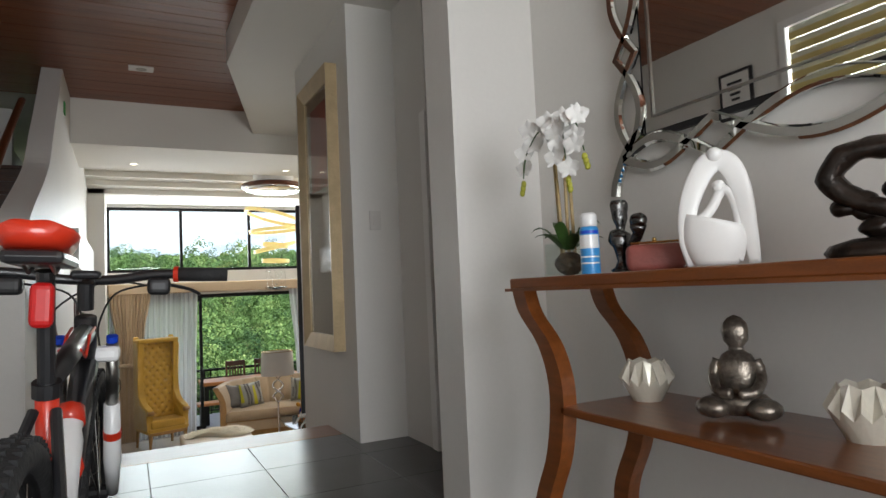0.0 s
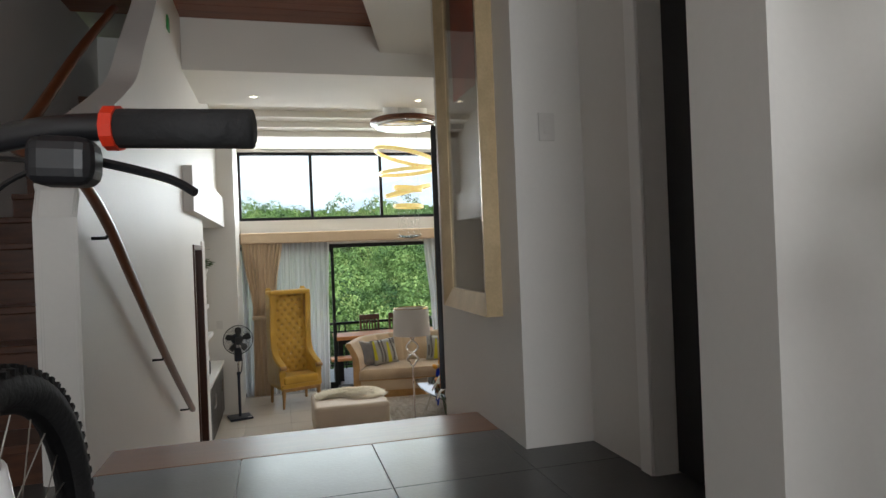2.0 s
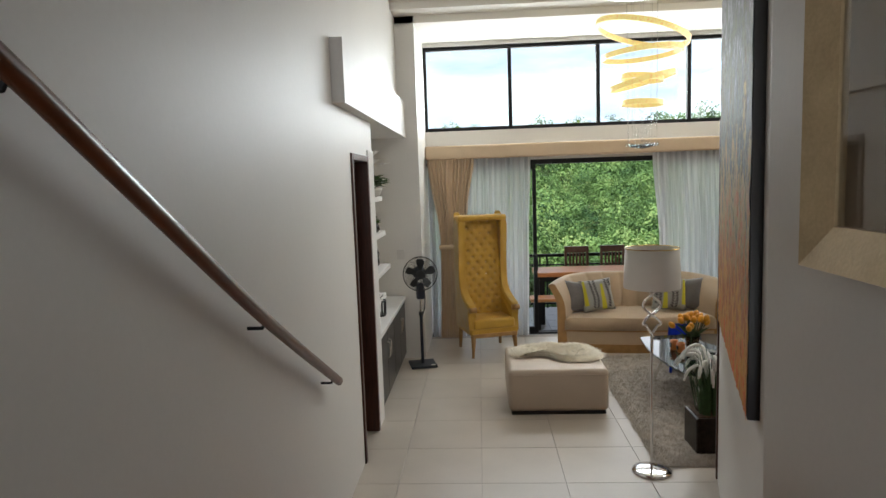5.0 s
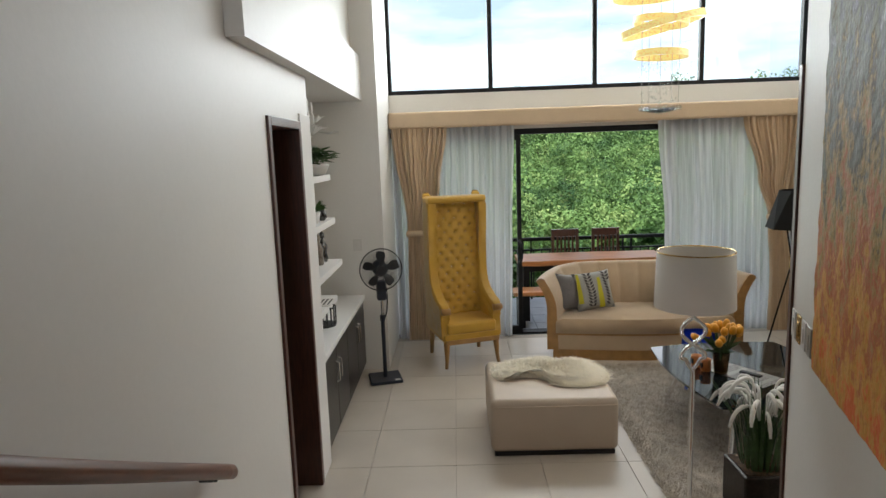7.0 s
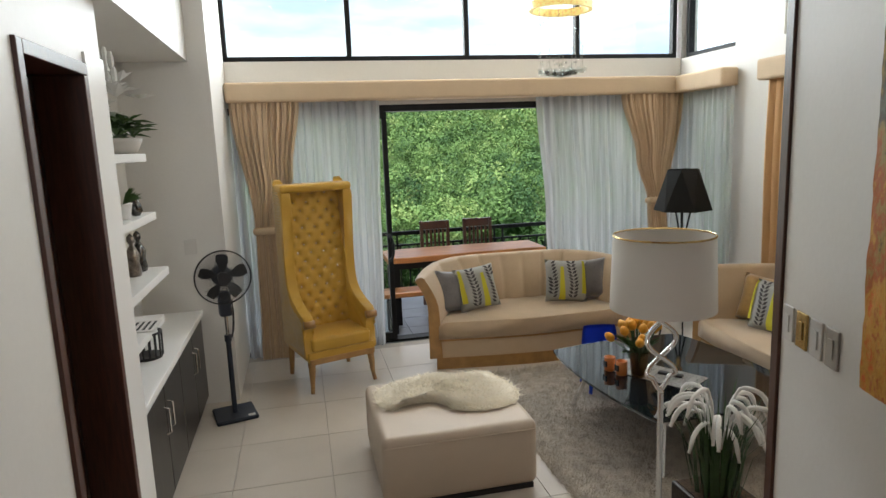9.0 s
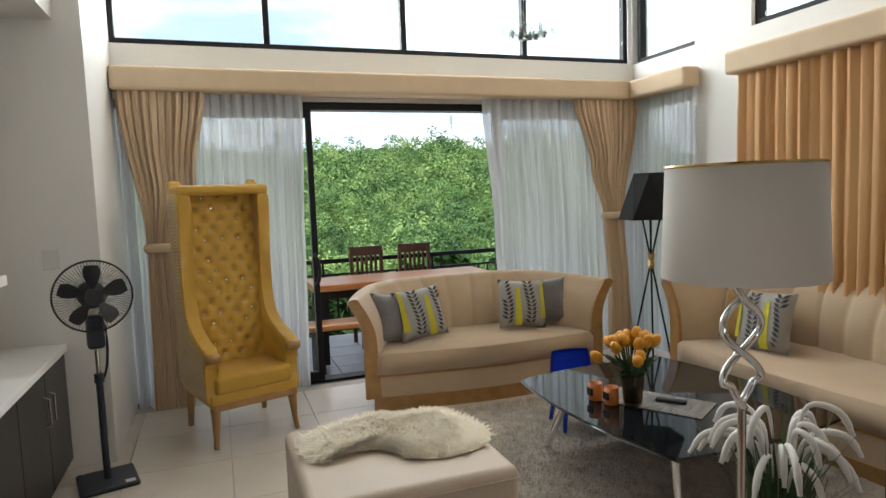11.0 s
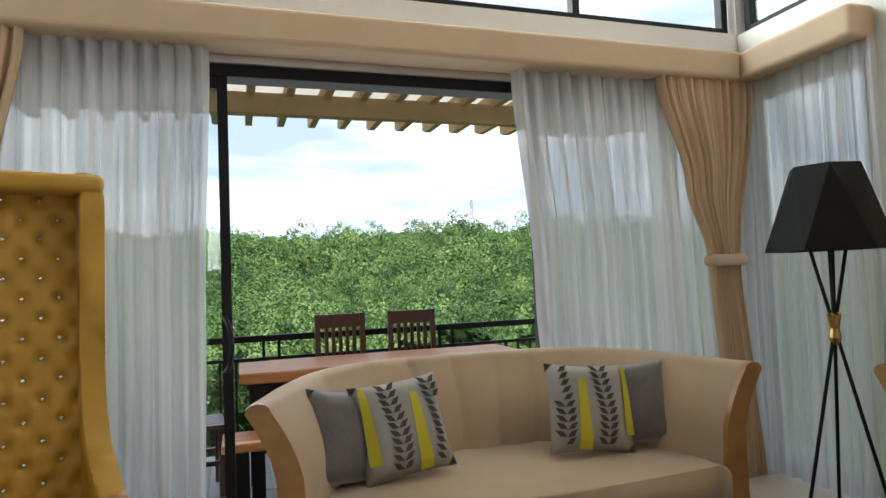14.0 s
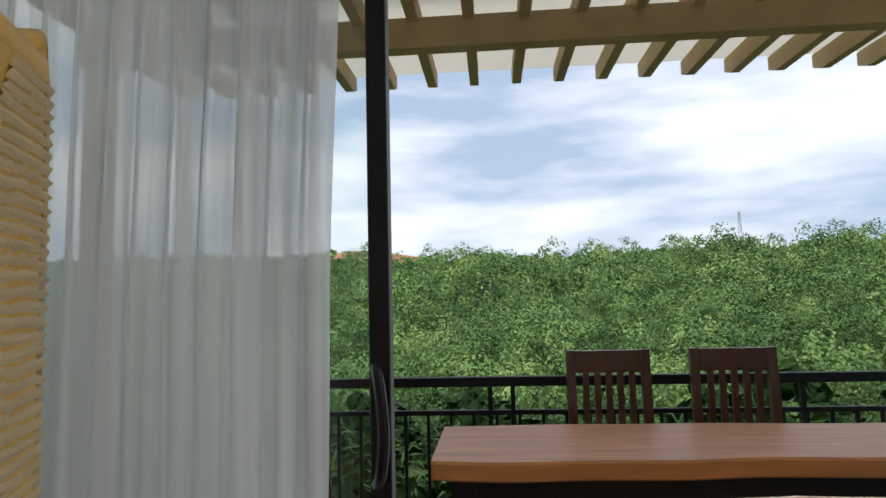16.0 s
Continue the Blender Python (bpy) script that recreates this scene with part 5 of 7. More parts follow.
for k in range(5):
    a0 = k * 2 * math.pi / 5 + 0.3
    rows = []
    for i in range(6):
        r = 0.04 + 0.135 * i / 5
        w = (0.22, 0.42, 0.52, 0.52, 0.46, 0.30)[i]
        rows.append([tuple(FC + Vector((r * math.cos(a0 + w * (j / 5 - 0.5) * 1.3), 0.02 * (j / 5 - 0.5) * 2 - 0.005, r * math.sin(a0 + w * (j / 5 - 0.5) * 1.3)))) for j in range(6)])
    part("blade", grid_surface(bmesh.new(), rows), BLACKP, fn, "", True)
part("hub", tube(bmesh.new(), [(0, -0.02, 1.106), (0, -0.085, 1.106), (0, -0.095, 1.106)], [0.04, 0.04, 0.02], 16), BLACKP, fn, "", True)
cage = part("guard", tube(bmesh.new(), [(0.20 * math.cos(a * math.pi / 20), -0.06, 1.106 + 0.20 * math.sin(a * math.pi / 20)) for a in range(40)], 0.006, 6, True), BLACKP, fn)
for k in range(72):
    a = k * math.pi / 36
    c, s = math.cos(a), math.sin(a)
    part("wire", tube(bmesh.new(), [(0.045 * c, -0.125, 1.106 + 0.045 * s), (0.15 * c, -0.115, 1.106 + 0.15 * s), (0.20 * c, -0.06, 1.106 + 0.20 * s), (0.15 * c, 0.0, 1.106 + 0.15 * s), (0.07 * c, 0.02, 1.106 + 0.07 * s)], 0.0012, 3), BLACKP, cage)
part("badge", tube(bmesh.new(), [(0, -0.118, 1.106), (0, -0.13, 1.106)], 0.046, 18), BLACKP, fn)
part("cord", tube(bmesh.new(), spline([(0.03, 0.05, 1.0), (0.06, 0.03, 0.85), (0.05, 0.0, 0.70), (0.025, 0, 0.62), (0.045, 0, 0.72), (0.06, 0.02, 0.92)], 6), 0.004, 5), BLACKP, fn)

# ---- coffee table and what stands on it ----
ct = thing("coffee_table", "dark glass coffee table with curved edges on steel legs", "table", pose(2.68, 9.42, 0.015, 0, 0, 3))
rows = []
for z, g_ in ((0.408, -0.004), (0.412, 0.0), (0.420, 0.0), (0.424, -0.004)):
    ring = []
    for i in range(16):
        t = -1 + 2 * i / 15
        ring.append((-0.54 - 0.07 * (1 - t * t) - g_ * -1, 0.66 * -t, z))
    for i in range(12):
        t = -1 + 2 * i / 11
        ring.append((0.54 * t, -0.66 - 0.05 * (1 - t * t), z))
    for i in range(16):
        t = -1 + 2 * i / 15
        ring.append((0.54 + 0.07 * (1 - t * t), 0.66 * t, z))
    for i in range(12):
        t = -1 + 2 * i / 11
        ring.append((-0.54 * t, 0.66 + 0.05 * (1 - t * t), z))
    rows.append(ring)
bm = grid_surface(bmesh.new(), rows, True, True)
bmesh.ops.remove_doubles(bm, verts=bm.verts, dist=0.002)
TGL = mat("black_table_glass", (0.008, 0.010, 0.012), 0.04, var=0.05, bump=0)
part("glass_top", bm, TGL, ct, "glossy dark glass top")
for s in (-1, 1):
    for q in (-1, 1):
        part("leg", tube(bmesh.new(), [(s * 0.33, q * 0.42, 0.40), (s * 0.43, q * 0.56, 0.0)], 0.019, 10), CHROME, ct)
    part("brace", tube(bmesh.new(), [(-s * 0.36, -0.48, 0.30), (s * 0.36, 0.48, 0.30)], 0.010, 8), CHROME, ct)
TZ = 0.4405
tr = thing("table_runner", "thin silver-grey patterned mat on the glass table", "mat", pose(2.55, 9.37, TZ, 0, 0, 32))
part("sheet", box(-0.14, 0.14, -0.30, 0.30, 0, 0.004), mat("silver_mat", (0.42, 0.40, 0.37), 0.35, 0.3, var=0.4, scale=60, bump=0.3), tr)
for k in range(5):
    part("stripe", box(-0.13, 0.13, -0.26 + k * 0.125, -0.22 + k * 0.125, 0.0042, 0.0052), STEEL, tr)
for x, y in ((2.30, 9.53), (2.335, 9.43)):
    cd = thing("candle_cup", "orange candle in a dark-banded glass cup", "candle", pose(x, y, TZ), "candle cups")
    part("cup", lathe(bmesh.new(), [(0.035, 0), (0.038, 0.005), (0.038, 0.095), (0.032, 0.095), (0.03, 0.07), (0.0, 0.07)], 20), ORANGE_C, cd, "", True)
    part("label", box(-0.041, -0.030, -0.022, 0.022, 0.03, 0.07), BRONZE, cd)
vs = thing("tulip_vase", "orange artificial tulips in a smoked glass vase", "flowers", pose(2.42, 9.36, TZ + 0.004))
part("vase", lathe(bmesh.new(), [(0.0, 0), (0.045, 0), (0.05, 0.02), (0.062, 0.17), (0.06, 0.175), (0.047, 0.02), (0.0, 0.012)], 24), glass_mat("brown_glass", (0.45, 0.36, 0.24)), vs, "", True)
for i in range(26):
    a, r = rng.random() * 6.28, 0.165 * math.sqrt(rng.random())
    p = Vector((r * math.cos(a), r * math.sin(a), 0.325 - 0.9 * r * r / 0.17 * 0.6 + 0.03 * rng.random()))
    part("stem", tube(bmesh.new(), [(p.x * 0.12, p.y * 0.12, 0.03), (p.x * 0.5, p.y * 0.5, 0.18), p], 0.004, 5), GRASSB, vs)
    bm = lathe(bmesh.new(), [(0.005, -0.005), (0.023, 0.009), (0.030, 0.032), (0.022, 0.057), (0.009, 0.070), (0.0, 0.068)], 9)
    d = Vector((p.x, p.y, 0.16)).normalized()
    bm.transform(Matrix.Translation(p) @ d.to_track_quat("Z", "X").to_matrix().to_4x4())
    part("tulip", bm, TULIP, vs, "", True)
for i in range(16):
    bm = bmesh.new()
    petals(bm, (0.03 * math.cos(i), 0.03 * math.sin(i), 0.16), rng.uniform(0.14, 0.2), 1, rng.uniform(0.2, 1.0), rng, 0.14)
    bm.transform(Matrix.Rotation(i * 2.4, 4, "Z"))
    part("leaf", bm, LEAF, vs)
rc = thing("remote_control", "black remote control on the glass table", "remote control", pose(2.62, 9.30, TZ + 0.005, 0, 0, 40))
part("body", box(-0.02, 0.02, -0.08, 0.08, 0, 0.018, bev=0.006), BLACKP, rc)

# small blue chair
bc = thing("child_chair", "small royal blue plastic child's chair", "chair", pose(2.60, 10.20, 0, 0, 0, -10) @ Matrix.Diagonal((1, 1, 0.9, 1)))
rows = []
for i in range(9):
    z = 0.26 + 0.30 * i / 8
    w = 0.15 - 0.02 * (i / 8) ** 4
    rows.append([(w * (j / 4 - 1), 0.13 + 0.03 * i / 8 - 0.03 * (abs(j / 4 - 1)) ** 2, z) for j in range(9)])
bm = grid_surface(bmesh.new(), rows)
bmesh.ops.solidify(bm, geom=bm.faces[:], thickness=0.012)
part("backrest", bm, BLUEP, bc, "", True)
part("seat", box(-0.15, 0.15, -0.13, 0.13, 0.25, 0.28, bev=0.012, seg=3), BLUEP, bc)
for s in (-1, 1):
    for q in (-1, 1):
        part("leg", tube(bmesh.new(), [(s * 0.12, q * 0.10, 0.26), (s * 0.15, q * 0.14, 0.0)], [0.018, 0.014], 8), BLUEP, bc)

# ---- lamps ----
fl = thing("floor_lamp", "chrome floor lamp with twisted stem and white drum shade", "lamp", pose(1.63, 7.84, 0) @ Matrix.Diagonal((1, 1, 0.97, 1)))
part("base", lathe(bmesh.new(), [(0.0, 0), (0.14, 0), (0.14, 0.012), (0.10, 0.022), (0.02, 0.03), (0.0, 0.03)], 28), CHROME, fl, "", True)
part("stem", tube(bmesh.new(), [(0, 0, 0.03), (0, 0, 1.06)], 0.011, 12), CHROME, fl)
for s in (-1, 1):
    pts = []
    for i in range(41):
        t = i / 40
        w = 0.062 * abs(math.sin(2.5 * math.pi * t)) * (0.6 if t < 0.2 or t > 0.8 else 1.0) * (1 if int(t * 2.5) % 2 == 0 else -1)
        pts.append((s * w, s * 0.010 * math.cos(2.5 * math.pi * t), 1.06 + 0.36 * t))
    part("twist", tube(bmesh.new(), pts, 0.010, 8), CHROME, fl, "", True)
rows = [[(r * math.cos(2 * math.pi * j / 48), r * math.sin(2 * math.pi * j / 48), z) for j in range(48)] for r, z in ((0.196, 1.41), (0.185, 1.70), (0.182, 1.70), (0.193, 1.41), (0.196, 1.41))]
part("shade", grid_surface(bmesh.new(), rows, True), SHADE, fl, "white fabric drum shade", True)
part("shade_rim", tube(bmesh.new(), [(0.184 * math.cos(2 * math.pi * j / 40), 0.184 * math.sin(2 * math.pi * j / 40), 1.70) for j in range(40)], 0.004, 5, True), BRASS, fl)
part("spider", tube(bmesh.new(), [(-0.18, 0, 1.66), (0, 0, 1.62), (0.18, 0, 1.66)], 0.003, 5), BRASS, fl)
part("bulb", ball(bmesh.new(), (0, 0, 1.54), 0.03, 0.03, 0.045), WHITECER, fl, "", True)
part("socket", tube(bmesh.new(), [(0, 0, 1.41), (0, 0, 1.51)], 0.014, 10), CHROME, fl)

tl = thing("tripod_lamp", "black tripod floor lamp with a faceted black shade", "lamp", pose(3.70, 10.83, 0, 0, 0, 20))
for k in range(3):
    a = k * 2.094 + 0.5
    part("leg", tube(bmesh.new(), [(0.23 * math.cos(a), 0.23 * math.sin(a), 0), (-0.085 * math.cos(a), -0.085 * math.sin(a), 1.37)], 0.008, 8), BLACK, tl)
part("clasp", lathe(bmesh.new(), [(0.018, 0.93), (0.026, 0.96), (0.020, 1.0), (0.030, 1.06), (0.02, 1.07), (0.0, 1.07)], 12), BRASS, tl, "brass clasp")
part("stem", tube(bmesh.new(), [(0, 0, 1.05), (0, 0, 1.45)], 0.008, 8), BLACK, tl)
a6 = [k * math.pi / 3 for k in range(6)]
lo = [(0.255 * math.cos(a), 0.255 * math.sin(a), 1.34) for a in a6]
hi = [(0.145 * math.cos(a + 0.52), 0.145 * math.sin(a + 0.52), 1.71) for a in a6]
bm = bmesh.new()
L_, H_ = [bm.verts.new(p) for p in lo], [bm.verts.new(p) for p in hi]
for k in range(6):
    bm.faces.new((L_[k], L_[(k + 1) % 6], H_[k]))
    bm.faces.new((L_[(k + 1) % 6], H_[(k + 1) % 6], H_[k]))
bmesh.ops.solidify(bm, geom=bm.faces[:], thickness=0.004)
part("shade", bm, BLKSHADE, tl, "faceted black shade")
part("bulb", ball(bmesh.new(), (0, 0, 1.50), 0.03), WHITECER, tl, "", True)

# ---- potted grass with white drooping flowers ----
gp = thing("potted_plant", "tall green grass plant with drooping white flower heads", "plant", pose(2.18, 8.22, 0))
part("pot", box(-0.15, 0.15, -0.15, 0.15, 0, 0.30, bev=0.012), BRONZE, gp, "dark square pot")
part("soil", box(-0.13, 0.13, -0.13, 0.13, 0.30, 0.305), MOSS, gp)
bm = bmesh.new()
for i in range(90):
    a, r = rng.random() * 6.28, 0.11 * math.sqrt(rng.random())
    x, y = r * math.cos(a), r * math.sin(a)
    h, lean = rng.uniform(0.3, 0.55), rng.uniform(0.02, 0.22)
    w = 0.007
    px, py = -math.sin(a) * w, math.cos(a) * w
    p0, p1, p2 = (x, y, 0.3), (x + lean * 0.3 * math.cos(a), y + lean * 0.3 * math.sin(a), 0.3 + h * 0.6), (x + lean * math.cos(a), y + lean * math.sin(a), 0.3 + h)
    v = [bm.verts.new(q) for q in ((p0[0] - px, p0[1] - py, p0[2]), (p0[0] + px, p0[1] + py, p0[2]), (p1[0] + px, p1[1] + py, p1[2]), (p1[0] - px, p1[1] - py, p1[2]), p2)]
    bm.faces.new((v[0], v[1], v[2], v[3]))
    bm.faces.new((v[3], v[2], v[4]))
ob = part("blades", bm, GRASSB, gp)
ob["kind"] = "stuff"
for i in range(24):
    a = rng.uniform(1.2, 5.6) if i % 3 else rng.random() * 6.28
    L = rng.uniform(0.16, 0.30)
    z = rng.uniform(0.66, 0.86)
    c, s = math.cos(a), math.sin(a)
    pts = spline([(0.05 * c, 0.05 * s, z - 0.12), (0.4 * L * c, 0.4 * L * s, z), (0.8 * L * c, 0.8 * L * s, z - 0.01), (L * c, L * s, z - 0.09)], 4)
    part("flower_head", tube(bmesh.new(), pts, [0.004 + 0.008 * min(1, k / 6) * (1.0 if k < 11 else 0.5) for k in range(len(pts))], 6), PETAL, gp, "", True)

# ---- chandelier ----
cx, cy = 2.04, 9.72
cd = thing("chandelier", "spiral crystal ring chandelier, lit yellow, under a mirrored plate", "chandelier", pose(cx, cy, 0))
part("ceiling_plate", lathe(bmesh.new(), [(0.0, 3.93), (0.40, 3.93), (0.42, 3.95), (0.42, 4.0), (0.40, 4.02), (0.0, 4.02)], 40), CHROME, cd, "mirrored round plate", True)
part("plate_rim", tube(bmesh.new(), [(0.45 * math.cos(2 * math.pi * j / 48), 0.45 * math.sin(2 * math.pi * j / 48), 4.0) for j in range(48)], 0.035, 8, True), WOOD_R, cd, "brown wooden rim", True)
part("mount", lathe(bmesh.new(), [(0.3, 4.02), (0.3, 4.27), (0.0, 4.27)], 24), TRIMW, cd)
RING = [(0.44, 3.53, 15), (0.37, 3.33, -4), (0.31, 3.07, -13), (0.19, 3.10, 6), (0.19, 2.86, 2)]
for r, z, tilt in RING:
    rows = []
    for k in range(64):
        a = 2 * math.pi * k / 64
        rows.append([(q * math.cos(a), q * math.sin(a), h) for q, h in ((r - 0.013, -0.024), (r + 0.013, -0.024), (r + 0.013, 0.024), (r - 0.013, 0.024))])
    bm = bmesh.new()
    vs_ = [[bm.verts.new(p) for p in row] for row in rows]
    for k in range(64):
        A, B_ = vs_[k], vs_[(k + 1) % 64]
        for i in range(4):
            bm.faces.new((A[i], A[(i + 1) % 4], B_[(i + 1) % 4], B_[i]))
    bm.transform(Matrix.Translation((0, 0, z)) @ Matrix.Rotation(radians(tilt), 4, "Y"))
    part("light_ring", bm, RINGL, cd, "crystal ring, glowing yellow")
bead = ball(bmesh.new(), (0, 0, 0), 0.014, 0.014, 0.016, 6, 4)
b0 = part("crystal", bead, CRYSTAL, cd, "", True, Matrix.Translation((0, 0, 2.5)))
k = 0
for i in range(170):
    a, r = i * 2.399, 0.155 * math.sqrt((i % 40) / 40)
    z = 2.46 + 0.03 * (1 - r / 0.155) * -1 + (0.0 if i < 60 else rng.uniform(0.03, 0.36))
    o = bpy.data.objects.new("crystal", b0.data)
    scene.collection.objects.link(o)
    o.parent = cd
    o.matrix_basis = Matrix.Translation((r * math.cos(a), r * math.sin(a), z)) @ Matrix.Diagonal((1.3 if i < 60 else 0.5, 1.3 if i < 60 else 0.5, 1.3 if i < 60 else 0.5, 1))
for k in range(10):
    a = k * 0.628
    part("wire", tube(bmesh.new(), [(0.15 * math.cos(a), 0.15 * math.sin(a), 3.93), (0.14 * math.cos(a), 0.14 * math.sin(a), 2.48)], 0.0012, 3), STEEL, cd)

# ---- pictures and switches on the walls ----
ap = thing("abstract_painting", "large unframed abstract oil painting in grey, brown and orange", "painting", ANG)
cv = bmesh.new()
rows = []
for i in range(61):
    row = []
    for j in range(61):
        y, z = 0.12 + 1.66 * j / 60, 1.28 + 1.84 * i / 60
        row.append((-0.042 - 0.007 * abs(noise.noise(Vector((0, y * 9, z * 4)))) - 0.004 * noise.noise(Vector((3, y * 30, z * 22))), y, z))
    rows.append(row)
part("canvas", grid_surface(cv, rows), ABSTRACT, ap, "thick textured paint", True)
part("stretcher", box(-0.040, 0, 0.121, 1.779, 1.281, 3.119), BLACKP, ap, "black edge")

gpic = thing("framed_picture", "tall picture in a wide gold frame behind glass", "picture", pose(XR, 0, 0))
PY0, PY1, PZ0, PZ1 = 4.26, 5.08, 1.91, 3.96
for poly in (((PY0, PZ0), (PY1, PZ0), (PY1 - 0.11, PZ0 + 0.11), (PY0 + 0.11, PZ0 + 0.11)), ((PY0, PZ1), (PY1, PZ1), (PY1 - 0.11, PZ1 - 0.11), (PY0 + 0.11, PZ1 - 0.11)),
             ((PY0, PZ0), (PY0, PZ1), (PY0 + 0.11, PZ1 - 0.11), (PY0 + 0.11, PZ0 + 0.11)), ((PY1, PZ0), (PY1, PZ1), (PY1 - 0.11, PZ1 - 0.11), (PY1 - 0.11, PZ0 + 0.11))):
    bm = bmesh.new()
    o_ = [bm.verts.new((-0.085 if i < 2 else -0.055, y, z)) for i, (y, z) in enumerate(poly)]
    b_ = [bm.verts.new((0.0, y, z)) for y, z in poly]
    bm.faces.new(o_)
    for i in range(4):
        bm.faces.new((o_[i], o_[(i + 1) % 4], b_[(i + 1) % 4], b_[i]))
    part("moulding", bm, GOLDF, gpic)
part("mat_board", box(-0.03, -0.02, PY0 + 0.1, PY1 - 0.1, PZ0 + 0.1, PZ1 - 0.1), PICTAN, gpic, "tan picture field")
part("red_field", box(-0.0335, -0.0305, PY0 + 0.2, PY1 - 0.2, PZ1 - 0.85, PZ1 - 0.2), PICRED, gpic, "red upper field")
part("glass", box(-0.048, -0.046, PY0 + 0.1, PY1 - 0.1, PZ0 + 0.1, PZ1 - 0.1), PICGLASS, gpic)


def switch(m, label, w=0.085, h=0.125, material=PLATE):
    s = thing("light_switch", label, "light switch", m, "wall switches")
    part("plate", box(-w / 2, w / 2, -0.009, 0, -h / 2, h / 2, bev=0.003), material, s)
    part("rocker", box(-w / 5, w / 5, -0.013, -0.0095, -h / 4, h / 4, bev=0.002), material, s)
    return s


switch(pose(-0.55, 10.93, 1.30), "square off-white light switch on the column", 0.09, 0.12)
switch(pose(1.52, 4.02, 2.80), "grey-white light switch on the foyer wall", 0.08, 0.13)
for k, mt in enumerate((PLATE, BRASS, PLATE, PLATEG)):
    switch(ANG @ pose(0, 2.30 - k * 0.10, 1.32, 0, 0, -90), ("white", "brass-edged", "off-white", "grey metal")[k] + " switch plate in a row on the angled wall", 0.075, 0.13, mt)

# ---- console table ----
co = thing("console_table", "brown varnished console table with bowed legs and shelf", "table", pose(0, 0, 0))
part("tabletop", box(1.17, 1.748, -1.15, 1.825, 2.300, 2.335, bev=0.006), WOOD_T, co)
part("lip", box(1.16, 1.17, -1.15, 1.84, 2.292, 2.302), WOOD_T, co)
leg_line = spline([(1.80, 2.30, 0), (1.765, 2.22, 0), (1.66, 2.11, 0), (1.615, 1.97, 0), (1.645, 1.78, 0), (1.73, 1.58, 0), (1.72, LAND, 0)], 6)
for x0 in (1.185, 1.52):
    for sgn, off in ((1, 0.0), (-1, 0.68)):
        pa, pb = [], []
        for p in leg_line:
            pa.append((sgn * p.x + off - 0.035, p.y))
            pb.append((sgn * p.x + off + 0.035, p.y))
        part("leg", prism(bmesh.new(), pa + pb[::-1], "x", x0, x0 + 0.05), WOOD_T, co)
part("shelf", box(1.185, 1.60, -0.90, 1.60, 1.91, 1.937, bev=0.005), WOOD_T, co)
part("low_shelf", box(1.185, 1.60, -1.0, 1.68, LAND + 0.05, LAND + 0.075, bev=0.004), WOOD_T, co)

# ---- mirror ----
mi = thing("wall_mirror", "large wall mirror with interlaced mirrored ribbon frame", "mirror", pose(1.75, 0, 0))
part("mirror_glass", box(-0.030, -0.022, -0.35, 1.70, 2.85, 4.15), MIRROR, mi)
part("inner_border", box(-0.036, -0.0305, 1.655, 1.665, 2.90, 4.10), STEEL, mi)
part("inner_border", box(-0.036, -0.0305, -0.30, 1.655, 2.90, 2.908), STEEL, mi)
part("backing", box(-0.018, 0, -0.37, 1.72, 2.83, 4.17), BLACKP, mi)


def ribbon(bm, line, w):
    """a flat band lying in the wall's plane: line of (y, z)"""
    rows = []
    for i, p in enumerate(line):
        a, b = line[max(i - 1, 0)], line[min(i + 1, len(line) - 1)]
        d = Vector((b[0] - a[0], b[1] - a[1])).normalized()
        nx, nz = -d.y * w / 2, d.x * w / 2
        rows.append([(-0.046, p[0] + nx * 0.6, p[1] + nz * 0.6), (-0.036, p[0] + nx, p[1] + nz), (-0.026, p[0] + nx, p[1] + nz), (-0.026, p[0] - nx, p[1] - nz), (-0.036, p[0] - nx, p[1] - nz), (-0.046, p[0] - nx * 0.6, p[1] - nz * 0.6)])
    return grid_surface(bm, rows, True, True)


def chain(pieces, sgn):
    """offsets of one strand: long lens-shaped loops with pointed links between"""
    out, at = [], 0.0
    for kind, length, amp in pieces:
        n = 14 if kind == "loop" else 2
        for i in range(n):
            q = i / n
            out.append((at + length * q, sgn * amp * (math.sin(math.pi * q) if kind == "loop" else 1 - abs(2 * q - 1))))
        at += length
    return out + [(at, 0.0)]


SIDE = [("loop", 0.30, 0.058), ("link", 0.13, 0.05), ("loop", 0.34, 0.062), ("link", 0.13, 0.05), ("loop", 0.34, 0.062)]
FOOT = [("loop", 0.30, 0.050), ("link", 0.22, 0.060), ("loop", 0.50, 0.072), ("link", 0.22, 0.060), ("loop", 0.30, 0.05), ("link", 0.20, 0.06), ("loop", 0.36, 0.06)]
for sgn in (1, -1):
    part("ribbon", ribbon(bmesh.new(), [(1.775 + o, 2.80 + a) for a, o in chain(SIDE, sgn)], 0.040), MIRROR, mi, "bevelled mirror strip")
    part("ribbon", ribbon(bmesh.new(), [(1.81 - a, 2.775 + o) for a, o in chain(FOOT, sgn)], 0.042), MIRROR, mi, "bevelled mirror strip")
cor = spline([(1.72, 2.86, 0), (1.80, 2.80, 0), (1.86, 2.70, 0), (1.875, 2.64, 0)], 5)
part("corner_leaf", ribbon(bmesh.new(), [(p.x, p.y) for p in cor], 0.05), MIRROR, mi, "bevelled mirror strip")

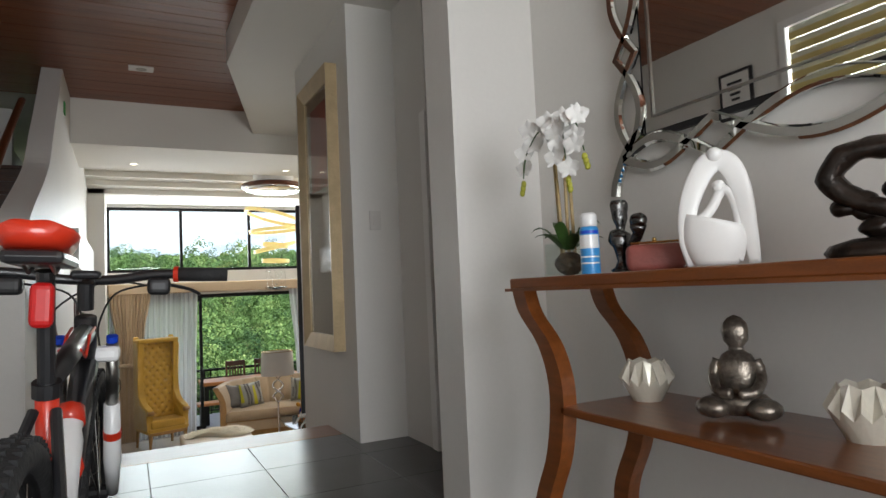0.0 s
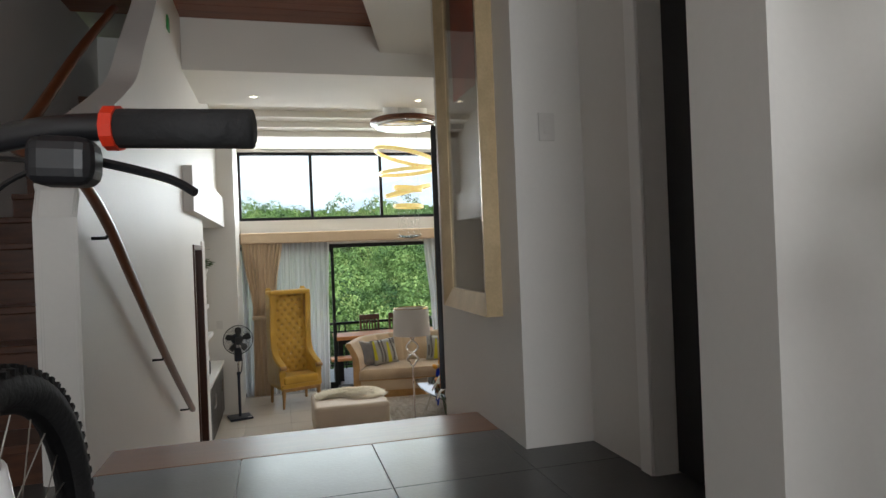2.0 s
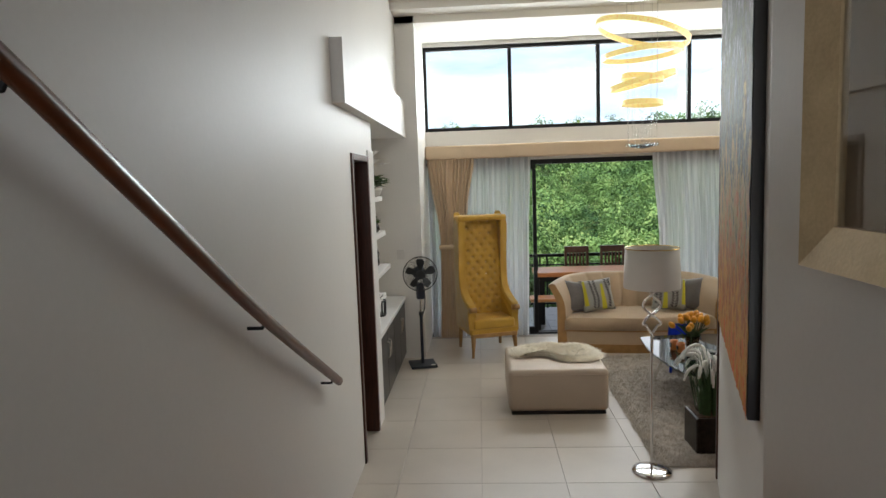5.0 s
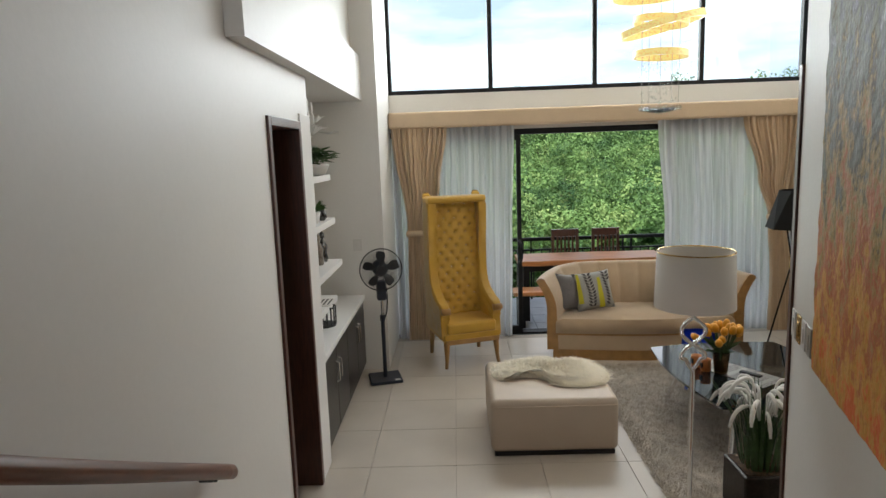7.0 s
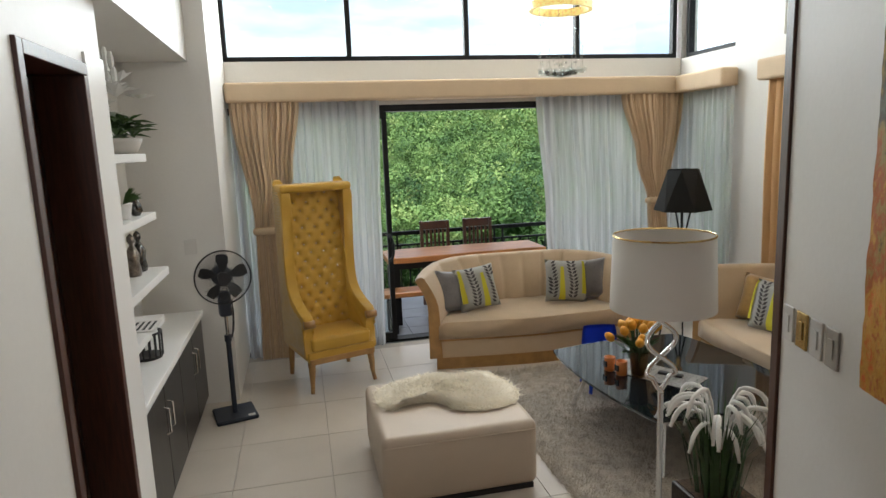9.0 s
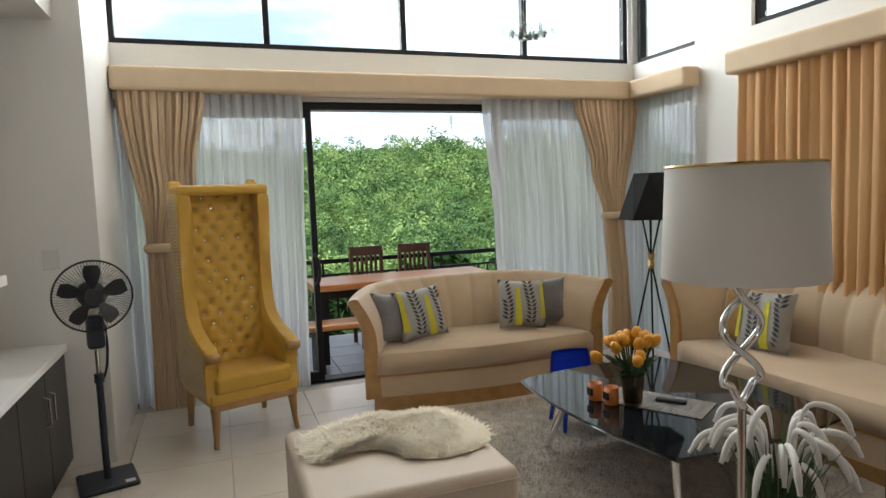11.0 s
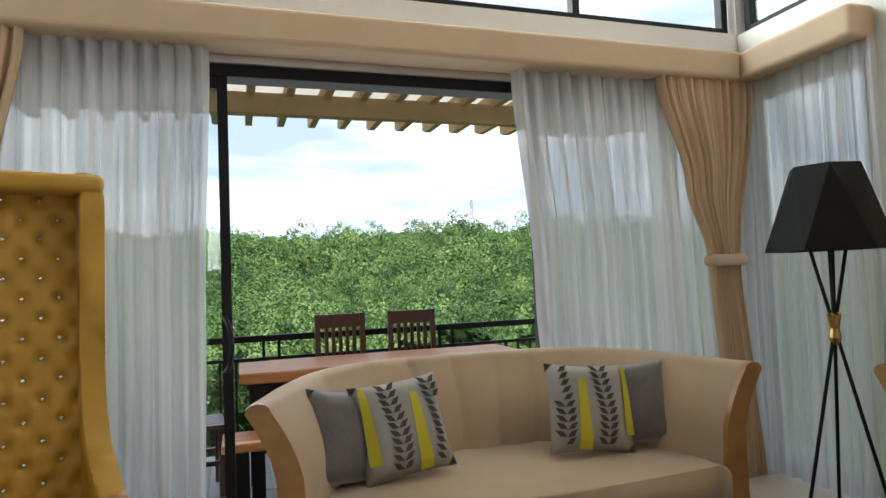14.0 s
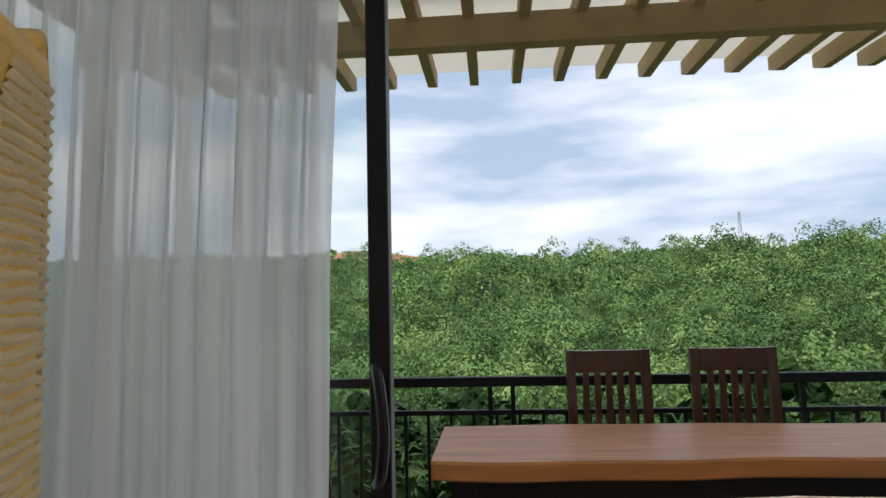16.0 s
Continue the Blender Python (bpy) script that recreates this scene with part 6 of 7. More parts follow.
# ---- things on the console ----
CT = 2.335
rng = random.Random(9)
orc = thing("orchid", "white artificial orchids with bamboo canes in a glass cube", "flowers", pose(1.37, 1.75, CT))
rows = [[(s * x, s * y, z) for x, y in ((-1, -1), (1, -1), (1, 1), (-1, 1))] for s, z in ((0.058, 0.0), (0.058, 0.115), (0.054, 0.115), (0.054, 0.006))]
part("glass_pot", grid_surface(bmesh.new(), rows, True, True), GLASS, orc)
bm = ball(bmesh.new(), (0, 0, 0.045), 0.05, 0.05, 0.042, 14, 10)
for v in bm.verts:
    v.co += 0.006 * Vector((noise.noise(v.co * 60), noise.noise(v.co * 55), noise.noise(v.co * 50)))
part("moss", bm, MOSS, orc, "brown moss")
for k in range(4):
    x, y = rng.uniform(-0.02, 0.02), rng.uniform(-0.02, 0.02)
    part("cane", tube(bmesh.new(), [(x, y, 0.05), (x * 1.3, y * 1.5 + 0.008 * k, 0.55 - 0.05 * k)], 0.006, 6), STEMB, orc)
for k in range(9):
    a = k * 0.7 + 0.2
    c, s = math.cos(a), math.sin(a)
    rows = []
    for i in range(7):
        t = i / 6
        w = 0.022 * math.sin(math.pi * (0.12 + 0.88 * t) ** 0.8)
        r = 0.02 + 0.11 * t
        z = 0.09 + 0.10 * math.sin(t * 2.2) * (0.7 + 0.3 * math.sin(k * 3))
        rows.append([(r * c - q * s, r * s + q * c, z + abs(q) * 0.3) for q in (-w, 0, w)])
    part("leaf", grid_surface(bmesh.new(), rows), LEAF, orc, "", True)


def bloom(c, r, face):
    bm = bmesh.new()
    q = face.to_track_quat("Z", "Y").to_matrix().to_4x4()
    for k, (w, l_) in enumerate(((0.55, 1.0), (0.9, 1.0), (0.5, 0.95), (0.5, 0.95), (0.9, 1.0))):
        a = math.pi / 2 + k * 2 * math.pi / 5
        rows = []
        for i in range(5):
            t = i / 4
            hw = r * w * 0.62 * math.sin(math.pi * min(0.97, 0.1 + 0.82 * t))
            rr = r * l_ * t
            rows.append([(rr * math.cos(a) - u * hw * math.sin(a), rr * math.sin(a) + u * hw * math.cos(a), 0.25 * r * t * t * (1 - 0.6 * abs(u))) for u in (-1, -0.5, 0, 0.5, 1)])
        grid_surface(bm, rows)
    bm.transform(Matrix.Translation(c) @ q)
    return bm


for sp in range(3):
    side = (-1, 1, -0.5)[sp]
    pts = spline([(0, 0, 0.45), (0.0 - 0.01 * sp, side * 0.03, 0.53), (-0.03, side * 0.09, 0.55 - 0.02 * sp), (-0.05, side * 0.15, 0.48 - 0.03 * sp), (-0.05, side * 0.175, 0.40 - 0.03 * sp)], 5)
    part("stem", tube(bmesh.new(), pts, 0.0025, 5), GRASSB, orc)
    for k in range(8):
        p = pts[min(len(pts) - 1, 3 + 2 * k)] + Vector((rng.uniform(-0.03, 0.01), rng.uniform(-0.02, 0.02), rng.uniform(-0.03, 0.02)))
        part("bloom", bloom(p, 0.040, Vector((-0.8 + rng.uniform(-0.3, 0.3), -0.6 + rng.uniform(-0.4, 0.4), 0.1))), PETAL, orc, "", True)
    for k in range(3):
        p = pts[-1] + Vector((0, side * 0.006 * k, -0.02 - 0.016 * k))
        part("bud", ball(bmesh.new(), p, 0.010, 0.010, 0.014, 8, 6), mat("bud_yellow_green", (0.42, 0.42, 0.04), 0.5) if sp == 0 and k == 0 else bpy.data.materials["bud_yellow_green"], orc, "yellow-green bud", True)

sc = thing("spray_can", "blue and white disinfectant spray can on the console", "spray can", pose(1.34, 1.60, CT))
part("body", lathe(bmesh.new(), [(0.0, 0), (0.030, 0), (0.031, 0.005), (0.031, 0.145), (0.027, 0.155), (0.0, 0.156)], 24), SPRAYB, sc, "", True)
part("cap", lathe(bmesh.new(), [(0.027, 0.155), (0.028, 0.16), (0.027, 0.192), (0.02, 0.2), (0.0, 0.2)], 24), WHITEP, sc, "white cap", True)
for z0, z1, mt in ((0.085, 0.128, WHITEP), (0.132, 0.142, BLUEP), (0.035, 0.04, WHITEP), (0.055, 0.06, WHITEP)):
    rows = [[(0.0315 * math.cos(a), 0.0315 * math.sin(a), z) for a in [math.radians(150 + 12 * i) for i in range(13)]] for z in (z0, z1)]
    part("label_band", grid_surface(bmesh.new(), rows), mt, sc)

bu = bmesh.new()
lathe(bu, [(0.04, 0), (0.045, 0.012), (0.03, 0.02), (0.018, 0.04), (0.028, 0.075), (0.045, 0.11), (0.035, 0.125), (0.016, 0.135), (0.018, 0.15), (0.03, 0.175), (0.03, 0.195), (0.033, 0.20), (0.034, 0.222), (0.028, 0.232), (0.0, 0.236)], 16, (0, 0, 0), 0.9, 0.75)
tube(bu, spline([(0, -0.03, 0.03), (0, -0.05, 0.08), (0, -0.075, 0.12), (-0.005, -0.085, 0.155)], 4), [0.012] * 4 + [0.016] * 5 + [0.022, 0.026, 0.022, 0.012], 10)
ball(bu, (-0.005, -0.085, 0.158), 0.024, 0.03, 0.026)
ball(bu, (0, 0.03, 0.115), 0.02, 0.022, 0.03)
for v in bu.verts:
    v.co += 0.004 * Vector((noise.noise(v.co * 40), noise.noise(v.co * 43), noise.noise(v.co * 47)))
tagged(part("bust_statue", bu, PEWTER, None, "", True, pose(1.41, 1.53, CT)), "pewter-coloured abstract bust statuette on the console", "statue")

pu = thing("purse", "small rose-brown leather clasp purse lying on the console", "purse", pose(1.42, 1.40, CT, 0, 0, -50))
bm = box(-0.085, 0.085, -0.03, 0.03, 0.0, 0.085, bev=0.024, seg=4)
for v in bm.verts:
    v.co.y *= 1.0 - 0.45 * v.co.z / 0.085
    v.co.z += 0.004 * noise.noise(v.co * 40)
part("body", bm, LEATH, pu, "", True)
part("clasp", tube(bmesh.new(), [(-0.07, 0, 0.088), (0.07, 0, 0.088)], 0.004, 6), BRASS, pu)
part("clasp_knob", ball(bmesh.new(), (0, 0, 0.096), 0.007), BRASS, pu, "", True)
part("strap", tube(bmesh.new(), spline([(0.08, -0.02, 0.06), (0.10, -0.035, 0.05), (0.095, -0.04, 0.01), (0.07, -0.04, 0.006)], 4), 0.006, 6, flat=0.4), LEATH, pu)

# white mother-and-child figure: one plain shape
wf = bmesh.new()
outer = spline([(-0.085, 0.0, 0), (-0.10, 0.08, 0), (-0.085, 0.17, 0), (-0.045, 0.25, 0), (-0.005, 0.285, 0), (0.04, 0.27, 0), (0.07, 0.20, 0), (0.085, 0.10, 0), (0.095, 0.0, 0)], 5)
tube(wf, [(0.012 * math.sin(3 * p.y / 0.285), p.x * 0.86, p.y) for p in outer], [0.014 + 0.018 * math.sin(math.pi * i / (len(outer) - 1)) for i in range(len(outer))], 12, flat=0.27)
rows = []
for i in range(11):
    t = i / 10
    z = 0.0 + 0.125 * t
    w = 0.075 * (0.5 + 0.62 * math.sin(math.pi * min(1, 0.12 + 0.6 * t)))
    rows.append([(0.042 * math.sin(2 * math.pi * j / 20) * (0.7 + 0.4 * t), -0.015 + w * math.cos(2 * math.pi * j / 20), z + (0.02 * math.cos(2 * math.pi * j / 20) * -t)) for j in range(20)])
grid_surface(wf, rows, True, True)
tube(wf, spline([(0, -0.075, 0.10), (0, -0.02, 0.15), (0, 0.01, 0.20), (0, 0.035, 0.19), (0, 0.05, 0.13), (0, 0.05, 0.05), (0, 0.04, 0.01)], 5), 0.014, 10)
ball(wf, (0, 0.005, 0.215), 0.018)
ball(wf, (0, 0.0, 0.302), 0.022)
wf.transform(Matrix.Rotation(radians(220), 4, "Z"))
tagged(part("abstract_figure", wf, WHITECER, None, "", True, pose(1.45, 1.19, CT + 0.008)), "white ceramic abstract mother and child figure", "statue")

bz = bmesh.new()
lathe(bz, [(0.09, 0), (0.095, 0.012), (0.085, 0.03), (0.05, 0.04), (0.0, 0.04)], 12, (0, 0, 0), 0.6, 1.0)
for a in range(7):
    b_ = a * 0.9
    ball(bz, (0.02 * math.cos(b_), 0.06 * math.sin(b_ * 1.3), 0.06 + 0.012 * a), 0.022, 0.03, 0.022)
arch = spline([(0, 0.06, 0.04), (0, 0.02, 0.09), (0, -0.03, 0.12), (0, -0.08, 0.17), (0, -0.04, 0.215), (0, 0.02, 0.225), (0, 0.07, 0.20), (0, 0.12, 0.15), (0, 0.125, 0.12)], 5)
tube(bz, arch, [0.012 + 0.014 * math.sin(math.pi * min(1, 1.15 * i / len(arch))) for i in range(len(arch))], 9)
tube(bz, spline([(0, 0.03, 0.22), (0.01, 0.045, 0.19), (0.01, 0.05, 0.165)], 3), 0.010, 7)
for v in bz.verts:
    v.co += 0.008 * Vector((noise.noise(v.co * 28), noise.noise(v.co * 25 + Vector((3, 3, 3))), noise.noise(v.co * 30)))
tagged(part("bronze_sculpture", bz, BRONZE, None, "", True, pose(1.48, 0.80, CT, 0, 0, 205) @ Matrix.Diagonal((1.1, 1.1, 1.1, 1))), "dark bronze leaping animal sculpture on a base", "statue")

bd = bmesh.new()
ball(bd, (0, 0, 0.04), 0.05, 0.08, 0.036, 18, 10)
ball(bd, (-0.03, 0.06, 0.03), 0.045, 0.045, 0.028)
ball(bd, (-0.03, -0.06, 0.03), 0.045, 0.045, 0.028)
lathe(bd, [(0.042, 0.06), (0.046, 0.10), (0.05, 0.14), (0.035, 0.165), (0.02, 0.175), (0.02, 0.185), (0.031, 0.20), (0.034, 0.225), (0.03, 0.245), (0.018, 0.26), (0.0, 0.268)], 18, (0, 0, 0), 0.8, 1.0)
for s in (-1, 1):
    tube(bd, spline([(0, s * 0.045, 0.15), (-0.01, s * 0.058, 0.11), (-0.045, s * 0.045, 0.075), (-0.06, s * 0.01, 0.07)], 4), 0.014, 8)
for v in bd.verts:
    v.co += 0.003 * Vector((noise.noise(v.co * 60), noise.noise(v.co * 63), 0))
tagged(part("seated_statue", bd, SILVERED, None, "", True, pose(1.43, 1.15, 1.937 + 0.004, 0, 0, 30)), "silver-glazed seated meditating statue on the console shelf", "statue")


def faceted_pot(m):
    n = 14
    bm = bmesh.new()
    r_lo = [bm.verts.new((0.045 * math.cos(2 * math.pi * k / n), 0.045 * math.sin(2 * math.pi * k / n), 0)) for k in range(n)]
    r_m = [bm.verts.new(((0.086 if k % 2 else 0.072) * math.cos(math.pi * k / n), (0.086 if k % 2 else 0.072) * math.sin(math.pi * k / n), 0.062 + (0.012 if k % 2 else -0.012))) for k in range(2 * n)]
    r_hi = [bm.verts.new((0.055 * math.cos(2 * math.pi * (k + 0.5) / n), 0.055 * math.sin(2 * math.pi * (k + 0.5) / n), 0.128 - 0.010 * (k % 2))) for k in range(n)]
    r_in = [bm.verts.new((0.045 * math.cos(2 * math.pi * (k + 0.5) / n), 0.045 * math.sin(2 * math.pi * (k + 0.5) / n), 0.10)) for k in range(n)]
    for k in range(n):
        a, b, c = r_m[2 * k], r_m[2 * k + 1], r_m[(2 * k + 2) % (2 * n)]
        bm.faces.new((r_lo[k], b, a))
        bm.faces.new((r_lo[k], r_lo[(k + 1) % n], b))
        bm.faces.new((r_lo[(k + 1) % n], c, b))
        bm.faces.new((a, b, r_hi[k]))
        bm.faces.new((b, c, r_hi[k]))
        bm.faces.new((c, r_hi[(k + 1) % n], r_hi[k]))
        bm.faces.new((r_hi[k], r_hi[(k + 1) % n], r_in[(k + 1) % n], r_in[k]))
    bm.faces.new(r_lo)
    bm.faces.new(r_in)
    return tagged(part("faceted_vase", bm, PEARL, None, "", False, m), "pearl white faceted round vase on the console shelf", "vase", "faceted vases")


faceted_pot(pose(1.45, 1.50, 1.937))
faceted_pot(pose(1.45, 0.84, 1.937, 0, 0, 9))
ol = thing("power_outlet", "white double power outlet on the wall", "power outlet", pose(1.75, 1.42, 1.78))
part("plate", box(-0.010, 0, -0.06, 0.06, -0.035, 0.035, bev=0.003), PLATE, ol)
part("socket", box(-0.013, -0.0105, -0.04, -0.01, -0.015, 0.015), PLATE, ol)
part("socket", box(-0.013, -0.0105, 0.01, 0.04, -0.015, 0.015), PLATE, ol)
fp = thing("framed_print", "small black-framed lettered print on the wall", "picture", pose(-1.45, 3.72, 3.92))
part("frame", box(0, 0.02, -0.17, 0.17, -0.22, 0.22, bev=0.003), BLACKP, fp)
part("print", box(0.0205, 0.022, -0.14, 0.14, -0.19, 0.19), PAPER, fp)
for k in range(4):
    part("text_bar", box(0.0225, 0.0235, -0.07 + 0.01 * k, 0.08 - 0.012 * k, 0.10 - k * 0.05, 0.125 - k * 0.05), INK, fp)
part("flower_print", box(0.0225, 0.0235, -0.12, 0.10, -0.17, -0.12), PICRED, fp)
sg = thing("wall_sign", "small green sign on the stairwell wall", "sign", pose(-0.52, 6.95, 4.22))
part("board", box(0.0, 0.012, -0.05, 0.05, -0.06, 0.06, bev=0.003), mat("sign_green", (0.02, 0.30, 0.06), 0.5), sg)

# ---- mountain bike ----
bi = thing("mountain_bike", "black, red and white mountain bike leaning in the foyer", "bicycle", pose(-0.195, 1.19, LAND, 0, 2.5, -3.2) @ Matrix.Diagonal((1.07, 1.07, 1.135, 1)))
WB, WR = 1.07, 0.318


def wheel(y, name):
    rim = part(name, tube(bmesh.new(), [(0, y + (WR - 0.02) * math.cos(k * math.pi / 24), 0.345 + (WR - 0.02) * math.sin(k * math.pi / 24)) for k in range(48)], 0.013, 8, True), BLACK, bi, "", True)
    part("tyre", tube(bmesh.new(), [(0, y + WR * math.cos(k * math.pi / 24), 0.345 + WR * math.sin(k * math.pi / 24)) for k in range(48)], 0.028, 12, True), RUBBER, rim, "knobbly black tyre", True)
    bm = bmesh.new()
    for k in range(84):
        a = k * 2 * math.pi / 84
        for s in (-0.017, 0.0, 0.017):
            aa = a + (0.03 if s == 0 else 0)
            rr = WR + 0.0275 - abs(s) * 0.35
            c, n_ = math.cos(aa), math.sin(aa)
            m_ = Matrix.Translation((s, y + rr * c, 0.345 + rr * n_)) @ Matrix.Rotation(aa, 4, "X")
            r_ = bmesh.ops.create_cube(bm, size=1.0, matrix=m_ @ Matrix.Diagonal((0.011, 0.009, 0.011, 1)))
    kn = part("tread_knobs", bm, RUBBER, rim)
    kn["kind"] = "stuff"
    part("hub", tube(bmesh.new(), [(-0.05, y, 0.345), (0.05, y, 0.345)], 0.022, 12), BLACK, rim)
    for k in range(28):
        a = k * 2 * math.pi / 28
        s = 0.03 if k % 2 else -0.03
        part("spoke", tube(bmesh.new(), [(s, y + 0.022 * math.cos(a + 1.2), 0.345 + 0.022 * math.sin(a + 1.2)), (0, y + 0.29 * math.cos(a), 0.345 + 0.29 * math.sin(a))], 0.0012, 3), STEEL, rim)
    rows = [[(q, y + r * math.cos(k * math.pi / 16), 0.345 + r * math.sin(k * math.pi / 16)) for r, q in ((0.05, -0.044), (0.08, -0.044), (0.08, -0.042), (0.05, -0.042))] for k in range(33)]
    part("brake_disc", grid_surface(bmesh.new(), rows, True), STEEL, rim)
    return rim


wheel(0.0, "rear_wheel")
wheel(WB, "front_wheel")
BIKEB = mat("matt_black_paint", (0.016, 0.016, 0.018), 0.35, var=0.1, bump=0, coat=0.3)
P = {"bb": (0, 0.42, 0.32), "seat": (0, 0.27, 0.73), "head_lo": (0, 0.86, 0.70), "head_hi": (0, 0.815, 0.84)}
part("seat_tube", tube(bmesh.new(), [P["bb"], P["seat"]], 0.020, 12), RED, bi, "red seat tube", True)
part("top_tube", tube(bmesh.new(), [P["seat"], (0, 0.81, 0.80)], [0.019, 0.026], 12), BIKEB, bi, "", True)
part("down_tube", tube(bmesh.new(), [P["bb"], (0, 0.85, 0.72)], [0.026, 0.032], 12), BIKEB, bi, "", True)
part("head_tube", tube(bmesh.new(), [P["head_lo"], P["head_hi"]], 0.027, 12), BIKEB, bi, "", True)
for s in (-1, 1):
    part("chain_stay", tube(bmesh.new(), [(s * 0.025, 0.40, 0.32), (s * 0.055, 0.22, 0.335), (s * 0.06, 0.0, 0.345)], 0.011, 8), BIKEB, bi)
    part("seat_stay", tube(bmesh.new(), [(s * 0.018, 0.26, 0.69), (s * 0.05, 0.12, 0.56), (s * 0.062, 0.0, 0.345)], 0.010, 8), BIKEB, bi)
    part("fork_stanchion", tube(bmesh.new(), [(s * 0.062, 0.86, 0.77), (s * 0.062, 0.93, 0.60)], 0.016, 12), STEEL, bi, "bare metal stanchion", True)
    part("fork_lower", tube(bmesh.new(), [(s * 0.062, 0.925, 0.61), (s * 0.064, 0.99, 0.45), (s * 0.062, WB, 0.345)], [0.021, 0.024, 0.016], 12), WHITEP, bi, "white fork lower", True)
    part("fork_band", tube(bmesh.new(), [(s * 0.0635, 0.955, 0.535), (s * 0.0635, 0.964, 0.515)], 0.0245, 12), RED, bi)
    part("fork_cap", tube(bmesh.new(), [(s * 0.062, 0.858, 0.775), (s * 0.062, 0.853, 0.79)], 0.015, 10), BLUEP, bi, "blue cap")
    part("red_stripe", tube(bmesh.new(), [(s * 0.021, 0.55, 0.775), (s * 0.024, 0.62, 0.755), (s * 0.024, 0.68, 0.80), (s * 0.026, 0.78, 0.815)], 0.004, 4), RED, bi)
part("fork_crown", box(-0.082, 0.082, 0.835, 0.885, 0.725, 0.765, bev=0.012), WHITEP, bi, "white fork crown")
part("seat_post", tube(bmesh.new(), [(0, 0.27, 0.72), (0, 0.205, 0.93)], 0.015, 12), BIKEB, bi)
part("seat_clamp", tube(bmesh.new(), [(0, 0.275, 0.715), (0, 0.268, 0.74)], 0.025, 12), BIKEB, bi)
rows = []
for i in range(13):
    t = i / 12
    w = 0.056 * (1 - t) ** 0.8 + 0.016 if t > 0.12 else 0.036 + 0.26 * t
    y = 0.06 + 0.27 * t
    z = 0.972 + 0.012 * (1 - t) ** 2 * 1.5 - 0.01 * math.sin(math.pi * t)
    rows.append([(w * math.cos(math.pi * j / 10), y, z + 0.013 * math.sin(math.pi * j / 10) ** 0.7 - 0.004 * math.exp(-((j - 5) / 1.4) ** 2) * (t < 0.7)) for j in range(11)] + [(-w * 0.7, y, z - 0.02), (w * 0.7, y, z - 0.02)])
part("saddle", grid_surface(bmesh.new(), rows, True, True), RED, bi, "red and black saddle", True)
part("saddle_base", box(-0.045, 0.045, 0.07, 0.27, 0.935, 0.957, bev=0.01), BIKEB, bi)
for s in (-1, 1):
    part("saddle_rail", tube(bmesh.new(), [(s * 0.02, 0.09, 0.945), (s * 0.02, 0.17, 0.925), (s * 0.02, 0.27, 0.95)], 0.0035, 5), STEEL, bi)
part("rear_light", box(-0.019, 0.019, 0.17, 0.195, 0.835, 0.91, bev=0.012, seg=3), mat("red_lens", (0.55, 0.01, 0.01), 0.4, var=0.1, bump=0), bi, "red rear light")
part("stem", tube(bmesh.new(), [(0, 0.808, 0.86), (0, 0.795, 0.905), (0, 0.75, 0.0 + 0.925)][:2] + [(0, 0.79, 0.925)], 0.020, 12), BIKEB, bi)
part("stem_arm", tube(bmesh.new(), [(0, 0.795, 0.905), (0, 0.86, 0.93)], 0.018, 10), BIKEB, bi)
part("handlebar", tube(bmesh.new(), spline([(-0.345, 0.80, 0.95), (-0.18, 0.83, 0.95), (-0.06, 0.86, 0.935), (0.06, 0.86, 0.935), (0.18, 0.83, 0.95), (0.345, 0.80, 0.95)], 5), 0.013, 10), BIKEB, bi, "", True)
part("phone_mount", box(-0.035, 0.035, 0.77, 0.82, 0.935, 0.955, bev=0.008), BLACKP, bi)
for s in (-1, 1):
    part("grip", tube(bmesh.new(), [(s * 0.225, 0.822, 0.95), (s * 0.352, 0.798, 0.95)], 0.0185, 12), RUBBER, bi, "", True)
    part("grip_ring", tube(bmesh.new(), [(s * 0.213, 0.824, 0.95), (s * 0.225, 0.822, 0.95)], 0.021, 12), RED, bi, "red lock ring")
    part("shifter", box(s * 0.175 - 0.03, s * 0.175 + 0.03, 0.80, 0.85, 0.895, 0.94, bev=0.014, seg=3), BLACKP, bi)
    part("brake_lever", tube(bmesh.new(), spline([(s * 0.16, 0.86, 0.93), (s * 0.22, 0.885, 0.92), (s * 0.26, 0.885, 0.91), (s * 0.285, 0.88, 0.897)], 4), 0.007, 7, flat=0.7), BLACKP, bi)
    part("cable", tube(bmesh.new(), spline([(s * 0.16, 0.86, 0.925), (s * 0.06, 0.95, 0.90), (s * 0.02, 0.95, 0.82), (s * 0.03, 0.88, 0.76)], 6), 0.003, 5), BLACKP, bi)
part("cable", tube(bmesh.new(), spline([(0.15, 0.86, 0.92), (0.02, 0.97, 0.93), (-0.10, 0.93, 0.84), (-0.04, 0.86, 0.74)], 6), 0.003, 5), BLACKP, bi)
part("crank", tube(bmesh.new(), [(0.07, 0.42, 0.32), (0.085, 0.55, 0.25)], 0.012, 8), BIKEB, bi)
part("crank", tube(bmesh.new(), [(-0.07, 0.42, 0.32), (-0.085, 0.29, 0.39)], 0.012, 8), BIKEB, bi)
part("pedal", box(0.09, 0.18, 0.51, 0.60, 0.238, 0.262, bev=0.005), BIKEB, bi)
part("pedal", box(-0.18, -0.09, 0.24, 0.33, 0.378, 0.402, bev=0.005), BIKEB, bi)
part("chainring", tube(bmesh.new(), [(0.05, 0.42 + 0.08 * math.cos(k * math.pi / 14), 0.32 + 0.08 * math.sin(k * math.pi / 14)) for k in range(28)], 0.005, 5, True), STEEL, bi)
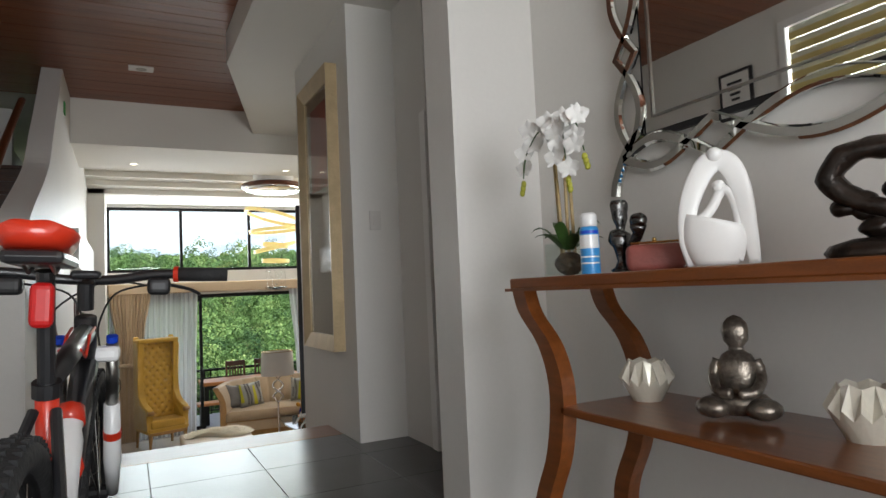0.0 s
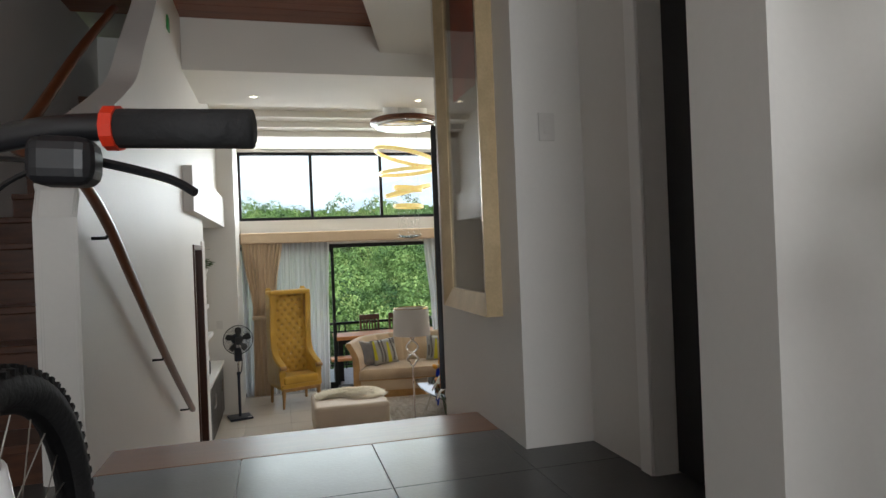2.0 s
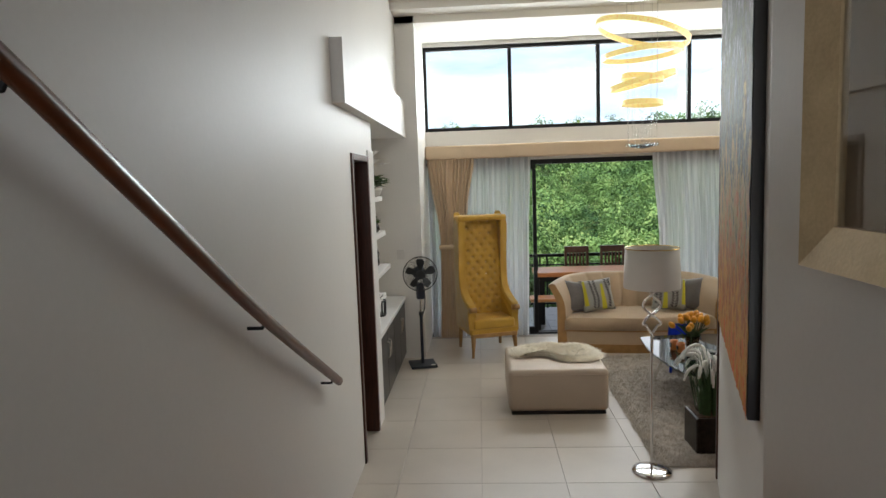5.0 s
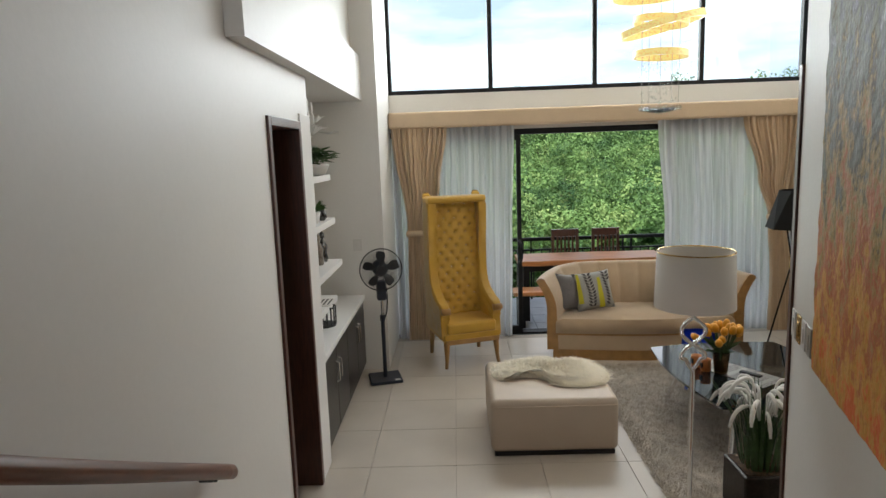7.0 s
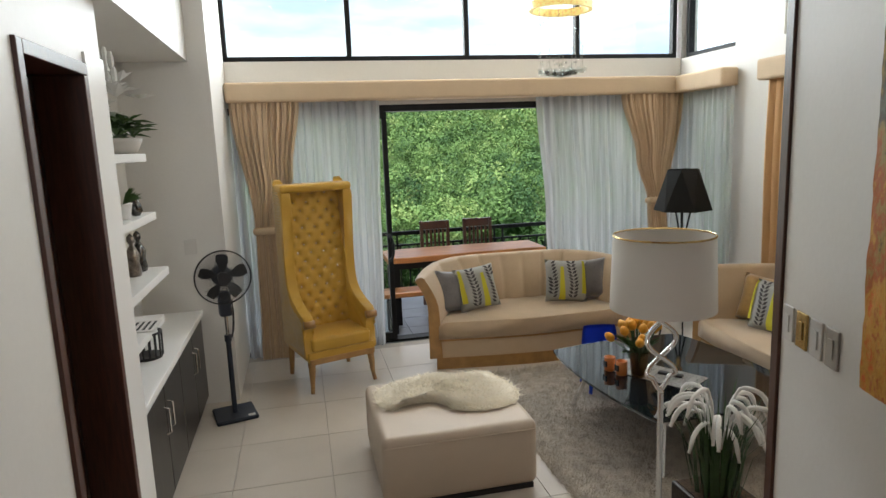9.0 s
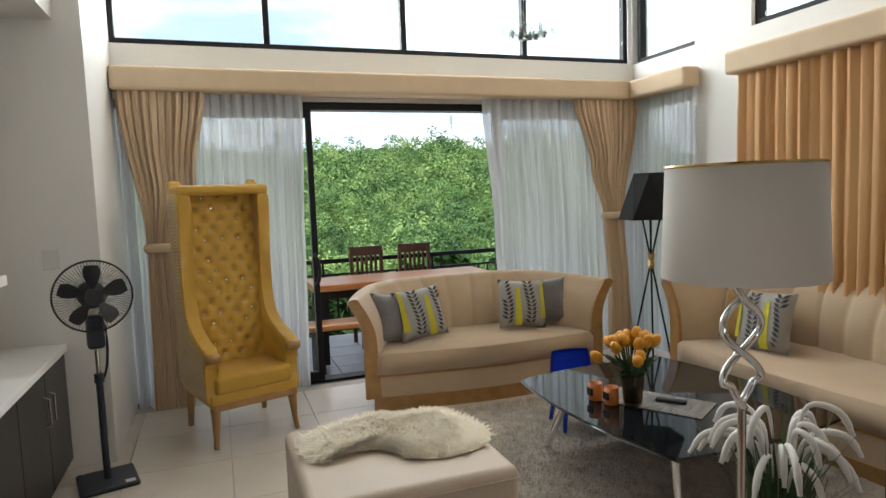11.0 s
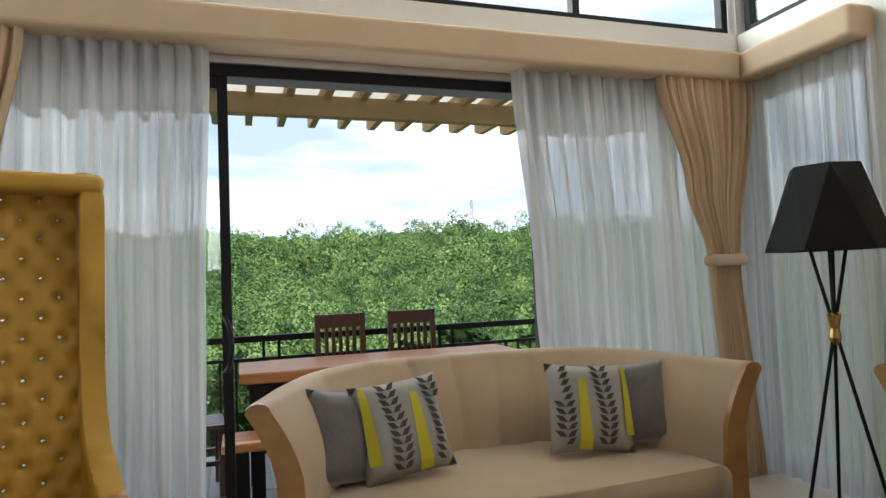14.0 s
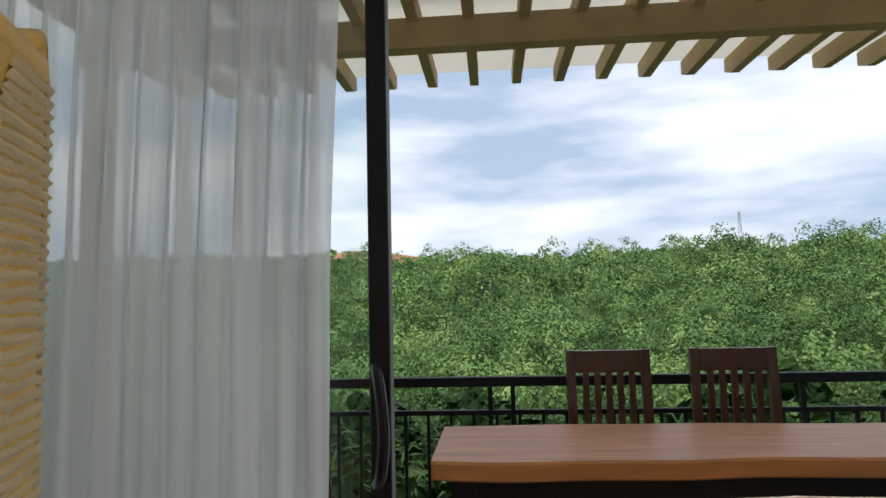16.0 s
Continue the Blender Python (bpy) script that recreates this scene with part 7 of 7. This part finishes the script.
bo = part("water_bottle", tube(bmesh.new(), [(0, 0.475, 0.475), (0, 0.555, 0.585), (0, 0.57, 0.605), (0, 0.585, 0.625), (0, 0.60, 0.645)], [0.034, 0.034, 0.028, 0.033, 0.02], 16), WHITEP, bi, "white bottle", True)
part("bottle_cap", tube(bmesh.new(), [(0, 0.578, 0.616), (0, 0.60, 0.648), (0, 0.606, 0.656)], [0.034, 0.03, 0.012], 16), RED, bo, "red cap", True)
part("bottle_cage", tube(bmesh.new(), [(0.037 * math.cos(a / 6 * math.pi), 0.52 + 0.02 * math.sin(a / 6 * math.pi), 0.535 + 0.03 * math.sin(a / 6 * math.pi)) for a in range(12)], 0.004, 5, True), RED, bi)
part("mudguard", tube(bmesh.new(), [(0, -0.345 * math.cos(0.9 - k * 0.12) * 1.06, 0.345 + 0.365 * math.sin(0.9 - k * 0.12 + 0.35)) for k in range(5)], 0.012, 6), BLACKP, bi)
for z, w_ in ((0.50, 0.10), (0.42, 0.12)):
    part("tyre_lettering", box(0.0275, 0.0285, -0.31, -0.295, z - w_ / 2, z + w_ / 2), WHITEP, bi, "white tyre lettering bars")

# ---- floor tiles ----
fl_ = bpy.data.objects["floor"]
tl_me = box(-0.2985, 0.2985, -0.2985, 0.2985, -0.012, 0.0, bev=0.0015, seg=1)
t0 = part("tile", tl_me, TILE, fl_, "", False, Matrix.Translation((0.086, 8.57, 0)))
for i in range(-2, 8):
    for j in range(-4, 6):
        x, y = 0.086 + i * 0.6, 8.57 + j * 0.6
        if (i, j) != (0, 0) and x < 4.5:
            o = bpy.data.objects.new("tile", t0.data)
            scene.collection.objects.link(o)
            o.parent = fl_
            o.matrix_basis = Matrix.Translation((x, y, 0))
fl_ = bpy.data.objects["floor_landing"]
t1 = part("tile", box(-0.2985, 0.2985, -0.2985, 0.2985, -0.008, 0.0, bev=0.0015, seg=1), DTILE, fl_, "", False, Matrix.Translation((0.40, 4.07, LAND)))
for i in range(-3, 3):
    for j in range(-10, 1):
        x, y = 0.40 + i * 0.6, 4.07 + j * 0.6
        if (i, j) != (0, 0):
            o = bpy.data.objects.new("tile", t1.data)
            scene.collection.objects.link(o)
            o.parent = fl_
            o.matrix_basis = Matrix.Translation((x, y, LAND))
